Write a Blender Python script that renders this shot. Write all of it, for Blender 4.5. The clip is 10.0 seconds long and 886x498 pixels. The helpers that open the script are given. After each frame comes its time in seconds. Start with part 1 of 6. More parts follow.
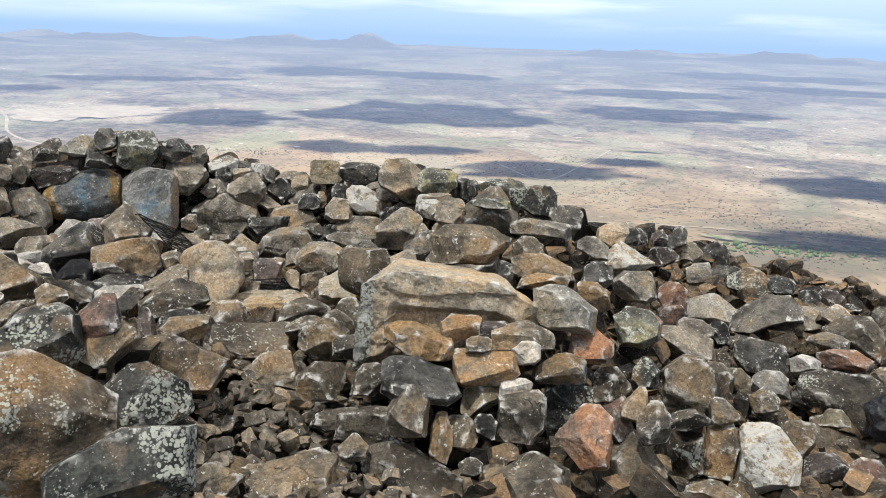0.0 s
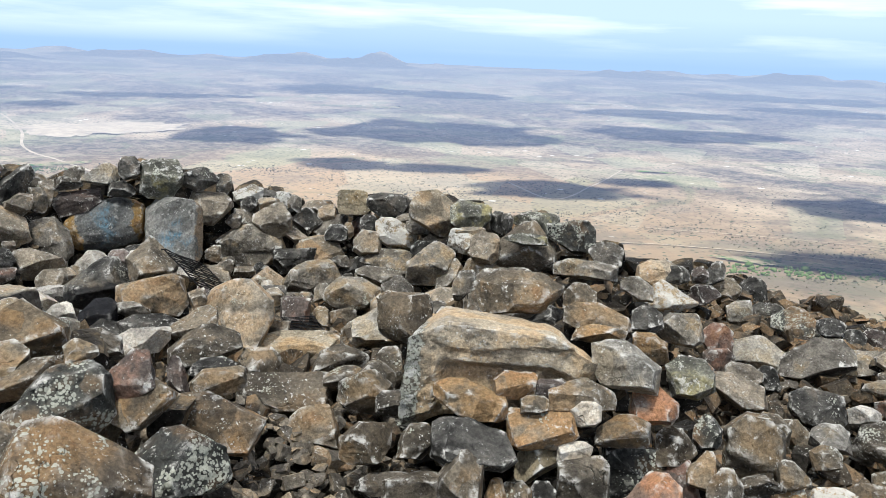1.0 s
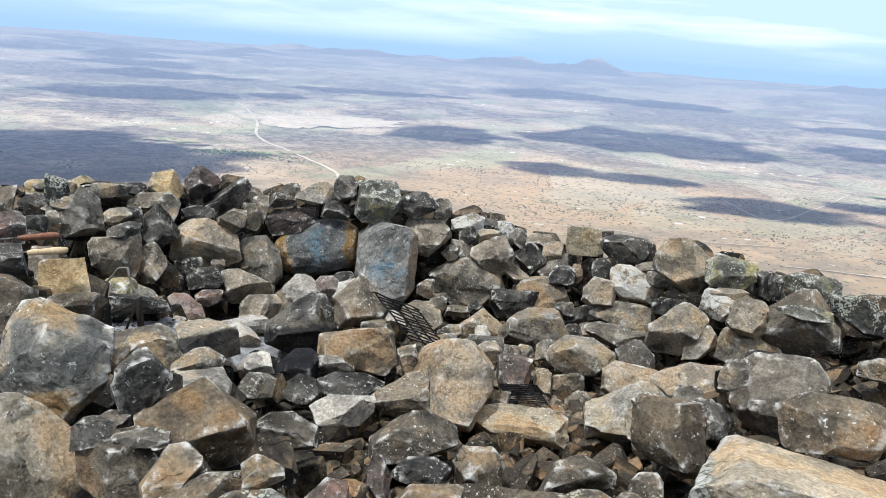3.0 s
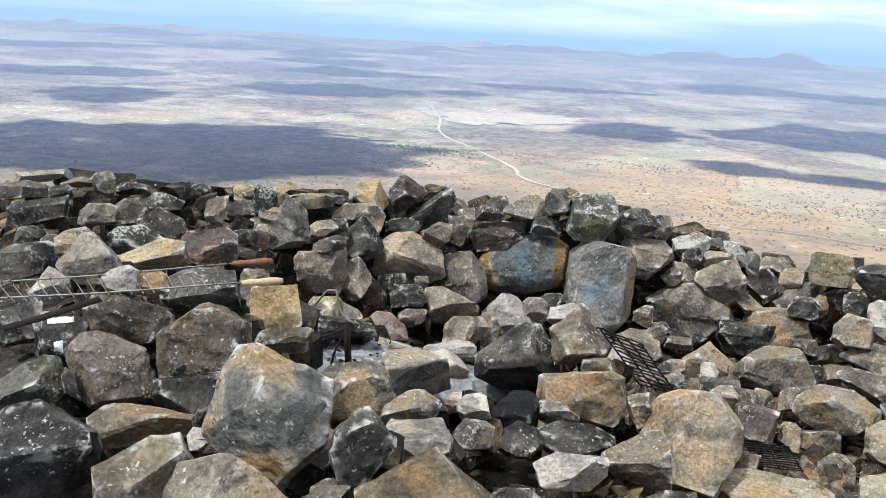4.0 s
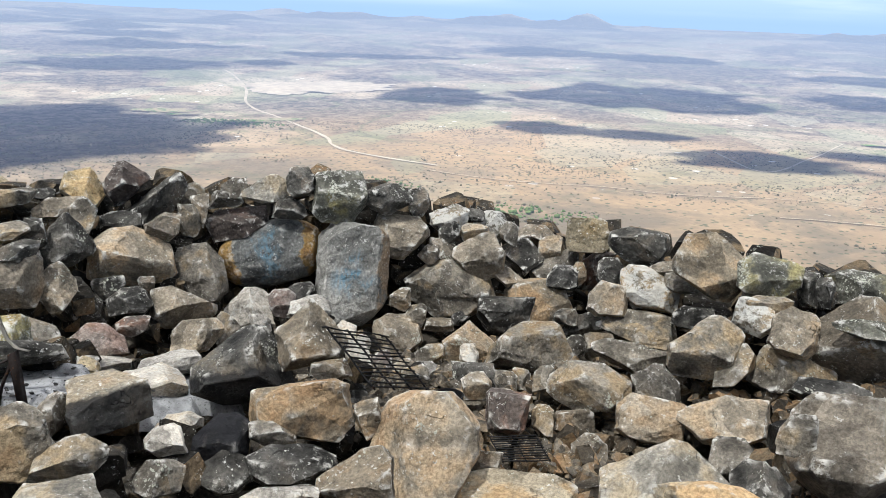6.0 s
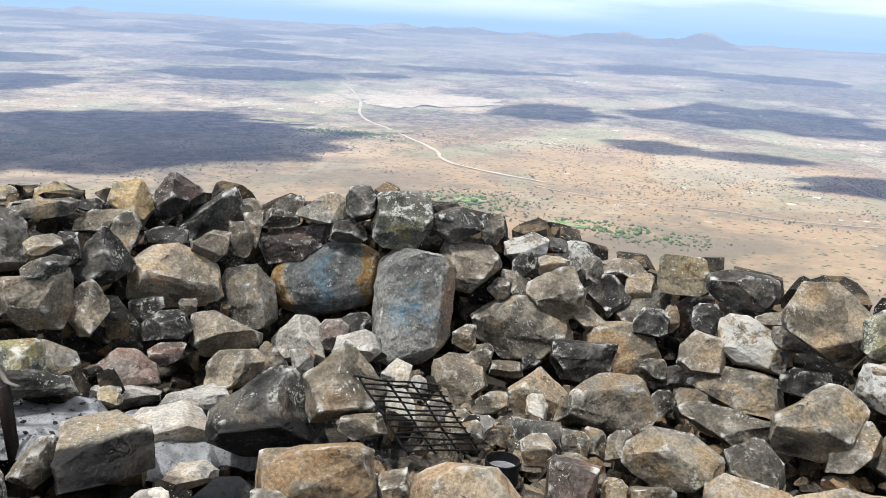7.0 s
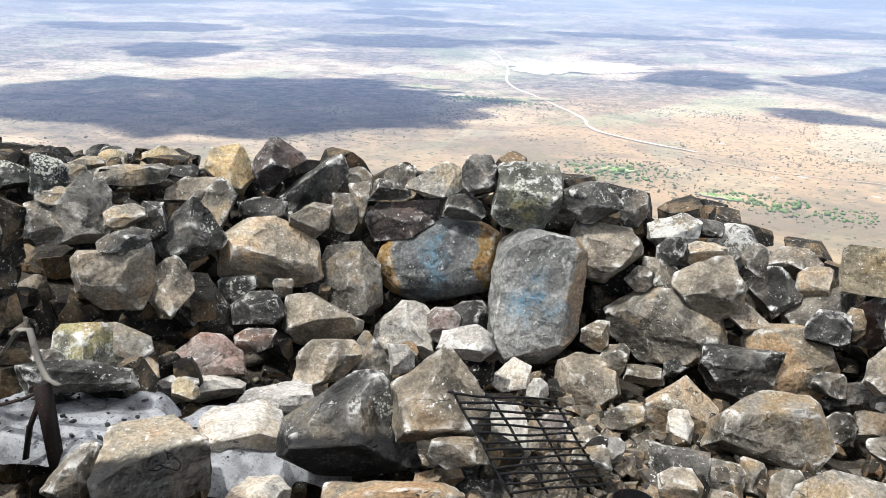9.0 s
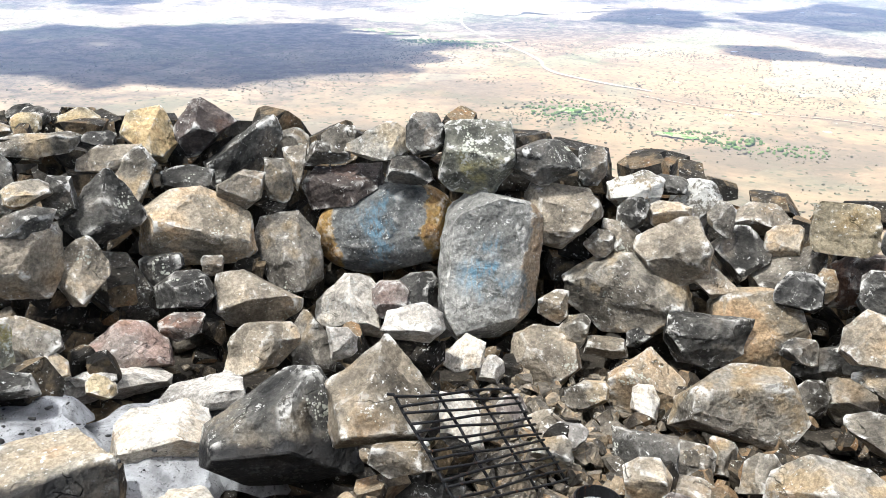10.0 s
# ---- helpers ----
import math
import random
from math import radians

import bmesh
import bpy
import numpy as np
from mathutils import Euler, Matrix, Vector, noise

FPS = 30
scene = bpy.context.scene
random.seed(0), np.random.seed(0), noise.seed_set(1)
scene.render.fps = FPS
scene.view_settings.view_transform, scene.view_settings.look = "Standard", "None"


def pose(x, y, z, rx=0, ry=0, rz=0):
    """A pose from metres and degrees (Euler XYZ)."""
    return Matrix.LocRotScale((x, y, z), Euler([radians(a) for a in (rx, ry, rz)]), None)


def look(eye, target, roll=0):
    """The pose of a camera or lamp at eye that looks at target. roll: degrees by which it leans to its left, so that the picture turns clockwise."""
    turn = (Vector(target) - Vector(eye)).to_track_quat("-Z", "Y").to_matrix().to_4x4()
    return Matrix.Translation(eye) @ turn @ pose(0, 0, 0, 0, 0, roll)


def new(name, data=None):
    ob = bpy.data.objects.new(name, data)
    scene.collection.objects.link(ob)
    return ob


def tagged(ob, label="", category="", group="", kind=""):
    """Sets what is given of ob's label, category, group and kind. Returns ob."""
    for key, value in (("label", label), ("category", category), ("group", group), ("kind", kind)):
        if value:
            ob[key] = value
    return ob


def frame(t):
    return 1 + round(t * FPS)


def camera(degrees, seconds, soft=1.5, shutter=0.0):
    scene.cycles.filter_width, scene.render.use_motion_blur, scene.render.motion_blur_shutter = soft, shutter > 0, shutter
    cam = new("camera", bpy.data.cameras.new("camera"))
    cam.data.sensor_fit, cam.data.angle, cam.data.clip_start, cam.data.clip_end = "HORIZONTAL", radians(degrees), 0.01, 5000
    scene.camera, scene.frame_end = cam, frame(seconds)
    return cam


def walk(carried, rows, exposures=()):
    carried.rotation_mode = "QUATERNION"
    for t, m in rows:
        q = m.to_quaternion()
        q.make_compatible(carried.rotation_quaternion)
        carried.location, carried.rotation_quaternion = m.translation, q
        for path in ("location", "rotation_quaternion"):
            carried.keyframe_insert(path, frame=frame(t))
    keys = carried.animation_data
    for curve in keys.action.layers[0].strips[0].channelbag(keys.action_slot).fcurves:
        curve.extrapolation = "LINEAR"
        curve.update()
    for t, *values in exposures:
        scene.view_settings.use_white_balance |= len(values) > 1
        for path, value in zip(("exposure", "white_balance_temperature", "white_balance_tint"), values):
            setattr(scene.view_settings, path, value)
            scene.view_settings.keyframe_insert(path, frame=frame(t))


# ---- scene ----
cam = camera(55.0, 10.0, 0.6)
PATH = [
    (0, (0.131, 0.281, 1.648), (0.089, 2.222, 1.167), 1.9),
    (0.5, (0.061, 0.363, 1.678), (0.05, 2.31, 1.222), 1.9),
    (1, (-0.005, 0.469, 1.696), (-0.073, 2.419, 1.256), 2.3),
    (1.5, (-0.026, 0.685, 1.678), (-0.338, 2.608, 1.225), 2.3),
    (2, (-0.068, 0.854, 1.737), (-0.603, 2.715, 1.233), 3.5),
    (2.2, (-0.098, 0.913, 1.733), (-0.649, 2.77, 1.237), 3.2),
    (3.3, (-0.361, 1.2, 1.756), (-0.884, 3.079, 1.312), 4.3),
    (3.5, (-0.427, 1.255, 1.737), (-1.06, 3.097, 1.284), 4.0),
    (4, (-0.576, 1.404, 1.766), (-1.482, 3.119, 1.279), 3.2),
    (4.5, (-0.597, 1.479, 1.757), (-1.491, 3.203, 1.281), 2.0),
    (5, (-0.533, 1.576, 1.742), (-1.122, 3.423, 1.248), 2.0),
    (5.5, (-0.469, 1.718, 1.775), (-0.949, 3.588, 1.254), 2.2),
    (6, (-0.408, 1.887, 1.759), (-0.915, 3.745, 1.22), 2.3),
    (6.2, (-0.381, 1.99, 1.765), (-0.979, 3.829, 1.253), 2.9),
    (7.3, (-0.433, 2.417, 1.703), (-1.184, 4.199, 1.191), 3.2),
    (7.5, (-0.482, 2.465, 1.692), (-1.245, 4.249, 1.208), 3.7),
    (8, (-0.526, 2.51, 1.674), (-1.418, 4.231, 1.183), 4.0),
    (8.5, (-0.533, 2.601, 1.66), (-1.53, 4.251, 1.129), 2.7),
    (9, (-0.542, 2.781, 1.643), (-1.565, 4.391, 1.041), 1.9),
    (9.5, (-0.562, 2.912, 1.624), (-1.568, 4.505, 0.952), 0.5),
    (10, (-0.634, 3.016, 1.64), (-1.552, 4.64, 0.92), 1.2),
]
EXPOSE = [(0, 0.68, 6480, 8), (2.0, 0.76, 6150, 7), (4.0, 0.76, 6200, 8), (5.5, 0.77, 6350, 8), (7.5, 0.77, 6350, 9), (8.5, 0.92, 6350, 9), (9.2, 1.21, 6300, 9), (10, 1.44, 6300, 9)]
walk(cam, [(t, look(eye, target, roll)) for t, eye, target, roll in PATH], EXPOSE)

# ---- world, sun, clouds' sun direction ----
SUN_ELEV, SUN_AZ = 66.0, -155.0      # degrees; azimuth from +y towards +x: a high sun behind, a little to the left
SUN_DIR = Vector((math.sin(radians(SUN_AZ)) * math.cos(radians(SUN_ELEV)), math.cos(radians(SUN_AZ)) * math.cos(radians(SUN_ELEV)), math.sin(radians(SUN_ELEV))))
sun = new("sun", bpy.data.lights.new("sun", "SUN"))
sun.data.energy, sun.data.angle, sun.data.color = 5.0, radians(1.8), (1.0, 0.985, 0.95)
sun.matrix_world = look(SUN_DIR * 100, (0, 0, 0))
world = bpy.data.worlds.new("sky")
scene.world = world
world.use_nodes = True


def sky_nodes():
    nt = world.node_tree
    nt.nodes.clear()
    out = nt.nodes.new("ShaderNodeOutputWorld")
    bg = nt.nodes.new("ShaderNodeBackground")
    sky = nt.nodes.new("ShaderNodeTexSky")
    sky.sky_type, sky.sun_disc = "NISHITA", False
    sky.sun_elevation, sky.sun_rotation = radians(SUN_ELEV), radians(SUN_AZ)
    sky.air_density, sky.dust_density, sky.ozone_density, sky.altitude = 1.0, 0.6, 2.0, 700
    co = nt.nodes.new("ShaderNodeTexCoord")
    mp = nt.nodes.new("ShaderNodeMapping")
    mp.inputs["Scale"].default_value = (2.2, 2.2, 26.0)
    no = nt.nodes.new("ShaderNodeTexNoise")
    no.inputs["Scale"].default_value, no.inputs["Detail"].default_value, no.inputs["Roughness"].default_value = 1.3, 6, 0.55
    sep = nt.nodes.new("ShaderNodeSeparateXYZ")
    ramp = nt.nodes.new("ShaderNodeMapRange")
    ramp.inputs["From Min"].default_value, ramp.inputs["From Max"].default_value = 0.46, 0.66
    up = nt.nodes.new("ShaderNodeMapRange")
    up.inputs["From Min"].default_value, up.inputs["From Max"].default_value = 0.004, 0.055
    mul = nt.nodes.new("ShaderNodeMath")
    mul.operation = "MULTIPLY"
    mix = nt.nodes.new("ShaderNodeMix")
    mix.data_type = "RGBA"
    mix.inputs["B"].default_value = (27.4, 29.7, 31.6, 1)      # sunlit white cloud
    tint = nt.nodes.new("ShaderNodeMix")
    tint.data_type, tint.blend_type = "RGBA", "MULTIPLY"
    tint.inputs["Factor"].default_value = 1.0
    tint.inputs["B"].default_value = (0.90, 1.0, 1.12, 1)
    nt.links.new(co.outputs["Generated"], mp.inputs["Vector"])
    nt.links.new(mp.outputs["Vector"], no.inputs["Vector"])
    nt.links.new(co.outputs["Generated"], sep.inputs["Vector"])
    nt.links.new(no.outputs["Fac"], ramp.inputs["Value"])
    nt.links.new(sep.outputs["Z"], up.inputs["Value"])
    top = nt.nodes.new("ShaderNodeMapRange")
    top.inputs["From Min"].default_value, top.inputs["From Max"].default_value = 0.18, 0.09
    both = nt.nodes.new("ShaderNodeMath")
    both.operation = "MULTIPLY"
    nt.links.new(sep.outputs["Z"], top.inputs["Value"])
    nt.links.new(up.outputs["Result"], both.inputs[0])
    nt.links.new(top.outputs["Result"], both.inputs[1])
    nt.links.new(ramp.outputs["Result"], mul.inputs[0])
    nt.links.new(both.outputs["Value"], mul.inputs[1])
    nt.links.new(sky.outputs["Color"], tint.inputs["A"])
    nt.links.new(tint.outputs["Result"], mix.inputs["A"])
    nt.links.new(mul.outputs["Value"], mix.inputs["Factor"])
    nt.links.new(mix.outputs["Result"], bg.inputs["Color"])
    nt.links.new(bg.outputs["Background"], out.inputs["Surface"])
    bg.inputs["Strength"].default_value = 0.0273
    low = nt.nodes.new("ShaderNodeMapRange")
    low.inputs["From Min"].default_value, low.inputs["From Max"].default_value = 0.17, 0.075
    low.interpolation_type = "SMOOTHSTEP"
    haze = nt.nodes.new("ShaderNodeMix")
    haze.data_type = "RGBA"
    veil = nt.nodes.new("ShaderNodeMapRange")
    veil.inputs["From Min"].default_value, veil.inputs["From Max"].default_value = 0.0, 0.05
    band = nt.nodes.new("ShaderNodeMix")
    band.data_type = "RGBA"
    band.inputs["A"].default_value = (10.2, 15.1, 23.7, 1)      # blue haze on the skyline
    band.inputs["B"].default_value = (15.6, 20.1, 25.3, 1)
    nt.links.new(sep.outputs["Z"], veil.inputs["Value"])
    nt.links.new(veil.outputs["Result"], band.inputs["Factor"])
    nt.links.new(band.outputs["Result"], haze.inputs["B"])
    nt.links.new(sep.outputs["Z"], low.inputs["Value"])
    nt.links.new(low.outputs["Result"], haze.inputs["Factor"])
    nt.links.new(tint.outputs["Result"], haze.inputs["A"])
    nt.links.new(haze.outputs["Result"], mix.inputs["A"])


sky_nodes()


# ---- materials ----
class Nodes:
    """A short way to write a node material."""

    def __init__(self, name):
        self.mat = bpy.data.materials.new(name)
        self.mat.use_nodes = True
        self.nt = self.mat.node_tree
        self.nt.nodes.clear()
        self.out = self.nt.nodes.new("ShaderNodeOutputMaterial")

    def add(self, kind, **values):
        node = self.nt.nodes.new(kind)
        for key, value in values.items():
            socket = node.inputs[key.replace("_", " ")]
            if isinstance(value, bpy.types.NodeSocket):
                self.nt.links.new(value, socket)
            else:
                socket.default_value = value
        return node

    def link(self, a, b):
        self.nt.links.new(a, b)

    def noise(self, vec, scale, detail=4.0, rough=0.55, distort=0.0):
        n = self.add("ShaderNodeTexNoise", Vector=vec, Scale=scale, Detail=detail, Roughness=rough, Distortion=distort)
        return n.outputs["Fac"]

    def step(self, value, low, high, to0=0.0, to1=1.0):
        n = self.add("ShaderNodeMapRange", Value=value, From_Min=low, From_Max=high, To_Min=to0, To_Max=to1)
        n.interpolation_type = "SMOOTHSTEP"
        return n.outputs["Result"]

    def math(self, op, a, b=0.0):
        n = self.nt.nodes.new("ShaderNodeMath")
        n.operation = op
        for i, v in enumerate((a, b)):
            if isinstance(v, bpy.types.NodeSocket):
                self.nt.links.new(v, n.inputs[i])
            else:
                n.inputs[i].default_value = v
        return n.outputs[0]

    def mix(self, fac, a, b, blend="MIX"):
        n = self.nt.nodes.new("ShaderNodeMix")
        n.data_type, n.blend_type = "RGBA", blend
        for key, v in (("Factor", fac), ("A", a), ("B", b)):
            if isinstance(v, bpy.types.NodeSocket):
                self.nt.links.new(v, n.inputs[key])
            elif key == "Factor":
                n.inputs[key].default_value = v
            else:
                n.inputs[key].default_value = (*v, 1)
        return n.outputs["Result"]

    def bump(self, height, strength, distance, normal=None):
        n = self.add("ShaderNodeBump", Height=height, Strength=strength, Distance=distance)
        if normal:
            self.link(normal, n.inputs["Normal"])
        return n.outputs["Normal"]

    def surface(self, color, rough, normal=None, metallic=0.0, specular=0.35):
        b = self.nt.nodes.new("ShaderNodeBsdfPrincipled")
        for key, v in (("Base Color", color), ("Roughness", rough), ("Metallic", metallic), ("Specular IOR Level", specular)):
            if isinstance(v, bpy.types.NodeSocket):
                self.nt.links.new(v, b.inputs[key])
            else:
                b.inputs[key].default_value = (*v, 1) if isinstance(v, tuple) else v
        if normal:
            self.link(normal, b.inputs["Normal"])
        self.link(b.outputs[0], self.out.inputs["Surface"])
        return b


def stone_material(name, dark, mid, warm, warm_amount, lichen, white=0.0, soot=0.0, paint=0.0, shared=False, rim=None, pale_side=None, scorch_shade=None, worn_edges=True):
    """Weathered volcanic rock: two greys, iron-stained patches, cracks, pale lichen discs, pale crusts, soot, old blue
    paint.
    rim: half width past which the iron stain sits; pale_side: x past which white lichen sits; scorch_shade: z under
    which it is near black, as soot on the hearth stone and as painted shade on the sloping slab."""
    dark, mid, warm = (tuple(c * k for c, k in zip(shade, (0.63, 0.642, 0.65))) for shade in (dark, mid, warm))
    m = Nodes(name)
    co = m.add("ShaderNodeTexCoord").outputs["Object"]
    info = m.nt.nodes.new("ShaderNodeObjectInfo")
    rand = info.outputs["Random"]
    if shared:
        rand = m.nt.nodes.new("ShaderNodeNewGeometry").outputs["Random Per Island"]
    shift = m.math("MULTIPLY", rand, 37.0)
    vec = m.add("ShaderNodeVectorMath")
    m.link(co, vec.inputs[0])
    m.link(shift, vec.inputs[1])
    v = vec.outputs[0]
    big = m.noise(v, 5.5, 4, 0.55, 0.2)
    mid_n = m.noise(v, 16.0, 4, 0.58, 0.1)
    fine = m.noise(v, 95.0, 4, 0.65)
    blot = m.noise(v, 8.0, 6, 0.62, 0.15)
    col = m.mix(m.step(m.math("ADD", m.math("MULTIPLY", mid_n, 0.35), m.math("MULTIPLY", big, 0.65)), 0.36, 0.62), dark, mid)
    # chips: flat flakes, each a little lighter or darker, with its own tilt
    warp = m.add("ShaderNodeTexNoise", Vector=v, Scale=7.0, Detail=3.0)
    bent = m.add("ShaderNodeVectorMath")
    bent.operation = "MULTIPLY_ADD"
    m.link(warp.outputs["Color"], bent.inputs[0])
    bent.inputs[1].default_value = (0.12, 0.12, 0.12)
    m.link(v, bent.inputs[2])
    chip = m.add("ShaderNodeTexVoronoi", Vector=bent.outputs[0], Scale=11.0)
    off = m.add("ShaderNodeVectorMath")
    off.operation = "SUBTRACT"
    m.link(bent.outputs[0], off.inputs[0])
    m.link(chip.outputs["Position"], off.inputs[1])
    lean = m.add("ShaderNodeVectorMath")
    lean.operation = "SUBTRACT"
    m.link(chip.outputs["Color"], lean.inputs[0])
    lean.inputs[1].default_value = (0.5, 0.5, 0.5)
    flat = m.add("ShaderNodeVectorMath")
    flat.operation = "DOT_PRODUCT"
    m.link(off.outputs[0], flat.inputs[0])
    m.link(lean.outputs[0], flat.inputs[1])
    facet = flat.outputs["Value"]
    shade = m.add("ShaderNodeSeparateColor", Color=chip.outputs["Color"])
    tone = m.step(shade.outputs[0], 0.0, 1.0, 0.78, 1.24)
    col = m.mix(1.0, col, m.add("ShaderNodeCombineXYZ", X=tone, Y=tone, Z=tone).outputs[0], "MULTIPLY")
    # iron patina in ragged patches, with a rust core
    pat_v = m.math("ADD", big, m.math("MULTIPLY", m.math("SUBTRACT", rand, 0.5), 0.16))
    pat_v = m.math("ADD", pat_v, m.math("MULTIPLY", m.math("SUBTRACT", shade.outputs[1], 0.5), 0.10))
    if rim:
        ax = m.add("ShaderNodeSeparateXYZ", Vector=co)
        pat_v = m.math("ADD", m.math("SUBTRACT", pat_v, 0.30), m.step(ax.outputs["X"] if paint > 0.6 else m.math("ABSOLUTE", ax.outputs["X"]), rim * 0.55, rim * 1.25, 0.0, 0.6))
        pat_v = m.math("ADD", pat_v, m.math("MULTIPLY", m.math("SUBTRACT", mid_n, 0.5), 0.7))
    pat = m.step(m.math("ADD", pat_v, m.math("MULTIPLY", m.math("SUBTRACT", mid_n, 0.5), 0.18)), 0.56 - 0.16 * warm_amount, 0.70 - 0.18 * warm_amount)
    col = m.mix(m.math("MULTIPLY", pat, 0.85), col, warm)
    rust = m.math("MULTIPLY", m.step(pat_v, 0.70 - 0.2 * warm_amount, 0.76 - 0.2 * warm_amount), m.step(mid_n, 0.42, 0.6))
    col = m.mix(m.math("MULTIPLY", rust, min(0.6, warm_amount)), col, (0.22, 0.118, 0.055))
    # dark mineral stain in ragged patches
    col = m.mix(m.math("MULTIPLY", m.step(blot, 0.55, 0.66), 0.38), col, tuple(c * 0.5 for c in dark))
    # value of the single stone, and grain
    col = m.mix(1.0, col, m.mix(rand, (0.66, 0.65, 0.65), (1.38, 1.33, 1.25)), "MULTIPLY")
    grain = m.math("MULTIPLY", m.step(fine, 0.34, 0.66, 0.74, 1.28), m.step(m.noise(v, 310.0, 3, 0.7), 0.34, 0.66, 0.86, 1.14))
    col = m.mix(1.0, col, m.add("ShaderNodeCombineXYZ", X=grain, Y=grain, Z=grain).outputs[0], "MULTIPLY")
    pits = m.step(m.noise(v, 42.0, 5, 0.75), 0.64, 0.68)
    col = m.mix(m.math("MULTIPLY", pits, 0.5), col, tuple(c * 0.35 for c in dark))
    # pale lichen discs, of two sizes
    spread = m.noise(v, 8.0, 4, 0.6)
    if pale_side is not None:
        sx = m.add("ShaderNodeSeparateXYZ", Vector=co)
        side = m.step(m.math("ADD", sx.outputs["X"], m.math("MULTIPLY", m.math("SUBTRACT", mid_n, 0.5), 0.08)), pale_side + 0.012, pale_side - 0.012)
        col = m.mix(m.math("MULTIPLY", side, 0.9), col, (0.075, 0.075, 0.066))
        spread = m.math("ADD", spread, m.math("MULTIPLY", side, 0.42))
    for scale, cover in ((60.0, 0.44), (115.0, 0.5)):
        vor = m.add("ShaderNodeTexVoronoi", Vector=v, Scale=scale, Randomness=1.0)
        size = m.step(spread, 0.63 - 0.24 * lichen, 0.85 - 0.24 * lichen, 0.0, cover)
        disc = m.math("LESS_THAN", m.math("ADD", vor.outputs["Distance"], m.math("MULTIPLY", m.math("SUBTRACT", fine, 0.5), 0.6)), size)
        col = m.mix(m.math("MULTIPLY", disc, 0.8), col, (0.38, 0.385, 0.32))
    crust_n = m.noise(v, 20.0, 9, 0.8, 0.2)
    if pale_side is not None:
        crust_n = m.math("ADD", crust_n, m.math("MULTIPLY", side, 0.10))
    crust = m.step(crust_n, 0.63 - 0.17 * white, 0.65 - 0.16 * white)
    col = m.mix(m.math("MULTIPLY", crust, 0.75), col, (0.50, 0.49, 0.45))
    if worn_edges:
        edge = m.nt.nodes.new("ShaderNodeNewGeometry").outputs["Pointiness"]
        worn = m.math("MULTIPLY", m.step(edge, 0.508, 0.55), m.step(m.noise(v, 40.0, 5, 0.7), 0.42, 0.56))
        col = m.mix(m.math("MULTIPLY", worn, 0.9), col, (0.58, 0.56, 0.51))
    speck = m.math("MULTIPLY", m.step(m.noise(v, 70.0, 5, 0.72), 0.60, 0.645), m.step(m.noise(v, 7.0, 3, 0.5), 0.46, 0.6))
    col = m.mix(m.math("MULTIPLY", speck, 0.9), col, (0.58, 0.57, 0.53))
    vein = m.step(m.math("ABSOLUTE", m.math("SUBTRACT", m.noise(v, 4.0, 4, 0.55, 0.2), 0.5)), 0.005, 0.0)
    vein = m.math("MULTIPLY", vein, m.step(blot, 0.52, 0.62))
    col = m.mix(m.math("MULTIPLY", vein, 0.45), col, tuple(c * 0.25 for c in dark))
    if soot:
        s = m.step(m.noise(v, 4.5, 5, 0.6), 0.62 - 0.3 * soot, 0.78 - 0.3 * soot)
        col = m.mix(s, col, (0.018, 0.018, 0.020))
    if scorch_shade is not None:
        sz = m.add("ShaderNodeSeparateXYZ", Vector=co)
        low = m.step(m.math("ADD", sz.outputs["Z"], m.math("MULTIPLY", m.math("SUBTRACT", mid_n, 0.5), 0.06)), scorch_shade + 0.008, scorch_shade - 0.012)
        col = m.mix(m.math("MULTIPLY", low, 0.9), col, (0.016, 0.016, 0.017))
    if paint:
        away = m.add("ShaderNodeVectorMath")
        away.operation = "LENGTH"
        m.link(co, away.inputs[0])
        flake = m.math("MULTIPLY", m.step(m.noise(v, 9.0, 4, 0.6), 0.54 - 0.2 * paint, 0.70 - 0.2 * paint), m.step(m.noise(m.add("ShaderNodeMapping", Vector=v, Scale=(2.2, 1.0, 0.8), Rotation=(0, 0.5, 0)).outputs[0], 34.0, 6, 0.75), 0.40, 0.58))
        flake = m.math("MULTIPLY", flake, m.step(away.outputs["Value"], 0.17, 0.08))
        wash = m.math("MULTIPLY", m.step(away.outputs["Value"], 0.15, 0.06), m.step(mid_n, 0.3, 0.62))
        col = m.mix(m.math("MULTIPLY", wash, 0.3 * paint), col, (0.13, 0.25, 0.33))
        col = m.mix(m.math("MULTIPLY", flake, 0.75), col, (0.12, 0.30, 0.42))
    relief = m.math("ADD", m.math("ADD", m.math("MULTIPLY", mid_n, 0.8), m.math("MULTIPLY", blot, 0.9)), m.math("MULTIPLY", fine, 0.07))
    relief = m.math("SUBTRACT", relief, m.math("MULTIPLY", vein, 0.5))
    relief = m.math("ADD", relief, m.math("MULTIPLY", facet, 3.0 if paint > 0.6 else 14.0))
    nrm = m.bump(relief, 0.8, 0.03)
    m.surface(col, m.step(mid_n, 0.3, 0.7, 0.66, 0.92), nrm, 0.0, 0.12)
    return m.mat


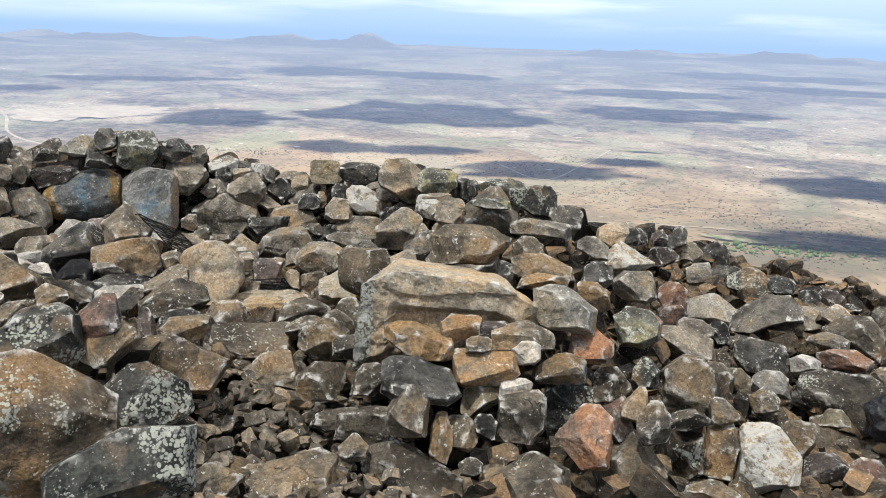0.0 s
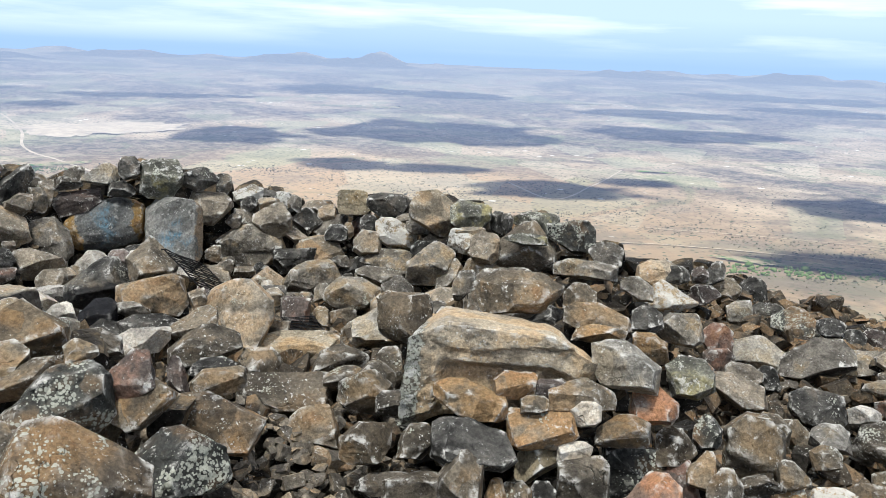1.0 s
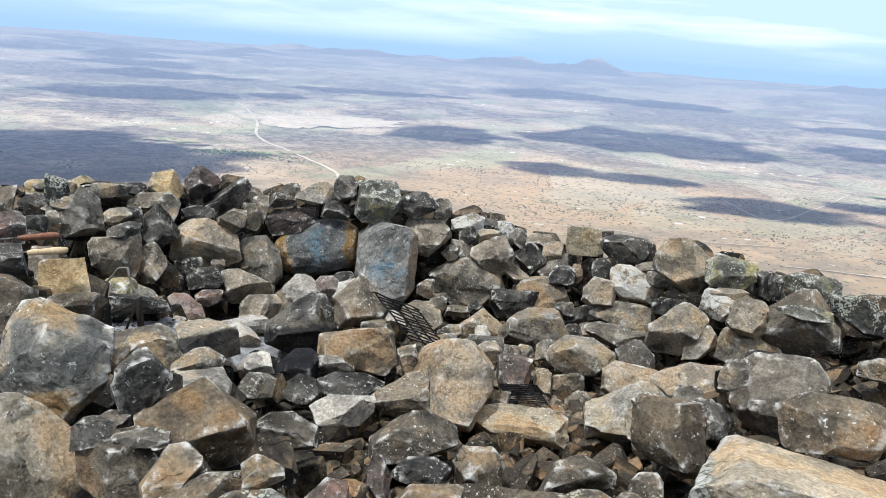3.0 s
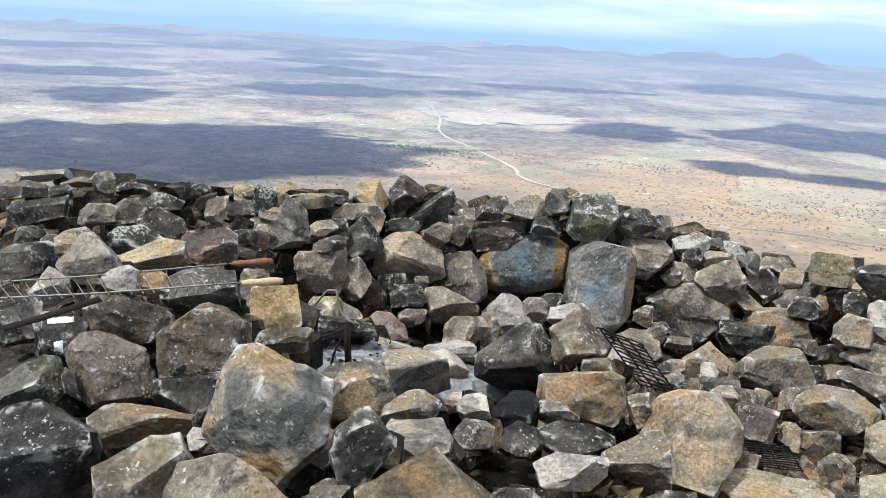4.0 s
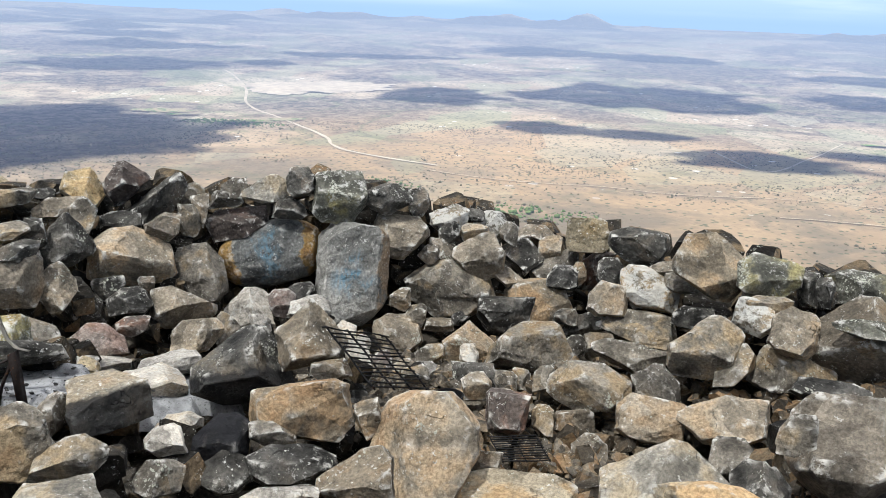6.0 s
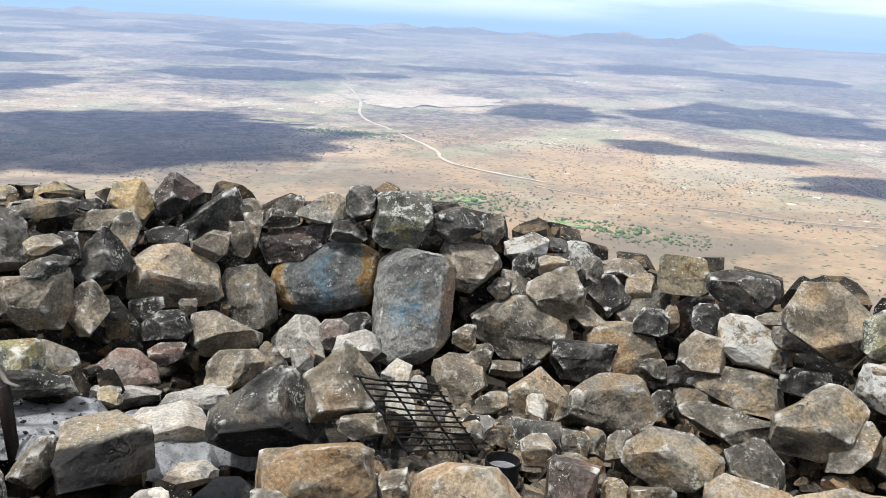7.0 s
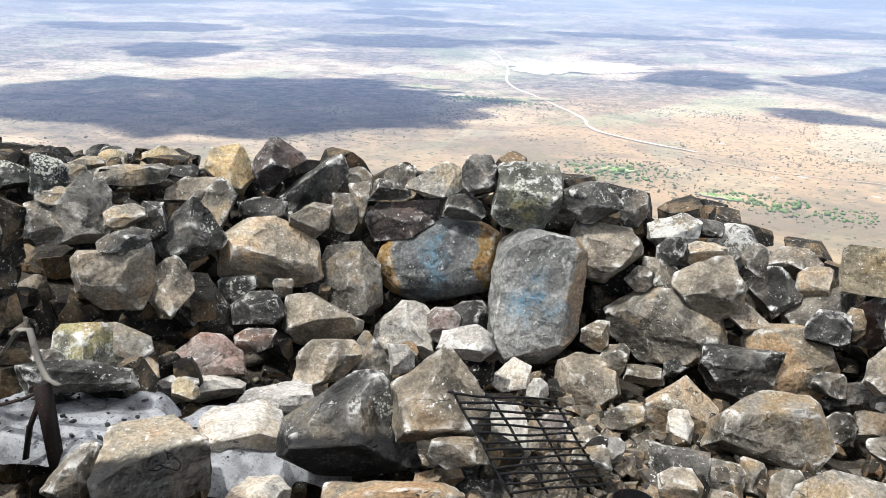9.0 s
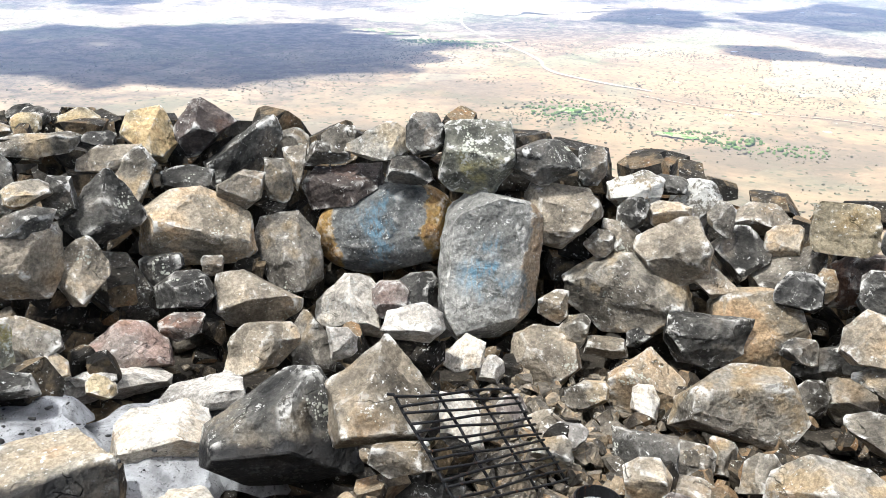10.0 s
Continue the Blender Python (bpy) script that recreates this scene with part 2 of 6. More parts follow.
GREY, GREYB, DARK, DARKB = (0.105, 0.094, 0.079), (0.385, 0.346, 0.286), (0.027, 0.026, 0.024), (0.155, 0.148, 0.135)
TAN, OCHRE = (0.39, 0.295, 0.18), (0.37, 0.225, 0.11)
MATS = {
    "k": stone_material("dark_basalt", DARK, DARKB, (0.19, 0.162, 0.132), 0.1, 0.42),
    "g": stone_material("grey_brown_rock", GREY, GREYB, TAN, 0.33, 0.42),
    "t": stone_material("tan_weathered_rock", (0.21, 0.182, 0.145), (0.48, 0.412, 0.32), (0.46, 0.345, 0.225), 0.36, 0.35),
    "o": stone_material("ochre_rock", (0.16, 0.137, 0.108), (0.35, 0.29, 0.21), OCHRE, 0.5, 0.4),
    "p": stone_material("ashen_pale_rock", (0.42, 0.39, 0.35), (0.76, 0.71, 0.63), (0.56, 0.48, 0.38), 0.3, 0.1, 0.45),
    "l": stone_material("lichen_speckled_rock", (0.036, 0.037, 0.034), (0.135, 0.135, 0.122), (0.20, 0.135, 0.08), 0.2, 0.95),
    "lo": stone_material("lichen_on_ochre_rock", (0.07, 0.058, 0.045), (0.22, 0.165, 0.11), (0.31, 0.20, 0.105), 0.5, 0.8),
    "r": stone_material("red_brown_rock", (0.085, 0.07, 0.064), (0.20, 0.162, 0.142), (0.25, 0.145, 0.105), 0.35, 0.2),
    "w": stone_material("white_crusted_rock", (0.19, 0.17, 0.14), (0.32, 0.29, 0.24), TAN, 0.4, 0.6, 0.95),
    "tip": stone_material("ochre_stained_boulder", (0.12, 0.122, 0.115), (0.38, 0.36, 0.315), (0.50, 0.345, 0.175), 0.55, 0.3, 0.1),
    "arch": stone_material("tan_ledge_rock", (0.29, 0.245, 0.185), (0.58, 0.50, 0.385), (0.54, 0.40, 0.25), 0.26, 0.15, 0.0, 0.0, 0.0, False, None, -0.245),
    "oval": stone_material("painted_oval_rock", (0.11, 0.115, 0.115), (0.26, 0.26, 0.25), (0.44, 0.27, 0.08), 0.5, 0.3, 0.1, 0.0, 0.45, False, 0.165),
    "slab": stone_material("painted_upright_rock", (0.33, 0.325, 0.295), (0.60, 0.58, 0.52), (0.60, 0.44, 0.28), 0.3, 0.1, 0.2, 0.0, 0.8, False, 0.115),
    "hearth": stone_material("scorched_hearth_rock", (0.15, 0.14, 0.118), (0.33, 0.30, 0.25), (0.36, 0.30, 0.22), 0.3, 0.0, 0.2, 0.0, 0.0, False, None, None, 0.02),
    "slabtan": stone_material("pale_tan_slab", (0.34, 0.295, 0.22), (0.56, 0.475, 0.345), (0.54, 0.37, 0.20), 0.4, 0.08),
    # The slab's shaded front is painted in: near black below a height.
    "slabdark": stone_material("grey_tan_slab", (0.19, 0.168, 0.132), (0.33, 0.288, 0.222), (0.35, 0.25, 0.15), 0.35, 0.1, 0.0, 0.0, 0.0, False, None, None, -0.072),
    "gp": stone_material("pale_grey_rock", (0.19, 0.178, 0.155), (0.45, 0.42, 0.365), (0.40, 0.33, 0.23), 0.25, 0.35, 0.15),
    "yt": stone_material("yellow_tan_rock", (0.27, 0.225, 0.15), (0.52, 0.44, 0.30), (0.50, 0.37, 0.20), 0.4, 0.15),
    "ot": stone_material("ochre_tan_rock", (0.16, 0.138, 0.108), (0.37, 0.31, 0.23), (0.39, 0.275, 0.165), 0.36, 0.3),
    "or": stone_material("orange_red_rock", (0.17, 0.12, 0.095), (0.33, 0.235, 0.175), (0.44, 0.215, 0.115), 0.75, 0.2),
    "rp": stone_material("pinkish_grey_rock", (0.19, 0.162, 0.148), (0.42, 0.35, 0.31), (0.34, 0.235, 0.20), 0.35, 0.1, 0.1),
    "gl": stone_material("grey_lichened_rock", (0.085, 0.085, 0.072), (0.29, 0.285, 0.235), (0.34, 0.30, 0.14), 0.3, 0.75, 0.3),
    # gb, tb, ob: darker copies of g, t, ot for nearer stones, toned to the exposure.
    "gb": stone_material("dull_brown_grey_rock", (0.062, 0.054, 0.043), (0.232, 0.20, 0.157), (0.29, 0.21, 0.125), 0.33, 0.4),
    "tb": stone_material("dull_tan_rock", (0.10, 0.084, 0.064), (0.27, 0.228, 0.172), (0.29, 0.205, 0.122), 0.4, 0.3),
    "ob": stone_material("dull_ochre_rock", (0.11, 0.09, 0.066), (0.28, 0.222, 0.152), (0.33, 0.21, 0.105), 0.48, 0.3),
    # Lower part of the flecked boulder made darker in its colour.
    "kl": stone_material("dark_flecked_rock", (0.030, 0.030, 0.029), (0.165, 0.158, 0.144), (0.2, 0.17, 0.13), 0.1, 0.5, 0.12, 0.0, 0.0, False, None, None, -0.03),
    "gravel": stone_material("pale_gravel_rock", (0.115, 0.101, 0.083), (0.31, 0.272, 0.22), (0.36, 0.28, 0.19), 0.45, 0.1, 0.05, 0.0, 0.0, True, None, None, None, False),
    "brown": stone_material("brown_rubble_rock", (0.055, 0.046, 0.036), (0.165, 0.136, 0.10), (0.30, 0.205, 0.12), 0.5, 0.2, 0.05, 0.0, 0.0, True, None, None, None, False),
    "soot": stone_material("sooty_rock", (0.05, 0.05, 0.05), (0.13, 0.125, 0.12), (0.2, 0.15, 0.1), 0.2, 0.15, 0.0, 0.9),
    # Loose rubble and gap filler, coloured near black to paint shade between stones.
    "rubble": stone_material("gap_shade_rubble", (0.02, 0.018, 0.016), (0.078, 0.069, 0.056), (0.20, 0.15, 0.095), 0.4, 0.15, 0.05, 0.0, 0.0, True, None, None, None, False),
}
LOOK = {
    "k": "dark grey basalt stone with sparse pale lichen", "g": "grey brown weathered stone in the dry pile", "t": "tan weathered stone with rough faces",
    "o": "ochre stained stone with rusty patina", "p": "pale ash-dusted stone beside the fire place", "l": "dark stone speckled with pale lichen discs",
    "lo": "rust-stained stone covered in pale lichen spots", "r": "red brown angular stone in the pile", "w": "stone crusted with white lichen",
    "tip": "large pointed boulder with ochre and bluish stains", "arch": "broad tan ledge boulder with undercut face",
    "oval": "oval boulder with orange rim and blue paint traces", "slab": "upright grey blue slab with faded blue paint",
    "gp": "pale grey stone with broken faces and lichen", "yt": "yellow tan angular stone with clean faces", "ot": "tan stone with ochre stained faces",
    "or": "orange red broken stone in the pile", "rp": "pinkish grey stone beside the fire place", "gl": "grey stone with green and pale lichen",
    "gb": "brown grey broken stone in the loose pile", "tb": "dull tan broken stone with rough faces", "ob": "dull ochre brown stone with stained faces",
    "kl": "dark pointed boulder flecked with white lichen",
    "hearth": "flat-topped pale stone with scorched black front",
    "slabtan": "pale tan flat slab of weathered rock", "slabdark": "grey tan sloping slab boulder, shaded front in its colour", "soot": "soot-blackened stone of the fire place",
}


# ---- shaping of stones ----
def ico(sub):
    bm = bmesh.new()
    bmesh.ops.create_icosphere(bm, subdivisions=sub, radius=1.0)
    vs = np.array([v.co[:] for v in bm.verts])
    fs = np.array([[v.index for v in f.verts] for f in bm.faces])
    bm.free()
    return vs / np.linalg.norm(vs, axis=1)[:, None], fs


ICO = {k: ico(k) for k in (1, 2, 3, 4, 5)}


def field(p, seed, scale):
    """Smooth value noise of points, in -1 to 1."""
    q = p * scale + seed * 17.31
    i = np.floor(q).astype(np.int64)
    f = q - i
    f = f * f * (3 - 2 * f)
    total = np.zeros(len(p))
    for dx in (0, 1):
        for dy in (0, 1):
            for dz in (0, 1):
                h = ((i[:, 0] + dx) * 73856093) ^ ((i[:, 1] + dy) * 19349663) ^ ((i[:, 2] + dz) * 83492791)
                h = (h * 1103515245 + 12345) & 0x7FFFFFFF
                h = ((h >> 8) ^ h) * 69069 & 0x7FFFFFFF
                wgt = (f[:, 0] if dx else 1 - f[:, 0]) * (f[:, 1] if dy else 1 - f[:, 1]) * (f[:, 2] if dz else 1 - f[:, 2])
                total += wgt * ((h % 20011) / 10005.5 - 1)
    return total


def chip_block(kind, rng, sub, chips=""):
    """A convex block, cleft out of a cube by planes; returned as a bmesh.
    chips: how far each corner of its face is cut off along the width and the height, in tenths, clockwise from the
    upper left, fitted to the outline the camera sees."""
    bm = bmesh.new()
    bmesh.ops.create_cube(bm, size=4.0)

    def cleave(n, dist):
        n = Vector(n).normalized()
        bmesh.ops.bisect_plane(bm, geom=bm.verts[:] + bm.edges[:] + bm.faces[:], plane_co=n * dist, plane_no=n, clear_outer=True)
        rim = [e for e in bm.edges if e.is_boundary]
        if rim:
            bmesh.ops.holes_fill(bm, edges=rim, sides=0)

    if kind == "tablet":
        for n, dist in (((0, -1, 0.05), 0.72), ((0, 1, 0), 0.9), ((0.78, -0.62, 0.05), 0.93), ((-0.9, -0.42, 0), 0.98), ((1, 0.1, 0.04), 0.97), ((-1, 0.1, 0.05), 0.98), ((0.05, 0, 1), 0.98), ((0, 0.1, -1), 0.98),
                        ((-0.74, -0.1, 0.72), 1.02), ((0.45, -0.1, 0.9), 1.14), ((-0.78, -0.15, -0.66), 1.06), ((0.7, -0.1, -0.72), 1.02), ((-0.35, -0.2, 0.95), 1.0), ((-0.97, -0.1, 0.3), 0.99), ((-0.93, -0.1, -0.35), 0.98), ((0.3, -0.4, -0.95), 1.0)):
            cleave(n, dist)
        bmesh.ops.bevel(bm, geom=bm.edges[:], offset=0.05, segments=2, profile=0.6, affect="EDGES", clamp_overlap=True)
        return bm
    if chips:
        sides = []
        girth, steep = rng.uniform(-0.2, 0.3), rng.choice((-1, 1))
        for sx, sz in ((0, 1), (1, 0), (0, -1), (-1, 0)):
            turn = 0.0 if kind in ("square", "table") else rng.normal(0, 0.12)
            sides.append(((sx, sz), (sx * math.cos(turn) - sz * math.sin(turn), sx * math.sin(turn) + sz * math.cos(turn))))
        for (sx, sz), a, b in zip(((-1, 1), (1, 1), (1, -1), (-1, -1)), chips[0::2], chips[1::2]):
            a, b = 0.2 * int(a), 0.2 * int(b)
            if kind == "rough":
                a, b = a * rng.uniform(0.85, 1.2), b * rng.uniform(0.85, 1.2)
                if sz < 0 and a + b < 0.3 and sx == steep:
                    a, b = rng.uniform(0.35, 1.3), rng.uniform(0.3, 1.0)
            if a > 0.04 and b > 0.04:
                n = Vector((sx / a, sz / b)).normalized()
                sides.append(((sx * (1 - a), sz), (n.x, n.y)))
        broad = set(rng.choice(len(sides), size=min(len(sides), 1 + int(rng.random() < 0.6)), replace=False))
        for k, ((px, pz), (nx, nz)) in enumerate(sides):
            a, at = rng.uniform(0.04, 0.30), girth + rng.uniform(-0.05, 0.05)
            if k in broad or (nz > 0.45 and rng.random() < 0.55):
                a = rng.uniform(0.5, 0.95)
            if kind in ("square", "table"):
                a, at = rng.uniform(0.02, 0.12), -0.8
            if kind == "ledge":
                a, at = (0.78, 0.7) if nz > 0.3 else (rng.uniform(0.02, 0.12), 0.2)
            if kind in ("flat", "table") and nz > 0.5:
                a, at = 0.5, 0.7
            n = Vector((nx * math.cos(a), -math.sin(a), nz * math.cos(a)))
            cleave(n, n.dot(Vector((px, at, pz))))
            n = Vector((nx, rng.uniform(0.15, 0.7), nz)).normalized()
            cleave(n, n.dot(Vector((px, at, pz))))
        cleave((rng.normal(0, 0.22), -1, rng.normal(0.05, 0.2)), rng.uniform(0.75, 0.95))
        cleave((rng.normal(0, 0.2), 1, rng.normal(0, 0.2)), 0.92)
        for _ in range(0 if kind in ("square", "table", "ledge") else 2):
            n = Vector((rng.normal(0, 0.8), -abs(rng.normal(0.7, 0.4)), rng.normal(0, 0.8))).normalized()
            cleave(n, max(v.co.dot(n) for v in bm.verts) * rng.uniform(0.80, 0.95))
        bmesh.ops.remove_doubles(bm, verts=bm.verts[:], dist=0.05)
        bmesh.ops.bevel(bm, geom=bm.edges[:], offset=0.018, segments=1, profile=0.6, affect="EDGES", clamp_overlap=True)
        return bm
    tilt = {"block": 0.30, "slab": 0.14, "round": 0.28, "point": 0.3, "arch": 0.16}[kind]
    for axis in range(3):
        for s in (-1, 1):
            n = rng.normal(0, tilt, 3)
            n[axis] = s
            cleave(n, rng.uniform(0.88, 1.0))
    if kind == "point":
        for k in range(4):
            a = k * math.pi / 2 + rng.uniform(-0.5, 0.5)
            cleave((math.cos(a), math.sin(a), rng.uniform(0.3, 0.55)), rng.uniform(0.58, 0.76))
    cuts, deep = {"block": (15, 0.78), "slab": (7, 0.78), "round": (22, 0.76), "point": (12, 0.80), "arch": (10, 0.8)}[kind]
    for _ in range(cuts if sub > 1 else 3):
        n = Vector(rng.normal(0, 1, 3)).normalized()
        cleave(n, max(v.co.dot(n) for v in bm.verts) * rng.uniform(deep, 0.96))
    bmesh.ops.remove_doubles(bm, verts=bm.verts[:], dist=0.05)
    if kind in ("block", "round"):
        turn = Euler((rng.uniform(-0.42, 0.42), rng.uniform(-0.22, 0.22), rng.uniform(-0.7, 0.7))).to_matrix()
        for v in bm.verts:
            v.co = turn @ v.co
    if sub < 4:
        return bm
    bmesh.ops.bevel(bm, geom=bm.edges[:], offset=0.07 if kind == "round" else 0.06, segments=2 if kind == "round" else 1, profile=0.6, affect="EDGES", clamp_overlap=True)
    return bm


def stone_shape(kind, w, d, h, seed, sub, chips=""):
    """Vertices and triangles of a broken stone with clean cleavage faces, chipped edges, pits and small steps."""
    rng = np.random.default_rng(seed)
    if kind == "oval":
        dirs, faces = ICO[5]
        r = (np.abs(dirs) ** 2.1).sum(axis=1) ** (-1 / 2.1)
        for _ in range(4):
            n = rng.normal(0, 1, 3)
            n /= np.linalg.norm(n)
            along = dirs @ n
            limit = (along * r).max() * rng.uniform(0.9, 0.97)
            r = np.minimum(r, np.where(along > 1e-3, limit / np.maximum(along, 1e-3), 9.0))
        p = dirs * r[:, None]
        normal = dirs
    else:
        bm = chip_block(kind, rng, sub, chips)
        bmesh.ops.triangulate(bm, faces=bm.faces[:])
        step = 0.075 if kind == "arch" else {1: 9.0, 2: 9.0, 3: 1.05, 4: 0.32, 5: 0.19}[sub]
        for _ in range(7):
            long_edges = [e for e in bm.edges if e.calc_length() > step]
            if not long_edges:
                break
            bmesh.ops.subdivide_edges(bm, edges=long_edges, cuts=1)
            bmesh.ops.triangulate(bm, faces=[f for f in bm.faces if len(f.verts) > 3])
        bm.normal_update()
        p = np.array([v.co[:] for v in bm.verts])
        normal = np.array([v.normal[:] for v in bm.verts])
        faces = np.array([[v.index for v in f.verts] for f in bm.faces])
        bm.free()
    lo, hi = p.min(axis=0), p.max(axis=0)
    p = (p - (lo + hi) / 2) / (hi - lo) * np.array((w, d, h))
    if kind == "arch":
        # a shallow broken hollow in the front, under a ledge and inside a standing rim; the outline slopes down on both sides
        u, t = p[:, 0] / w, p[:, 2] / h
        p[:, 2] -= h * (0.55 * np.clip(u - 0.22, 0, 1) + 0.9 * np.clip(-0.30 - u, 0, 1))
        hollow = np.clip((0.16 - t) / 0.07, 0, 1) * np.clip((u + 0.33) / 0.05, 0, 1) * np.clip((0.40 - u) / 0.12, 0, 1)
        shelf = np.clip((-0.06 - t) / 0.05, 0, 1) * np.clip((u + 0.05) / 0.05, 0, 1)
        p[:, 1] += np.where(p[:, 1] < 0, (hollow * 0.10 - shelf * 0.05) * d, 0)
    size = (w * d * h) ** (1 / 3)
    q = p / size
    bump = 0.010 * field(q, seed, 2.1) + 0.012 * field(q, seed + 3, 5.0)
    if sub >= 4:
        bump += 0.010 * field(q, seed + 7, 11.0)
        cliff = field(q * np.array((0.7, 0.7, 1.8)), seed + 8, 2.4)
        bump += 0.012 * np.clip((cliff - 0.2) * 16, -1, 1)
    if sub >= 5:
        bump += 0.004 * field(q, seed + 9, 27.0)
    return p + normal * (bump * size)[:, None], faces


def raw_mesh(name, verts, faces, material, smooth=True):
    me = bpy.data.meshes.new(name)
    me.vertices.add(len(verts))
    me.vertices.foreach_set("co", np.asarray(verts, dtype=np.float32).ravel())
    k = faces.shape[1]
    me.loops.add(len(faces) * k)
    me.loops.foreach_set("vertex_index", faces.astype(np.int32).ravel())
    me.polygons.add(len(faces))
    me.polygons.foreach_set("loop_start", np.arange(0, len(faces) * k, k, dtype=np.int32))
    me.polygons.foreach_set("loop_total", np.full(len(faces), k, dtype=np.int32))
    me.update(calc_edges=True)
    if smooth:
        me.shade_smooth()
        me.set_sharp_from_angle(angle=radians(20))
    me.materials.append(material)
    return me


def part(name, bm, material, parent, label=""):
    me = bpy.data.meshes.new(name)
    bm.to_mesh(me)
    bm.free()
    me.materials.append(material)
    ob = new(name, me)
    ob.parent = parent
    if label:
        ob["label"] = label
    return ob


STONES = []


def stone(kind, tone, x, y, z, w, d, h, yaw, lean, seed, back=0, chips=""):
    """One stone of the pile: its middle, its width, depth and height in metres, how it is turned, the seed of its
    shape, and its cut corners, fitted to the camera's view.
    """
    size = (w * d * h) ** (1 / 3)
    sub = 5 if size > 0.16 else 4
    v, f = stone_shape(kind, w, d, h, seed, sub, chips)
    name = "boulder" if size > 0.22 else "stone"
    ob = new(name, raw_mesh(name, v, f, MATS[tone]))
    ob.matrix_world = pose(x, y, z, -back, -lean, yaw)
    tagged(ob, LOOK[tone], "boulder" if size > 0.22 else "stone", "stones of the dry-stone pile")
    STONES.append((x, y, z, w, d, h))
    return ob

# ---- the stones of the pile ----
# Places, sizes, tilts and corner cuts are fitted to the camera's view.
stone("oval", "oval", -2.167, 5.332, 0.646, 0.511, 0.230, 0.306, 29, 9, 26, 10)
stone("tablet", "slab", -1.773, 5.326, 0.589, 0.334, 0.207, 0.479, 29, -6, 27, 16)
stone("arch", "arch", 0.103, 3.028, 0.754, 0.615, 0.337, 0.339, 1, -3, 229)
stone("rough", "l", -3.051, 4.347, 0.996, 0.126, 0.116, 0.164, 60, 0, 301, 12, "00330000")
stone("rough", "g", -3.075, 4.444, 0.995, 0.107, 0.069, 0.068, 59, 0, 302, 12, "22220000")
stone("rough", "g", -3.494, 4.795, 0.910, 0.141, 0.077, 0.064, 57, 0, 303, 12, "43330000")
stone("rough", "k", -5.172, 6.114, 0.516, 0.188, 0.126, 0.129, 55, 0, 304, 11, "36330022")
stone("rough", "yt", -3.692, 5.299, 0.827, 0.191, 0.119, 0.112, 53, 0, 305, 11, "43330000")
stone("rough", "g", -3.003, 4.632, 0.963, 0.275, 0.120, 0.080, 55, 0, 306, 12, "32110000")
stone("rough", "k", -3.017, 4.871, 0.927, 0.115, 0.073, 0.070, 51, 0, 307, 13, "22220000")
stone("rough", "gp", -2.959, 4.391, 0.904, 0.199, 0.174, 0.239, 58, 0, 308, 14, "55332211")
stone("rough", "t", -3.152, 4.669, 0.905, 0.176, 0.093, 0.074, 56, 0, 309, 13, "33110000")
stone("rough", "g", -3.871, 5.335, 0.688, 0.117, 0.090, 0.104, 54, 0, 310, 13, "44440000")
stone("rough", "g", -2.998, 4.331, 0.947, 0.123, 0.072, 0.063, 60, 0, 311, 14, "21330000")
stone("rough", "g", -3.019, 4.302, 0.870, 0.121, 0.109, 0.150, 61, 0, 312, 15, "00330022")
stone("rough", "t", -2.873, 4.790, 0.903, 0.216, 0.116, 0.096, 51, 0, 313, 14, "44013321")
stone("rough", "g", -2.772, 4.419, 0.901, 0.134, 0.083, 0.078, 56, 0, 314, 15, "33220022")
stone("rough", "k", -2.750, 4.503, 0.877, 0.101, 0.092, 0.129, 54, 0, 315, 15, "33110033")
stone("rough", "g", -2.766, 4.802, 0.863, 0.139, 0.134, 0.198, 49, 0, 316, 15, "54435665")
stone("rough", "yt", -2.881, 4.969, 0.949, 0.197, 0.159, 0.199, 48, 0, 317, 12, "24250055")
stone("rough", "r", -2.746, 5.090, 0.969, 0.217, 0.167, 0.199, 45, 0, 318, 12, "35546523")
stone("rough", "k", -2.658, 5.177, 0.882, 0.279, 0.208, 0.241, 43, 0, 319, 14, "76134612")
stone("rough", "k", -2.668, 4.919, 0.843, 0.173, 0.102, 0.091, 46, 0, 320, 15, "32421032")
stone("rough", "t", -2.516, 5.000, 0.808, 0.165, 0.118, 0.130, 43, 0, 321, 16, "64103332")
stone("rough", "g", -2.482, 5.141, 0.811, 0.102, 0.102, 0.154, 41, 0, 322, 15, "20222224")
stone("rough", "g", -2.602, 5.373, 0.872, 0.127, 0.101, 0.123, 40, 0, 323, 13, "10330000")
stone("rough", "t", -2.458, 5.207, 0.846, 0.085, 0.094, 0.158, 40, 0, 324, 15, "10104755")
stone("rough", "g", -2.360, 5.259, 0.900, 0.160, 0.095, 0.086, 37, 0, 325, 14, "22330000")
stone("rough", "g", -2.336, 5.292, 0.941, 0.124, 0.094, 0.108, 37, 0, 326, 13, "53110000")
stone("rough", "gp", -2.189, 5.325, 0.948, 0.240, 0.145, 0.134, 34, 0, 327, 13, "55332232")
stone("rough", "k", -2.028, 5.350, 0.991, 0.134, 0.113, 0.146, 31, 0, 328, 13, "23243322")
stone("rough", "k", -2.078, 5.331, 0.867, 0.164, 0.107, 0.106, 32, 0, 329, 15, "00431110")
stone("rough", "r", -2.308, 5.280, 0.785, 0.283, 0.175, 0.168, 36, 0, 330, 16, "25014514")
stone("rough", "gl", -1.863, 5.407, 0.920, 0.254, 0.201, 0.248, 28, 0, 331, 14, "11123422")
stone("rough", "k", -1.663, 5.497, 0.920, 0.236, 0.150, 0.148, 23, 0, 332, 14, "43344443")
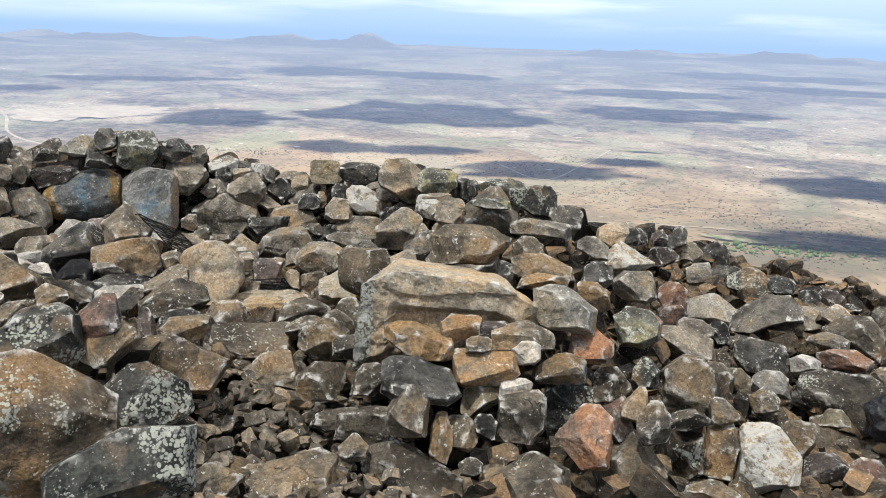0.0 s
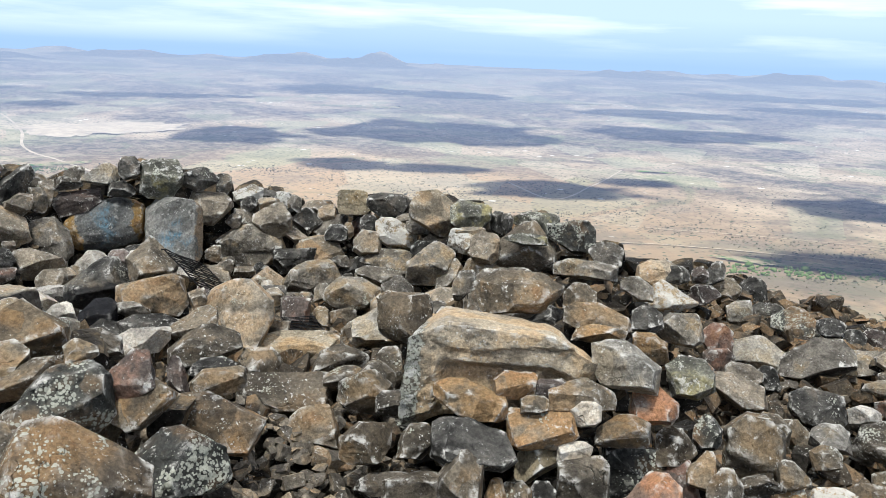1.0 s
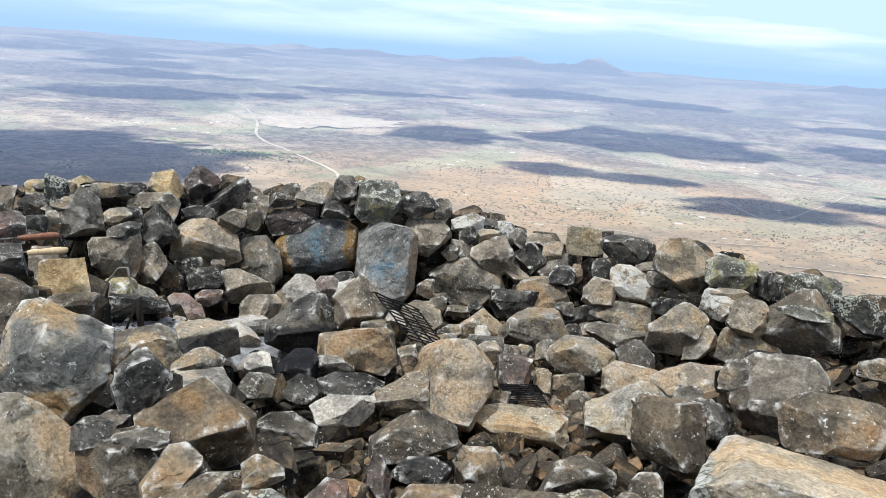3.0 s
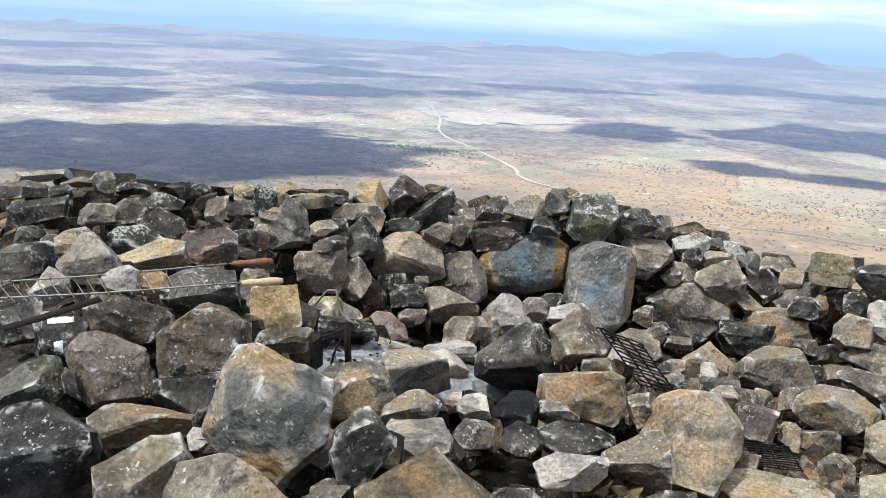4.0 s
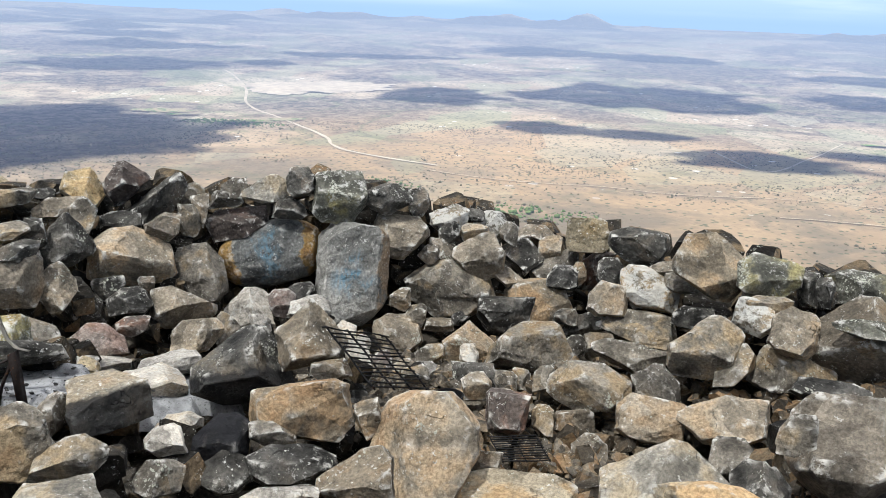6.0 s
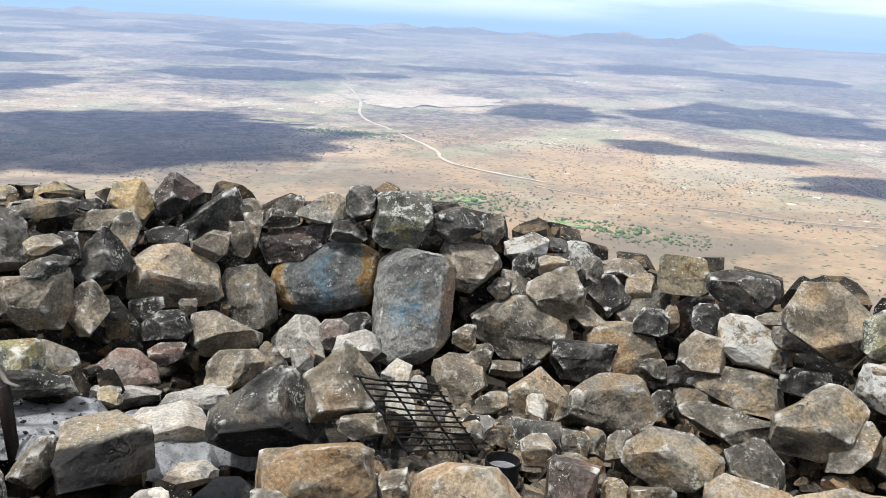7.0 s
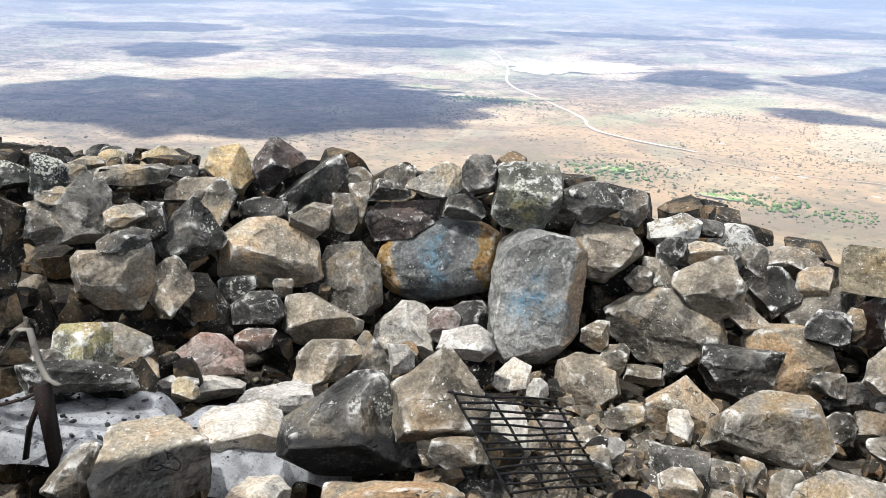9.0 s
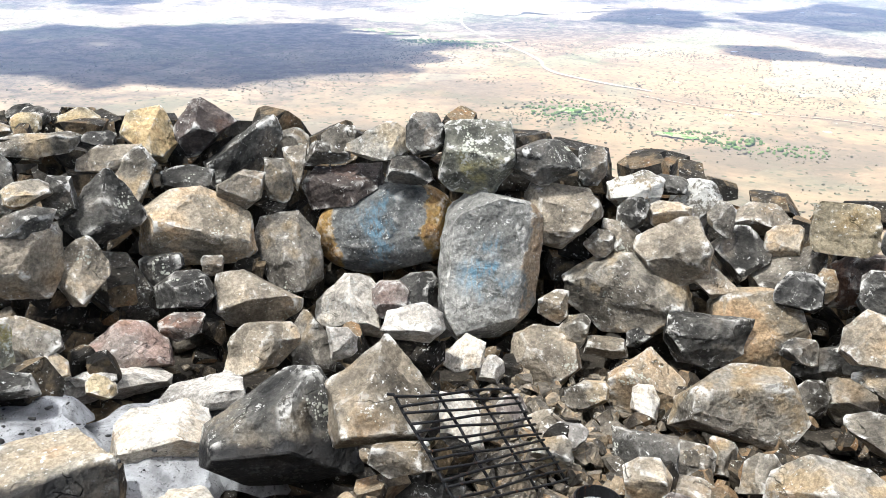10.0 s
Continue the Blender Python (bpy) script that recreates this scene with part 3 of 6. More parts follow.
stone("rough", "k", -1.599, 5.772, 0.852, 0.104, 0.100, 0.148, 20, 0, 333, 14, "31223311")
stone("rough", "t", -1.607, 5.519, 0.742, 0.271, 0.199, 0.227, 22, 0, 334, 17, "12234522")
stone("rough", "g", -2.378, 5.053, 0.596, 0.226, 0.207, 0.295, 40, 0, 335, 20, "22332235")
stone("rough", "t", -2.583, 4.865, 0.705, 0.367, 0.247, 0.264, 46, 0, 336, 18, "33441122")
stone("rough", "k", -2.730, 4.620, 0.818, 0.262, 0.197, 0.231, 52, 0, 337, 16, "56475233")
stone("rough", "k", -2.678, 4.340, 0.854, 0.167, 0.100, 0.091, 56, 0, 338, 17, "45210032")
stone("rough", "t", -2.708, 4.316, 0.735, 0.250, 0.184, 0.212, 57, 0, 339, 19, "11022533")
stone("rough", "t", -2.610, 4.448, 0.695, 0.148, 0.139, 0.201, 53, 0, 340, 20, "53345423")
stone("rough", "g", -2.665, 4.607, 0.569, 0.202, 0.178, 0.244, 51, 0, 341, 21, "21450000")
stone("rough", "k", -2.576, 4.696, 0.614, 0.140, 0.099, 0.107, 48, 0, 342, 21, "11305625")
stone("rough", "k", -2.475, 4.690, 0.579, 0.187, 0.122, 0.123, 47, 0, 343, 22, "44332211")
stone("rough", "k", -2.482, 4.816, 0.613, 0.075, 0.058, 0.067, 45, 0, 344, 21, "11112222")
stone("rough", "t", -2.339, 4.855, 0.523, 0.284, 0.182, 0.183, 42, 0, 345, 23, "11653323")
stone("rough", "r", -2.401, 4.598, 0.512, 0.139, 0.089, 0.088, 47, 0, 346, 24, "32110033")
stone("rough", "rp", -2.490, 4.461, 0.482, 0.258, 0.159, 0.153, 51, 0, 347, 25, "55340021")
stone("rough", "t", -2.184, 4.690, 0.454, 0.230, 0.157, 0.166, 42, 0, 348, 26, "33220010")
stone("rough", "g", -2.135, 4.860, 0.421, 0.148, 0.139, 0.202, 39, 0, 349, 26, "33650011")
stone("rough", "p", -1.902, 4.707, 0.545, 0.085, 0.073, 0.095, 37, 0, 350, 26, "20330000")
stone("rough", "p", -2.167, 5.101, 0.440, 0.223, 0.179, 0.223, 36, 0, 351, 24, "54220032")
stone("rough", "rp", -2.015, 5.124, 0.487, 0.128, 0.107, 0.137, 33, 0, 352, 23, "22332233")
stone("rough", "p", -1.753, 4.838, 0.593, 0.184, 0.117, 0.115, 32, 0, 353, 24, "22332333")
stone("rough", "k", -1.960, 5.208, 0.495, 0.158, 0.122, 0.145, 31, 0, 354, 23, "22222222")
stone("rough", "ot", -1.514, 4.326, 0.707, 0.240, 0.188, 0.235, 34, 0, 355, 28, "65452303")
stone("rough", "kl", -1.733, 4.246, 0.595, 0.345, 0.233, 0.255, 41, 0, 356, 30, "55260101")
stone("rough", "g", -1.407, 4.233, 0.630, 0.141, 0.083, 0.075, 33, 0, 357, 32, "21110033")
stone("rough", "k", -1.393, 4.325, 0.498, 0.161, 0.107, 0.110, 30, 0, 358, 34, "12221111")
stone("rough", "p", -1.704, 5.057, 0.415, 0.132, 0.102, 0.121, 28, 0, 359, 26, "55420011")
stone("rough", "p", -1.624, 5.078, 0.371, 0.087, 0.072, 0.089, 26, 0, 360, 27, "44220000")
stone("rough", "t", -1.534, 5.280, 0.345, 0.249, 0.183, 0.210, 22, 0, 361, 27, "32323332")
stone("rough", "g", -1.462, 5.339, 0.433, 0.100, 0.088, 0.118, 20, 0, 362, 25, "33113322")
stone("rough", "ot", -1.540, 5.337, 0.501, 0.100, 0.085, 0.110, 22, 0, 363, 23, "53202210")
stone("rough", "g", -1.371, 5.567, 0.506, 0.433, 0.275, 0.279, 17, 0, 364, 22, "34333233")
stone("rough", "t", -1.419, 5.604, 0.671, 0.142, 0.109, 0.129, 18, 0, 365, 19, "00342244")
stone("rough", "t", -1.474, 5.534, 0.665, 0.099, 0.080, 0.097, 19, 0, 366, 19, "44223344")
stone("rough", "k", -1.403, 5.643, 0.749, 0.109, 0.093, 0.119, 17, 0, 367, 17, "33223322")
stone("rough", "t", -1.249, 5.611, 0.668, 0.247, 0.191, 0.230, 14, 0, 368, 19, "53243244")
stone("rough", "w", -1.448, 5.789, 0.788, 0.198, 0.137, 0.146, 17, 0, 369, 16, "64323333")
stone("rough", "k", -1.659, 6.401, 0.698, 0.097, 0.079, 0.097, 17, 0, 370, 14, "55551111")
stone("rough", "k", -1.401, 6.039, 0.750, 0.153, 0.089, 0.079, 15, 0, 371, 15, "33220000")
stone("rough", "t", -1.296, 5.706, 0.748, 0.148, 0.095, 0.094, 15, 0, 372, 17, "22320022")
stone("rough", "w", -1.304, 6.107, 0.668, 0.198, 0.161, 0.202, 13, 0, 373, 16, "33244433")
stone("rough", "g", -1.141, 5.751, 0.749, 0.093, 0.086, 0.121, 12, 0, 374, 17, "33220000")
stone("rough", "t", -1.064, 6.077, 0.666, 0.214, 0.131, 0.123, 9, 0, 375, 17, "33332222")
stone("rough", "k", -1.069, 5.786, 0.630, 0.208, 0.162, 0.195, 10, 0, 376, 19, "44445555")
stone("rough", "t", -0.952, 5.844, 0.679, 0.130, 0.105, 0.129, 8, 0, 377, 18, "33112222")
stone("rough", "g", -0.930, 5.806, 0.609, 0.252, 0.173, 0.184, 7, 0, 378, 19, "76123513")
stone("rough", "t", -1.115, 5.628, 0.588, 0.170, 0.119, 0.128, 12, 0, 379, 20, "10661055")
stone("rough", "k", -0.862, 5.680, 0.586, 0.151, 0.110, 0.124, 6, 0, 380, 20, "34221111")
stone("rough", "ot", -0.798, 5.744, 0.593, 0.079, 0.078, 0.116, 5, 0, 381, 20, "33333333")
stone("rough", "r", -0.700, 5.918, 0.571, 0.228, 0.171, 0.200, 3, 0, 382, 19, "33220000")
stone("rough", "ot", -0.959, 5.646, 0.416, 0.336, 0.263, 0.327, 8, 0, 383, 24, "22243434")
stone("rough", "k", -1.084, 5.478, 0.441, 0.266, 0.173, 0.176, 11, 0, 384, 24, "00023424")
stone("rough", "ot", -1.361, 5.359, 0.394, 0.139, 0.079, 0.068, 18, 0, 385, 26, "21102110")
stone("rough", "k", -1.293, 5.499, 0.401, 0.092, 0.077, 0.098, 16, 0, 386, 24, "44440011")
stone("rough", "t", -1.208, 5.305, 0.342, 0.240, 0.183, 0.219, 15, 0, 387, 27, "55650022")
stone("rough", "p", -1.175, 5.188, 0.342, 0.085, 0.077, 0.105, 15, 0, 388, 29, "22330000")
stone("rough", "g", -1.332, 5.129, 0.348, 0.135, 0.091, 0.093, 19, 0, 389, 29, "54120000")
stone("rough", "g", -0.915, 5.183, 0.429, 0.366, 0.230, 0.231, 9, 0, 390, 27, "45221303")
stone("rough", "g", -0.760, 5.522, 0.318, 0.102, 0.086, 0.111, 4, 0, 391, 27, "33332222")
stone("rough", "k", -0.744, 5.647, 0.377, 0.271, 0.162, 0.150, 4, 0, 392, 24, "64335533")
stone("rough", "k", -0.820, 5.595, 0.426, 0.122, 0.084, 0.087, 5, 0, 393, 24, "33221122")
stone("rough", "t", -0.647, 5.586, 0.309, 0.172, 0.135, 0.163, 2, 0, 394, 26, "22332222")
stone("rough", "k", -1.072, 4.830, 0.395, 0.174, 0.128, 0.146, 15, 0, 395, 32, "00002244")
stone("rough", "g", -0.976, 4.962, 0.348, 0.112, 0.085, 0.099, 11, 0, 396, 31, "11222211")
stone("rough", "t", -0.970, 4.848, 0.317, 0.194, 0.115, 0.104, 12, 0, 397, 33, "32330000")
stone("rough", "g", -0.920, 5.042, 0.332, 0.083, 0.076, 0.106, 10, 0, 398, 31, "11222211")
stone("flat", "p", -2.430, 4.356, 0.427, 0.326, 0.225, 0.112, 52, 0, 399, 27, "10330000")
stone("flat", "p", -2.105, 4.372, 0.489, 0.219, 0.191, 0.102, 47, 0, 400, 28, "32000011")
stone("flat", "p", -2.031, 4.167, 0.496, 0.247, 0.215, 0.176, 50, 0, 401, 30, "11220022")
stone("rough", "k", -2.318, 3.910, 0.680, 0.274, 0.136, 0.106, 60, 0, 402, 25, "00550022")
stone("rough", "t", -2.424, 4.182, 0.566, 0.086, 0.066, 0.076, 56, 0, 403, 25, "33440000")
stone("rough", "g", -2.503, 4.182, 0.605, 0.161, 0.132, 0.167, 57, 0, 404, 24, "21640055")
stone("rough", "gl", -2.470, 4.025, 0.665, 0.164, 0.132, 0.164, 60, 0, 405, 23, "22220022")
stone("rough", "g", -2.445, 3.914, 0.690, 0.079, 0.053, 0.053, 62, 0, 406, 24, "22330000")
stone("rough", "t", -2.061, 3.713, 0.597, 0.143, 0.110, 0.131, 62, 0, 407, 31, "65110044")
stone("rough", "yt", -2.348, 4.258, 0.494, 0.078, 0.061, 0.073, 53, 0, 408, 27, "22442200")
stone("rough", "p", -1.452, 4.496, 0.540, 0.173, 0.138, 0.171, 29, 0, 409, 31, "33222222")
stone("rough", "rp", -1.439, 4.821, 0.399, 0.095, 0.089, 0.129, 25, 0, 410, 30, "33222222")
stone("rough", "t", -1.327, 4.850, 0.378, 0.162, 0.110, 0.115, 22, 0, 411, 31, "32550000")
stone("rough", "p", -1.246, 4.763, 0.441, 0.094, 0.066, 0.071, 20, 0, 412, 31, "22220000")
stone("flat", "p", -1.847, 4.042, 0.454, 0.167, 0.147, 0.090, 49, 0, 413, 34, "43220000")
stone("rough", "p", -2.381, 4.264, 0.507, 0.118, 0.059, 0.044, 53, 0, 414, 26, "33330000")
stone("rough", "g", -2.377, 3.894, 0.646, 0.107, 0.075, 0.081, 62, 0, 415, 25, "22330000")
stone("table", "hearth", -1.947, 3.820, 0.621, 0.251, 0.175, 0.195, 57, 0, 416, 31, "21000000")
stone("square", "yt", -0.771, 5.835, 0.763, 0.211, 0.152, 0.167, 4, 2, 417, 14, "11112211")
stone("rough", "k", -0.528, 5.639, 0.780, 0.272, 0.180, 0.183, 1, 2, 418, 14, "21112554")
stone("rough", "ot", -0.234, 5.337, 0.814, 0.306, 0.237, 0.285, -4, 2, 419, 15, "24442364")
stone("rough", "gl", -0.019, 5.222, 0.829, 0.240, 0.164, 0.172, -7, 2, 420, 15, "22223322")
stone("rough", "k", 0.131, 5.285, 0.776, 0.089, 0.092, 0.144, -10, 2, 421, 15, "32110000")
stone("rough", "k", 0.187, 5.263, 0.780, 0.077, 0.080, 0.125, -10, 2, 422, 15, "11220000")
stone("rough", "gl", 0.372, 5.527, 0.736, 0.301, 0.176, 0.159, -12, 2, 423, 15, "32220000")
stone("rough", "ot", 0.284, 5.036, 0.684, 0.356, 0.274, 0.334, -13, 2, 424, 18, "44344222")
stone("rough", "w", -0.459, 5.461, 0.647, 0.262, 0.183, 0.196, -0, 2, 425, 17, "11641143")
stone("rough", "g", -0.023, 5.138, 0.738, 0.187, 0.102, 0.085, -7, 2, 426, 17, "33112222")
stone("rough", "w", -0.068, 5.099, 0.698, 0.156, 0.124, 0.151, -7, 2, 427, 18, "11332233")
stone("rough", "t", 0.059, 4.977, 0.702, 0.174, 0.148, 0.193, -9, 2, 428, 18, "33222222")
stone("rough", "g", -0.339, 5.440, 0.701, 0.151, 0.104, 0.109, -2, 2, 429, 16, "22221122")
stone("rough", "t", -0.411, 5.481, 0.737, 0.128, 0.081, 0.078, -1, 2, 430, 15, "43110000")
stone("rough", "k", -0.636, 5.579, 0.667, 0.128, 0.109, 0.141, 2, 2, 431, 16, "22332222")
stone("rough", "t", -0.630, 5.394, 0.601, 0.173, 0.134, 0.158, 3, 2, 432, 18, "33110022")
stone("rough", "g", -0.490, 5.357, 0.499, 0.358, 0.190, 0.156, 0, 2, 433, 19, "44110000")
stone("rough", "g", -0.489, 5.122, 0.464, 0.337, 0.174, 0.138, 0, 2, 434, 21, "11102555")
stone("rough", "g", -0.232, 5.036, 0.581, 0.281, 0.209, 0.243, -4, 2, 435, 20, "55223312")
stone("rough", "k", -0.270, 5.267, 0.609, 0.188, 0.112, 0.102, -3, 2, 436, 18, "33112222")
stone("rough", "g", -0.393, 4.910, 0.457, 0.185, 0.139, 0.160, -1, 2, 437, 22, "44440022")
stone("rough", "g", -0.123, 4.991, 0.537, 0.145, 0.132, 0.184, -6, 2, 438, 21, "65220000")
stone("rough", "g", 0.075, 4.994, 0.545, 0.322, 0.198, 0.190, -9, 2, 439, 20, "22430022")
stone("rough", "k", 0.171, 4.768, 0.581, 0.268, 0.124, 0.088, -12, 2, 440, 21, "00220022")
stone("rough", "t", 0.155, 4.334, 0.587, 0.336, 0.267, 0.341, -13, 2, 441, 24, "23224433")
stone("rough", "k", 0.290, 4.321, 0.490, 0.295, 0.197, 0.206, -16, 2, 442, 25, "55000000")
stone("rough", "slabtan", -0.239, 3.911, 0.571, 0.285, 0.155, 0.132, -6, 2, 443, 29, "42220000")
stone("rough", "gp", -0.338, 4.072, 0.536, 0.371, 0.238, 0.243, -3, 2, 444, 28, "65440000")
stone("rough", "g", -0.150, 4.298, 0.505, 0.158, 0.127, 0.158, -7, 2, 445, 26, "22330022")
stone("rough", "k", -0.096, 4.127, 0.527, 0.172, 0.137, 0.169, -9, 2, 446, 27, "33330022")
stone("rough", "t", -0.163, 4.683, 0.461, 0.311, 0.188, 0.178, -6, 2, 447, 24, "44003333")
stone("rough", "t", -0.399, 4.745, 0.390, 0.251, 0.169, 0.177, -1, 2, 448, 25, "22111122")
stone("rough", "ot", -0.660, 4.728, 0.334, 0.159, 0.112, 0.120, 4, 2, 449, 26, "22110000")
stone("rough", "g", -0.633, 4.831, 0.441, 0.311, 0.196, 0.193, 3, 2, 450, 23, "33332233")
stone("rough", "t", -0.593, 4.614, 0.294, 0.133, 0.107, 0.133, 2, 2, 451, 27, "44330000")
stone("rough", "slabtan", -0.771, 4.043, 0.414, 0.409, 0.198, 0.150, 7, 2, 452, 30, "44220000")
stone("rough", "t", -0.870, 4.122, 0.469, 0.123, 0.075, 0.070, 9, 2, 453, 28, "22003300")
stone("rough", "t", -1.017, 4.013, 0.536, 0.332, 0.269, 0.351, 13, 2, 454, 28, "32333511")
stone("rough", "r", -0.887, 4.606, 0.402, 0.166, 0.133, 0.164, 8, 2, 455, 25, "11302211")
stone("rough", "ot", -1.110, 3.698, 0.590, 0.206, 0.156, 0.184, 18, 2, 456, 30, "64110000")
stone("rough", "ot", -1.359, 3.915, 0.643, 0.305, 0.184, 0.174, 22, 2, 457, 26, "11111222")
stone("rough", "ot", -1.188, 3.995, 0.614, 0.085, 0.084, 0.128, 18, 2, 458, 26, "11134455")
stone("rough", "g", -1.393, 3.803, 0.618, 0.130, 0.089, 0.094, 24, 2, 459, 27, "11650055")
stone("rough", "k", -1.324, 3.765, 0.560, 0.257, 0.141, 0.120, 23, 2, 460, 29, "33332233")
stone("rough", "soot", -1.518, 3.740, 0.618, 0.169, 0.121, 0.135, 27, 2, 461, 27, "44222211")
stone("rough", "k", -1.480, 3.679, 0.559, 0.197, 0.123, 0.118, 27, 2, 462, 29, "54332200")
stone("rough", "g", -1.545, 3.497, 0.627, 0.131, 0.090, 0.094, 31, 2, 463, 29, "34220022")
stone("rough", "gp", -1.312, 3.667, 0.501, 0.178, 0.106, 0.097, 23, 2, 464, 31, "55000000")
stone("rough", "g", -1.244, 4.643, 0.472, 0.108, 0.074, 0.076, 15, 2, 465, 23, "22220000")
stone("rough", "t", -1.026, 4.691, 0.443, 0.119, 0.092, 0.108, 11, 2, 466, 24, "33330000")
stone("rough", "g", -0.803, 4.861, 0.430, 0.090, 0.081, 0.112, 6, 2, 467, 23, "33220000")
stone("rough", "g", -0.772, 4.670, 0.358, 0.085, 0.081, 0.117, 6, 2, 468, 26, "22220000")
stone("rough", "p", -1.611, 3.622, 0.656, 0.109, 0.078, 0.086, 31, 2, 469, 27, "33220000")
stone("rough", "k", -4.213, 4.055, 0.822, 0.281, 0.162, 0.143, 54, 3, 470, 12, "12102211")
stone("rough", "gp", -5.202, 4.799, 0.786, 0.320, 0.127, 0.077, 54, 3, 471, 10, "10500000")
stone("rough", "k", -4.754, 4.353, 0.820, 0.300, 0.144, 0.105, 55, 3, 472, 10, "22330000")
stone("rough", "k", -4.549, 4.437, 0.825, 0.126, 0.083, 0.083, 53, 3, 473, 11, "22220000")
stone("rough", "g", -4.821, 4.757, 0.803, 0.180, 0.092, 0.070, 52, 3, 474, 10, "54220000")
stone("rough", "gl", -4.764, 4.912, 0.792, 0.150, 0.118, 0.140, 50, 3, 475, 10, "22220000")
stone("rough", "g", -4.843, 4.849, 0.699, 0.253, 0.153, 0.140, 51, 3, 476, 11, "54110000")
stone("rough", "g", -3.790, 4.049, 0.873, 0.181, 0.116, 0.113, 51, 3, 477, 12, "33220011")
stone("rough", "k", -4.453, 4.838, 0.803, 0.193, 0.100, 0.079, 48, 3, 478, 11, "22430000")
stone("rough", "g", -3.741, 4.194, 0.870, 0.172, 0.126, 0.140, 49, 3, 479, 12, "43220000")
stone("rough", "l", -4.288, 4.904, 0.723, 0.275, 0.169, 0.157, 47, 3, 480, 12, "44441111")
stone("rough", "k", -5.346, 6.161, 0.500, 0.191, 0.126, 0.126, 45, 3, 481, 11, "33220000")
stone("rough", "g", -3.205, 3.880, 0.940, 0.219, 0.146, 0.149, 47, 3, 482, 13, "53440000")
stone("rough", "ot", -3.086, 4.080, 0.984, 0.106, 0.098, 0.137, 43, 3, 483, 12, "21102110")
stone("rough", "yt", -3.986, 5.274, 0.782, 0.132, 0.096, 0.105, 41, 3, 484, 11, "22220000")
stone("rough", "k", -3.679, 4.896, 0.771, 0.160, 0.118, 0.133, 42, 3, 485, 12, "33220000")
stone("rough", "r", -2.552, 3.479, 1.035, 0.188, 0.125, 0.129, 44, 3, 486, 14, "22221122")
stone("rough", "k", -2.739, 3.850, 0.963, 0.117, 0.078, 0.078, 41, 3, 487, 14, "22110000")
stone("rough", "g", -2.758, 3.979, 0.948, 0.065, 0.067, 0.104, 40, 3, 488, 14, "33220000")
stone("rough", "l", -2.752, 3.347, 1.051, 0.186, 0.110, 0.099, 48, 3, 489, 14, "22441111")
stone("rough", "yt", -2.603, 3.273, 1.046, 0.218, 0.119, 0.100, 47, 3, 490, 15, "75322211")
stone("rough", "gp", -2.466, 2.930, 1.120, 0.176, 0.135, 0.160, 51, 3, 491, 15, "55450000")
stone("rough", "k", -2.998, 3.105, 0.976, 0.195, 0.134, 0.142, 55, 3, 492, 15, "32112200")
stone("rough", "k", -3.617, 3.572, 0.886, 0.135, 0.088, 0.087, 55, 3, 493, 13, "22430000")
stone("rough", "k", -3.506, 3.584, 0.878, 0.077, 0.057, 0.063, 53, 3, 494, 14, "33220000")
stone("rough", "g", -3.105, 3.383, 0.982, 0.139, 0.094, 0.097, 52, 3, 495, 14, "43220000")
stone("rough", "p", -2.621, 2.909, 1.018, 0.118, 0.098, 0.124, 54, 3, 496, 16, "66440000")
stone("rough", "p", -2.280, 2.871, 1.110, 0.093, 0.067, 0.074, 49, 3, 497, 16, "32220000")
stone("rough", "ob", -2.230, 2.927, 1.092, 0.094, 0.070, 0.078, 47, 3, 498, 17, "22220000")
stone("rough", "k", -2.133, 2.995, 1.076, 0.221, 0.136, 0.131, 44, 3, 499, 17, "33000000")
stone("rough", "t", -2.241, 3.343, 0.979, 0.102, 0.095, 0.135, 41, 3, 500, 17, "22220000")
stone("square", "yt", -2.105, 3.273, 0.967, 0.149, 0.115, 0.136, 39, 3, 501, 18, "11001100")
stone("rough", "tb", -1.908, 3.068, 0.969, 0.158, 0.086, 0.072, 39, 3, 502, 20, "21110000")
stone("rough", "gb", -2.246, 2.855, 1.016, 0.223, 0.140, 0.136, 49, 3, 503, 19, "12442211")
stone("rough", "k", -2.437, 2.679, 1.027, 0.122, 0.105, 0.138, 56, 3, 504, 18, "00220022")
WRITTEN = stone("rough", "k", -2.303, 2.705, 1.004, 0.130, 0.106, 0.134, 53, 3, 505, 19, "22221111")
stone("rough", "tb", -2.053, 2.930, 0.977, 0.243, 0.176, 0.202, 44, 3, 506, 20, "44432211")
stone("rough", "k", -2.151, 2.729, 0.948, 0.216, 0.165, 0.199, 50, 3, 507, 22, "22640200")
stone("rough", "gl", -2.268, 2.581, 0.929, 0.170, 0.118, 0.127, 55, 3, 508, 22, "64212211")
stone("rough", "k", -2.000, 2.809, 0.874, 0.173, 0.116, 0.121, 45, 3, 509, 24, "00002445")
stone("rough", "tb", -1.983, 2.655, 0.881, 0.235, 0.124, 0.102, 48, 3, 510, 25, "22550011")
stone("rough", "k", -2.095, 2.476, 0.844, 0.243, 0.187, 0.231, 55, 3, 511, 26, "33440000")
stone("rough", "yt", -1.795, 2.494, 0.887, 0.202, 0.135, 0.142, 48, 3, 512, 28, "53004400")
stone("rough", "k", -1.444, 2.745, 0.944, 0.138, 0.119, 0.160, 33, 3, 514, 27, "44444413")
stone("rough", "k", -1.467, 2.658, 0.871, 0.095, 0.057, 0.053, 35, 3, 515, 30, "33220000")
stone("rough", "g", -1.882, 3.351, 0.727, 0.259, 0.176, 0.187, 34, 3, 516, 24, "33221122")
stone("rough", "g", -1.684, 3.351, 0.736, 0.183, 0.111, 0.103, 30, 3, 517, 25, "45330000")
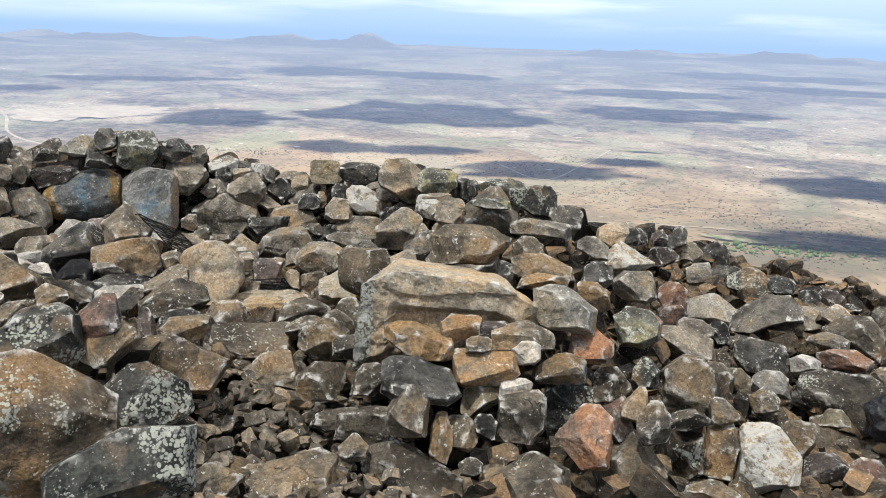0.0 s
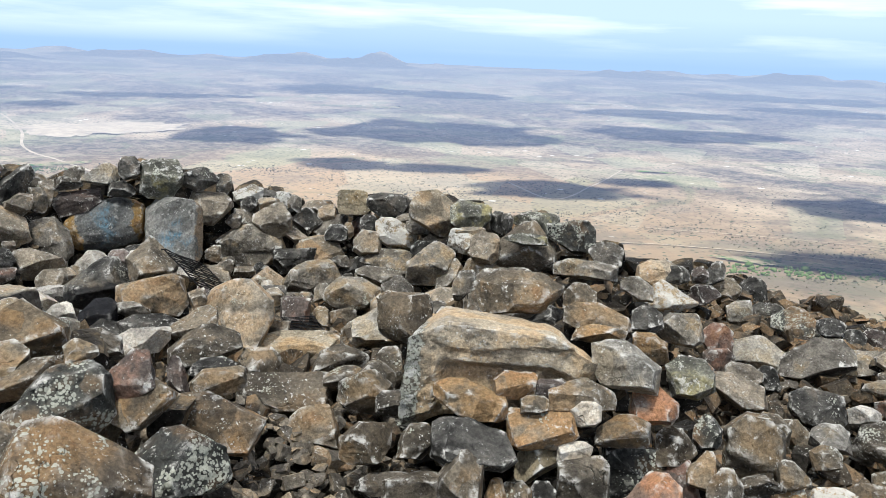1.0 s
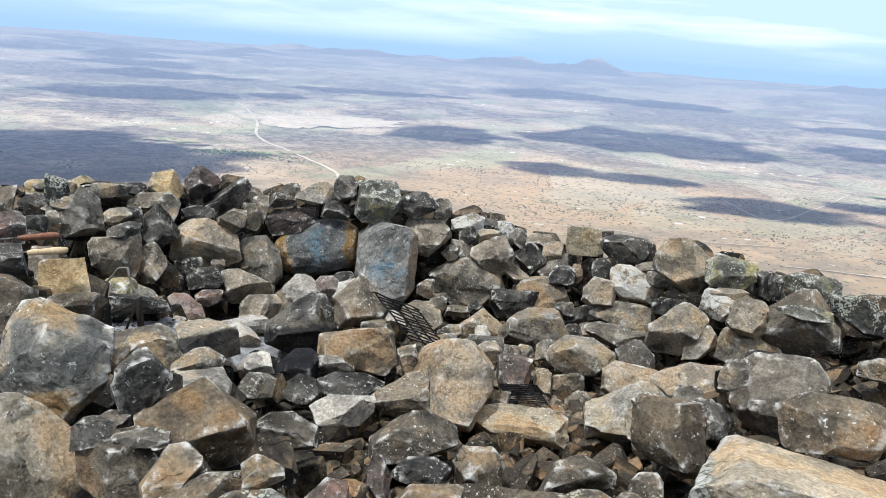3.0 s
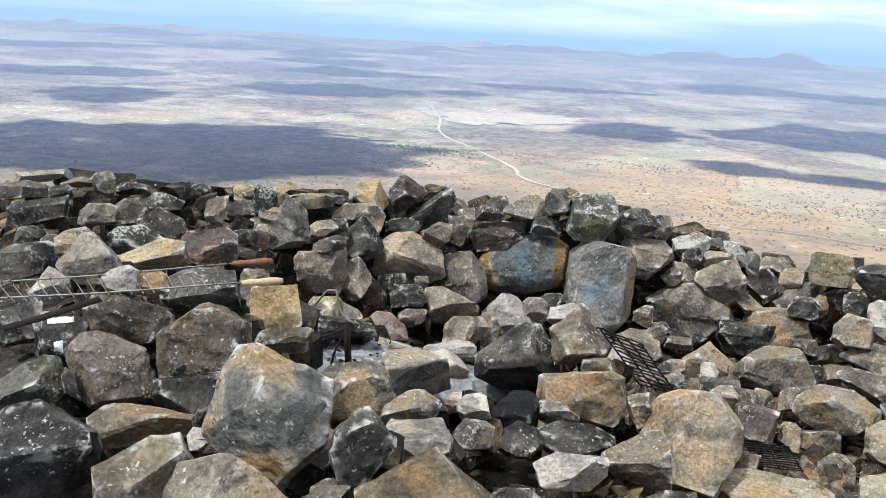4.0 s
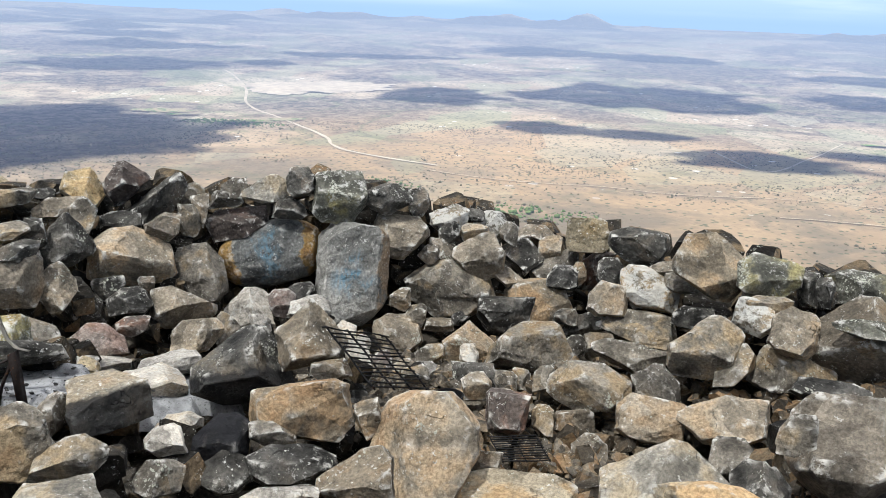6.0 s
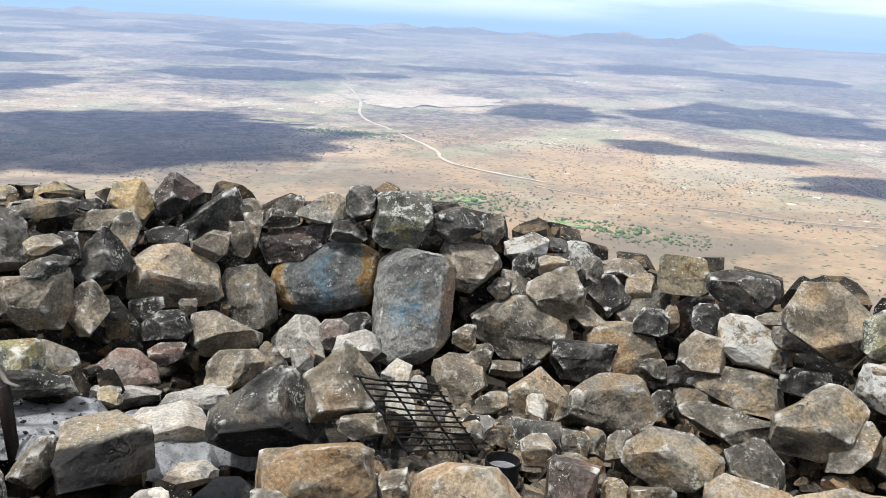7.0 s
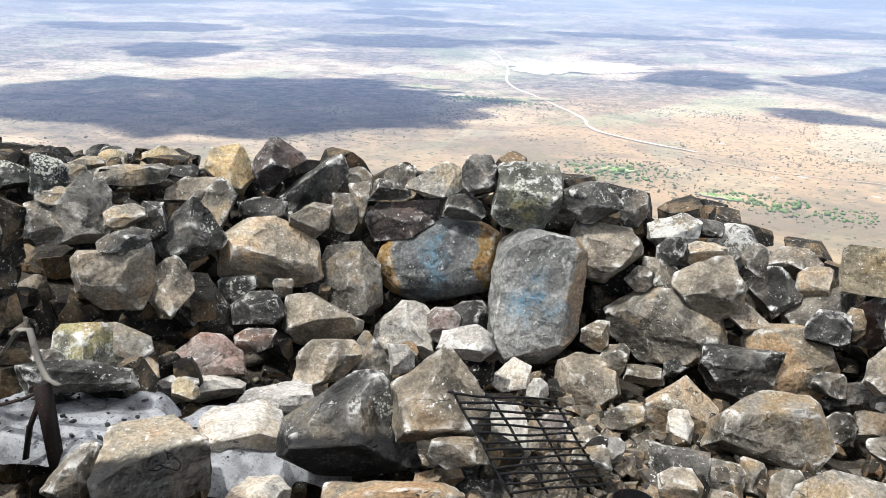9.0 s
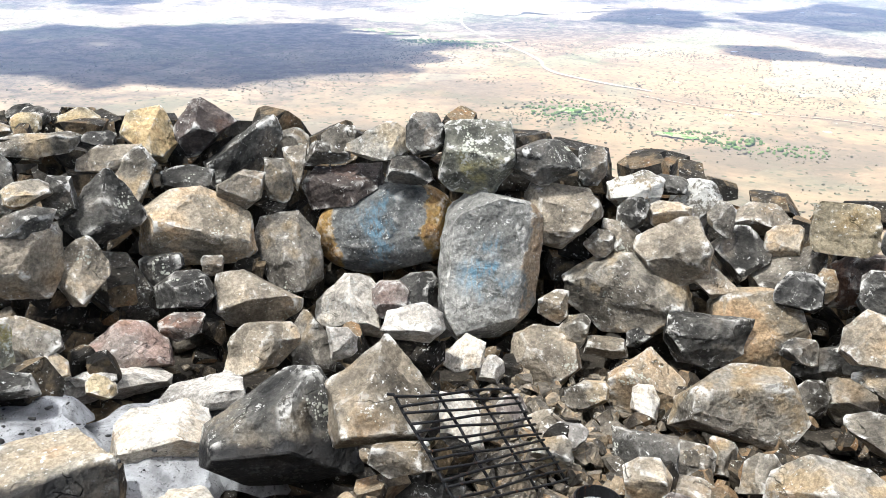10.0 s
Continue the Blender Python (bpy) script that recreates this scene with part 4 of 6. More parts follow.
stone("flat", "gp", -1.540, 3.123, 0.760, 0.206, 0.180, 0.135, 29, 3, 518, 27, "22113322")
stone("rough", "k", -2.011, 2.794, 0.956, 0.043, 0.033, 0.038, 46, 3, 520, 22, "22220000")
stone("rough", "p", -1.809, 2.655, 0.889, 0.051, 0.043, 0.055, 45, 3, 521, 27, "33220000")
stone("rough", "k", -2.169, 2.619, 0.936, 0.039, 0.047, 0.085, 53, 3, 522, 23, "22220000")
stone("rough", "tip", -1.657, 2.703, 0.967, 0.279, 0.232, 0.315, 40, 3, 523, 25, "35634354")
stone("rough", "tb", -1.327, 2.503, 0.847, 0.170, 0.141, 0.182, 37, 3, 524, 23, "00241255")
stone("rough", "gb", -1.187, 2.480, 0.880, 0.131, 0.106, 0.132, 35, 3, 525, 23, "55225511")
stone("rough", "k", -1.294, 2.531, 0.919, 0.124, 0.062, 0.047, 36, 3, 526, 21, "22330000")
stone("rough", "ob", -1.292, 2.732, 0.871, 0.277, 0.196, 0.219, 33, 3, 527, 21, "53450053")
stone("rough", "tb", -1.129, 2.457, 0.852, 0.223, 0.124, 0.107, 33, 3, 528, 25, "75003511")
stone("rough", "l", -1.006, 2.391, 0.817, 0.265, 0.185, 0.206, 31, 3, 529, 27, "55220021")
stone("rough", "gb", -1.288, 2.192, 0.784, 0.291, 0.179, 0.177, 42, 3, 530, 28, "52220000")
stone("rough", "gb", -1.092, 2.223, 0.781, 0.153, 0.109, 0.121, 37, 3, 531, 29, "44220000")
stone("rough", "tb", -0.771, 2.921, 0.686, 0.180, 0.104, 0.091, 19, 3, 532, 26, "34110000")
stone("rough", "gb", -0.920, 3.253, 0.679, 0.261, 0.164, 0.161, 20, 3, 533, 23, "54330022")
stone("rough", "tb", -0.725, 3.249, 0.609, 0.150, 0.124, 0.159, 15, 3, 535, 24, "22220000")
stone("rough", "k", -0.857, 3.139, 0.644, 0.163, 0.089, 0.075, 19, 3, 536, 24, "33330000")
stone("rough", "p", -1.251, 3.533, 0.586, 0.214, 0.125, 0.111, 24, 3, 537, 21, "33110022")
stone("rough", "gb", -1.175, 2.948, 0.780, 0.180, 0.111, 0.106, 28, 3, 538, 22, "33440022")
stone("rough", "gb", -0.995, 2.503, 0.924, 0.084, 0.063, 0.071, 29, 3, 539, 23, "33440000")
stone("rough", "r", -0.942, 3.039, 0.656, 0.066, 0.076, 0.133, 22, 3, 540, 25, "33330000")
stone("rough", "gb", -0.328, 3.041, 0.630, 0.188, 0.134, 0.149, 7, 3, 541, 27, "53440000")
stone("rough", "gb", -0.415, 3.188, 0.616, 0.176, 0.102, 0.091, 8, 3, 542, 25, "43330000")
stone("rough", "ob", -0.228, 3.383, 0.764, 0.216, 0.179, 0.231, 4, 3, 543, 21, "21110000")
stone("rough", "tb", -0.460, 3.323, 0.624, 0.214, 0.131, 0.125, 9, 3, 544, 24, "43440000")
stone("rough", "gb", -0.269, 3.213, 0.643, 0.101, 0.105, 0.168, 5, 3, 545, 25, "33220000")
stone("rough", "k", -1.380, 2.490, 0.934, 0.096, 0.066, 0.069, 39, 3, 546, 21, "33330000")
stone("rough", "gb", -1.182, 2.314, 0.823, 0.100, 0.070, 0.075, 37, 3, 547, 26, "22220000")
stone("ledge", "slabdark", -1.505, 2.470, 0.840, 0.345, 0.261, 0.330, 42, 3, 548, 22, "00670113")
stone("rough", "lo", -0.874, 2.151, 0.703, 0.382, 0.293, 0.370, 28, 2, 549, 24, "34540000")
stone("rough", "l", -0.644, 2.067, 0.642, 0.365, 0.215, 0.204, 23, 2, 550, 27, "54110000")
stone("rough", "l", -0.702, 2.396, 0.689, 0.235, 0.165, 0.182, 21, 2, 551, 23, "33541222")
stone("rough", "r", -0.864, 2.479, 0.867, 0.137, 0.114, 0.146, 24, 2, 553, 18, "65110033")
stone("rough", "ob", -0.818, 2.463, 0.809, 0.169, 0.126, 0.146, 24, 2, 554, 19, "55445522")
stone("rough", "lo", -0.690, 2.663, 0.669, 0.279, 0.186, 0.194, 19, 2, 555, 21, "11550023")
stone("rough", "tb", -0.613, 3.127, 0.572, 0.311, 0.181, 0.163, 15, 2, 556, 20, "11002100")
stone("rough", "ob", -0.282, 2.700, 0.617, 0.154, 0.113, 0.128, 10, 2, 558, 23, "43110022")
stone("rough", "tb", -0.477, 2.927, 0.544, 0.178, 0.135, 0.159, 13, 2, 559, 22, "33220000")
stone("rough", "gb", -0.506, 2.346, 0.470, 0.151, 0.097, 0.095, 17, 2, 560, 29, "33440000")
stone("rough", "tb", -0.325, 2.453, 0.420, 0.279, 0.171, 0.163, 12, 2, 561, 29, "11110000")
stone("rough", "gb", -0.220, 2.665, 0.509, 0.179, 0.092, 0.072, 8, 2, 562, 25, "22220000")
stone("rough", "tb", -0.135, 2.631, 0.511, 0.187, 0.119, 0.117, 6, 2, 563, 26, "62110000")
stone("rough", "tb", -0.156, 2.506, 0.502, 0.088, 0.069, 0.083, 7, 2, 564, 27, "44442222")
stone("rough", "tb", 0.015, 2.536, 0.410, 0.304, 0.199, 0.205, 3, 2, 565, 29, "11660000")
stone("rough", "tb", -0.003, 2.582, 0.591, 0.134, 0.122, 0.172, 3, 2, 566, 25, "54211111")
stone("rough", "k", 0.026, 2.668, 0.649, 0.245, 0.154, 0.151, 3, 2, 567, 23, "11431122")
stone("rough", "ob", 0.093, 2.604, 0.495, 0.074, 0.088, 0.161, 1, 2, 568, 26, "34343311")
stone("rough", "gb", 0.155, 2.634, 0.496, 0.100, 0.088, 0.117, -1, 2, 569, 26, "22332222")
stone("rough", "k", 0.227, 2.643, 0.513, 0.075, 0.064, 0.083, -2, 2, 570, 26, "22330000")
stone("rough", "yt", 0.210, 2.760, 0.559, 0.131, 0.107, 0.135, -2, 2, 571, 24, "64116411")
stone("rough", "p", 0.318, 2.739, 0.604, 0.107, 0.069, 0.068, -4, 2, 572, 23, "22220000")
stone("rough", "gb", 0.333, 2.649, 0.552, 0.148, 0.127, 0.168, -5, 2, 573, 25, "11111022")
stone("rough", "o", 0.223, 2.762, 0.661, 0.218, 0.135, 0.130, -2, 2, 574, 22, "00113311")
stone("rough", "ob", 0.008, 2.807, 0.721, 0.220, 0.139, 0.135, 3, 2, 575, 20, "21541155")
stone("rough", "o", 0.139, 2.825, 0.766, 0.132, 0.087, 0.087, -0, 2, 576, 19, "33110000")
stone("rough", "gb", 0.199, 2.787, 0.721, 0.086, 0.057, 0.056, -2, 2, 577, 20, "22220000")
stone("rough", "tb", 0.337, 2.837, 0.740, 0.204, 0.124, 0.116, -5, 2, 578, 19, "64550000")
stone("rough", "p", 0.346, 2.802, 0.702, 0.096, 0.074, 0.087, -5, 2, 579, 20, "33222222")
stone("rough", "r", 0.251, 2.834, 0.753, 0.105, 0.070, 0.070, -3, 2, 580, 19, "22220000")
stone("rough", "gp", 0.472, 2.895, 0.817, 0.207, 0.147, 0.161, -7, 2, 581, 17, "21550022")
stone("rough", "or", 0.564, 2.881, 0.706, 0.144, 0.112, 0.135, -9, 2, 582, 20, "22552211")
stone("rough", "ob", 0.460, 2.806, 0.649, 0.159, 0.104, 0.105, -7, 2, 583, 21, "44331100")
stone("rough", "l", 0.536, 2.852, 0.478, 0.246, 0.186, 0.221, -9, 2, 584, 24, "10010000")
stone("rough", "or", 0.518, 2.624, 0.508, 0.167, 0.147, 0.201, -9, 2, 585, 26, "56221100")
stone("rough", "tb", 0.689, 2.754, 0.355, 0.249, 0.189, 0.224, -13, 2, 586, 27, "44554422")
stone("rough", "tb", 0.705, 2.805, 0.531, 0.097, 0.092, 0.133, -13, 2, 587, 23, "65220022")
stone("rough", "gb", 0.742, 2.700, 0.524, 0.102, 0.098, 0.145, -14, 2, 588, 24, "44332222")
stone("rough", "ob", 0.639, 2.881, 0.568, 0.127, 0.103, 0.127, -11, 2, 589, 22, "22440000")
stone("rough", "r", 0.648, 2.814, 0.485, 0.116, 0.107, 0.152, -12, 2, 590, 24, "33220000")
stone("rough", "gb", 0.971, 3.157, 0.455, 0.211, 0.181, 0.242, -16, 2, 591, 22, "33332211")
stone("rough", "l", 0.801, 3.119, 0.520, 0.098, 0.089, 0.124, -13, 2, 592, 21, "44442222")
stone("rough", "lo", 0.941, 2.999, 0.268, 0.165, 0.164, 0.253, -17, 2, 593, 26, "22100011")
stone("rough", "lo", 1.051, 2.978, 0.306, 0.128, 0.133, 0.211, -19, 2, 594, 25, "11330000")
stone("rough", "tb", 0.902, 2.866, 0.465, 0.146, 0.085, 0.076, -17, 2, 595, 24, "33440000")
stone("rough", "w", 1.201, 2.942, 0.286, 0.219, 0.195, 0.272, -22, 2, 596, 25, "22540000")
stone("rough", "ob", 1.379, 3.171, 0.267, 0.143, 0.115, 0.143, -23, 2, 597, 24, "33110000")
stone("rough", "ob", 1.784, 3.647, 0.062, 0.285, 0.175, 0.166, -26, 2, 598, 23, "22440000")
stone("rough", "yt", 1.758, 3.678, 0.124, 0.130, 0.090, 0.094, -26, 2, 599, 22, "22330000")
stone("rough", "gb", 1.863, 3.831, 0.166, 0.455, 0.255, 0.222, -26, 2, 600, 21, "22000022")
stone("rough", "g", 1.746, 4.589, 0.283, 0.368, 0.244, 0.250, -21, 2, 601, 17, "44220011")
stone("rough", "k", 1.509, 3.960, 0.285, 0.241, 0.168, 0.180, -21, 2, 602, 19, "22001234")
stone("rough", "gp", 1.499, 4.781, 0.242, 0.307, 0.200, 0.199, -17, 2, 603, 17, "53440011")
stone("rough", "k", 1.484, 4.475, 0.218, 0.128, 0.104, 0.128, -18, 2, 604, 18, "22220000")
stone("rough", "t", 1.332, 4.425, 0.237, 0.199, 0.136, 0.141, -16, 2, 605, 18, "22330000")
stone("rough", "t", 1.211, 4.152, 0.274, 0.308, 0.182, 0.165, -16, 2, 606, 19, "11630066")
stone("rough", "gl", 0.860, 3.615, 0.521, 0.195, 0.148, 0.172, -12, 2, 607, 18, "22330000")
stone("rough", "or", 0.984, 3.958, 0.421, 0.138, 0.112, 0.138, -13, 2, 608, 18, "22330022")
stone("rough", "r", 1.249, 4.546, 0.269, 0.159, 0.123, 0.145, -15, 2, 609, 17, "22220000")
stone("rough", "w", 1.057, 4.888, 0.485, 0.295, 0.197, 0.201, -11, 2, 610, 14, "33660000")
stone("rough", "g", 0.994, 4.347, 0.487, 0.221, 0.154, 0.165, -12, 2, 611, 16, "33111133")
stone("rough", "ob", 0.623, 3.274, 0.749, 0.128, 0.097, 0.112, -9, 2, 612, 17, "11441100")
stone("rough", "k", 0.736, 3.904, 0.658, 0.147, 0.108, 0.122, -9, 2, 613, 15, "32330000")
stone("rough", "g", 0.781, 4.386, 0.663, 0.159, 0.114, 0.123, -9, 2, 614, 13, "22440000")
stone("rough", "t", 1.013, 5.005, 0.594, 0.253, 0.161, 0.157, -11, 2, 615, 12, "33330000")
stone("rough", "k", 1.109, 5.003, 0.590, 0.157, 0.106, 0.109, -12, 2, 616, 12, "22330000")
stone("rough", "r", 1.278, 4.702, 0.338, 0.164, 0.133, 0.164, -15, 2, 617, 16, "22330000")
stone("rough", "k", 1.607, 6.015, 0.370, 0.151, 0.128, 0.163, -14, 2, 618, 12, "66220000")
stone("rough", "r", 1.349, 5.411, 0.499, 0.101, 0.085, 0.108, -13, 2, 619, 12, "33330000")
stone("rough", "r", 1.342, 5.231, 0.421, 0.182, 0.121, 0.121, -14, 2, 620, 14, "22330000")
stone("rough", "ot", 1.704, 6.035, 0.233, 0.192, 0.163, 0.211, -15, 2, 621, 13, "33330000")
stone("rough", "k", 1.980, 6.345, 0.185, 0.222, 0.163, 0.181, -17, 2, 622, 13, "44330000")
stone("rough", "gp", 1.654, 5.552, 0.243, 0.176, 0.136, 0.158, -16, 2, 623, 14, "43110000")
stone("rough", "k", 1.879, 5.751, 0.187, 0.220, 0.145, 0.146, -18, 2, 624, 14, "33220000")
stone("rough", "l", 1.858, 5.201, 0.297, 0.266, 0.178, 0.182, -19, 2, 625, 15, "44441100")
stone("rough", "k", 1.890, 4.808, 0.392, 0.152, 0.106, 0.111, -21, 2, 626, 14, "22330000")
stone("rough", "k", 2.410, 5.649, 0.075, 0.143, 0.109, 0.125, -23, 2, 627, 15, "22330000")
stone("rough", "r", 2.551, 5.656, 0.069, 0.162, 0.124, 0.144, -24, 2, 628, 15, "22330000")
stone("rough", "k", 2.630, 5.534, 0.041, 0.123, 0.087, 0.094, -25, 2, 629, 15, "33330000")
stone("rough", "t", 2.069, 4.481, 0.333, 0.170, 0.120, 0.127, -25, 2, 630, 16, "44440000")
stone("rough", "g", 2.057, 4.623, 0.262, 0.281, 0.164, 0.147, -24, 2, 631, 16, "22330000")
stone("rough", "o", 2.102, 4.350, 0.259, 0.293, 0.212, 0.237, -26, 2, 632, 17, "33330000")
stone("rough", "g", 1.934, 4.252, 0.273, 0.204, 0.112, 0.094, -24, 2, 633, 17, "33330000")
stone("rough", "p", 1.723, 3.977, 0.255, 0.139, 0.090, 0.088, -23, 2, 634, 19, "33330000")
stone("rough", "r", 1.948, 4.080, 0.238, 0.249, 0.138, 0.116, -26, 2, 635, 19, "33330000")
stone("rough", "k", 2.796, 5.443, 0.044, 0.145, 0.108, 0.121, -27, 2, 636, 15, "33330000")
stone("rough", "l", 0.528, 5.020, 0.768, 0.277, 0.185, 0.188, -5, 2, 637, 10, "01222255")
stone("rough", "g", 0.702, 4.867, 0.717, 0.183, 0.128, 0.136, -7, 2, 638, 11, "33330000")
stone("rough", "g", 0.495, 4.106, 0.811, 0.283, 0.132, 0.093, -5, 2, 639, 12, "22330000")
stone("rough", "tb", 0.379, 3.358, 0.887, 0.120, 0.096, 0.118, -5, 2, 640, 14, "33330000")
stone("rough", "tb", 0.425, 3.225, 0.862, 0.230, 0.128, 0.109, -6, 2, 641, 15, "22440000")
stone("rough", "tb", 0.160, 3.252, 0.928, 0.312, 0.174, 0.150, -1, 2, 642, 14, "22330011")
stone("rough", "g", -0.034, 4.072, 0.735, 0.101, 0.087, 0.114, 2, 2, 643, 14, "44110000")
stone("rough", "ob", 0.417, 3.116, 0.843, 0.183, 0.085, 0.060, -6, 2, 644, 16, "33330000")
stone("rough", "gb", -0.303, 3.120, 0.654, 0.138, 0.099, 0.108, 9, 2, 645, 19, "44440000")
stone("rough", "gb", -0.135, 2.742, 0.611, 0.130, 0.094, 0.104, 6, 2, 647, 23, "33330000")
stone("rough", "gb", -0.219, 2.901, 0.650, 0.119, 0.084, 0.091, 8, 2, 648, 21, "22330000")
stone("rough", "gp", 1.486, 3.733, 0.251, 0.170, 0.116, 0.121, -21, 2, 649, 21, "33330000")
stone("rough", "gb", 1.415, 3.600, 0.222, 0.129, 0.095, 0.106, -21, 2, 650, 22, "33330000")
stone("rough", "tb", 1.389, 3.872, 0.201, 0.126, 0.103, 0.126, -19, 2, 651, 21, "22440000")
stone("rough", "tb", 1.280, 3.809, 0.236, 0.149, 0.121, 0.149, -18, 2, 652, 21, "22440000")
stone("rough", "gb", 1.056, 3.006, 0.434, 0.107, 0.082, 0.097, -19, 2, 653, 23, "22550000")
stone("rough", "r", 1.461, 3.084, 0.199, 0.162, 0.113, 0.121, -25, 2, 654, 25, "33330000")
stone("rough", "r", 1.612, 3.081, 0.185, 0.141, 0.106, 0.121, -28, 2, 655, 25, "33330000")
stone("rough", "tb", 0.945, 2.704, 0.293, 0.177, 0.103, 0.092, -19, 2, 656, 28, "44440000")
stone("rough", "gb", 0.332, 2.522, 0.412, 0.287, 0.173, 0.164, -5, 2, 657, 29, "53330000")
stone("rough", "gb", 0.182, 2.496, 0.459, 0.073, 0.052, 0.057, -1, 2, 658, 28, "33330000")
stone("rough", "gb", 0.530, 2.659, 0.345, 0.104, 0.084, 0.104, -10, 2, 659, 28, "33330000")
stone("rough", "tb", 1.998, 3.801, 0.258, 0.123, 0.100, 0.123, -28, 2, 660, 19, "33330000")
stone("rough", "gl", 0.283, 4.918, 0.767, 0.234, 0.103, 0.069, -2, 2, 661, 11, "33330000")


# ---- the plain far below ----
def plain_height(r):
    k = np.clip((r - 1300) / 3600, 0, 1)
    return -160 + 118 * k * k * (3 - 2 * k)


def painted_haze(m, co, shader):
    """Haze painted into a material of the plain: a bluish emission mixed over its shader, stronger with distance."""
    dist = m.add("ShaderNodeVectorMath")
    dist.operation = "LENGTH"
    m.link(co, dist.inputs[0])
    air = m.add("ShaderNodeEmission", Color=m.mix(m.step(dist.outputs["Value"], 800.0, 4200.0), (0.47, 0.60, 0.94), (0.56, 0.69, 0.96)), Strength=HAZE_GLOW)
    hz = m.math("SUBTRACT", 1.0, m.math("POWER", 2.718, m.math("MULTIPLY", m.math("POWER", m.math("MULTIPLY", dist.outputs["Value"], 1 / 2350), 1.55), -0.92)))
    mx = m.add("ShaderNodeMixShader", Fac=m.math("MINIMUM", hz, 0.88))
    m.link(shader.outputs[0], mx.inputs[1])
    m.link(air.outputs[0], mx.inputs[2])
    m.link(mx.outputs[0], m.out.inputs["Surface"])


def plain_material():
    m = Nodes("dry_plain")
    co = m.add("ShaderNodeTexCoord").outputs["Object"]
    n1 = m.noise(co, 0.0022, 6, 0.6, 0.6)
    n2 = m.noise(co, 0.009, 7, 0.65, 0.5)
    n3 = m.noise(co, 0.05, 6, 0.7, 0.3)
    n4 = m.noise(co, 0.22, 4, 0.7)
    scrub = m.mix(m.step(n3, 0.40, 0.60), (0.075, 0.066, 0.058), (0.25, 0.208, 0.162))
    sand = m.mix(m.step(n2, 0.35, 0.65), (0.34, 0.262, 0.172), (0.48, 0.40, 0.292))
    col = m.mix(m.step(m.math("ADD", n1, m.math("MULTIPLY", n2, 0.35)), 0.62, 0.76), scrub, sand)
    col = m.mix(m.math("MULTIPLY", m.step(m.noise(co, 0.0048, 8, 0.68, 0.9), 0.55, 0.64), 0.5), col, (0.44, 0.375, 0.285))
    red = m.add("ShaderNodeVectorMath")
    red.operation = "DISTANCE"
    m.link(co, red.inputs[0])
    red.inputs[1].default_value = (-130, 960, -160)
    warm = m.math("MULTIPLY", m.step(red.outputs["Value"], 640.0, 120.0), m.step(n2, 0.3, 0.6, 0.45, 1.0))
    col = m.mix(warm, col, (0.42, 0.29, 0.165))
    # fields and pale clearings
    vor = m.add("ShaderNodeTexVoronoi", Vector=m.add("ShaderNodeMapping", Vector=co, Rotation=(0, 0, 0.5), Scale=(1.0, 0.6, 0.0)).outputs[0], Scale=0.011)
    pick = m.add("ShaderNodeSeparateColor", Color=vor.outputs["Color"])
    field_on = m.math("MULTIPLY", m.math("GREATER_THAN", pick.outputs[0], 0.66), m.step(n1, 0.36, 0.50))
    col = m.mix(m.math("MULTIPLY", field_on, 0.5), col, m.mix(pick.outputs[1], (0.50, 0.45, 0.34), (0.24, 0.28, 0.15)))
    # green creek lines
    green = m.math("MULTIPLY", m.step(m.math("ABSOLUTE", m.math("SUBTRACT", m.noise(co, 0.0016, 4, 0.5, 1.2), 0.5)), 0.02, 0.0), m.step(n3, 0.38, 0.5))
    col = m.mix(m.math("MULTIPLY", green, 0.5), col, (0.11, 0.15, 0.065))
    # pale speckle of bare ground, dark speckle of bushes
    col = m.mix(m.math("MULTIPLY", m.step(n4, 0.56, 0.66), 0.45), col, (0.37, 0.32, 0.24))
    dots = m.add("ShaderNodeTexVoronoi", Vector=co, Scale=0.045)
    pick2 = m.add("ShaderNodeSeparateColor", Color=dots.outputs["Color"])
    roof = m.math("MULTIPLY", m.math("MULTIPLY", m.math("LESS_THAN", dots.outputs["Distance"], 0.22), m.math("GREATER_THAN", pick2.outputs[0], 0.86)), m.step(n1, 0.50, 0.56))
    col = m.mix(roof, col, (0.78, 0.76, 0.72))
    fleck = m.noise(co, 0.12, 5, 0.75)
    col = m.mix(m.math("MULTIPLY", m.step(fleck, 0.46, 0.38), 0.5), col, (0.075, 0.07, 0.05))
    far_fleck = m.noise(m.add("ShaderNodeMapping", Vector=co, Scale=(1.0, 0.45, 1.0)).outputs[0], 0.022, 6, 0.8, 0.4)
    col = m.mix(m.math("MULTIPLY", m.step(far_fleck, 0.42, 0.35), 0.35), col, (0.08, 0.078, 0.06))
    col = m.mix(m.math("MULTIPLY", m.step(far_fleck, 0.62, 0.70), 0.6), col, (0.40, 0.345, 0.265))
    # grey-brown scrub tone mixed in towards the summit, darkened to hold the late exposure
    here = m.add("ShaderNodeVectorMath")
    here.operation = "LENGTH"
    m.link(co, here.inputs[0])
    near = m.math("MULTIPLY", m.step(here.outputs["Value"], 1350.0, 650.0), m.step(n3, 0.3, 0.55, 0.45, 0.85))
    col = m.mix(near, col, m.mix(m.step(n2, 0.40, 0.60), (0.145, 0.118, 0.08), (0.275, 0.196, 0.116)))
    bush = m.add("ShaderNodeTexVoronoi", Vector=co, Scale=0.11)
    dot = m.math("MULTIPLY", m.step(bush.outputs["Distance"], 0.30, 0.18), m.step(n2, 0.34, 0.5))
    col = m.mix(m.math("MULTIPLY", dot, 0.9), col, (0.085, 0.09, 0.05))
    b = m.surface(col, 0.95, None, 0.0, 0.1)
    painted_haze(m, co, b)
    return m.mat


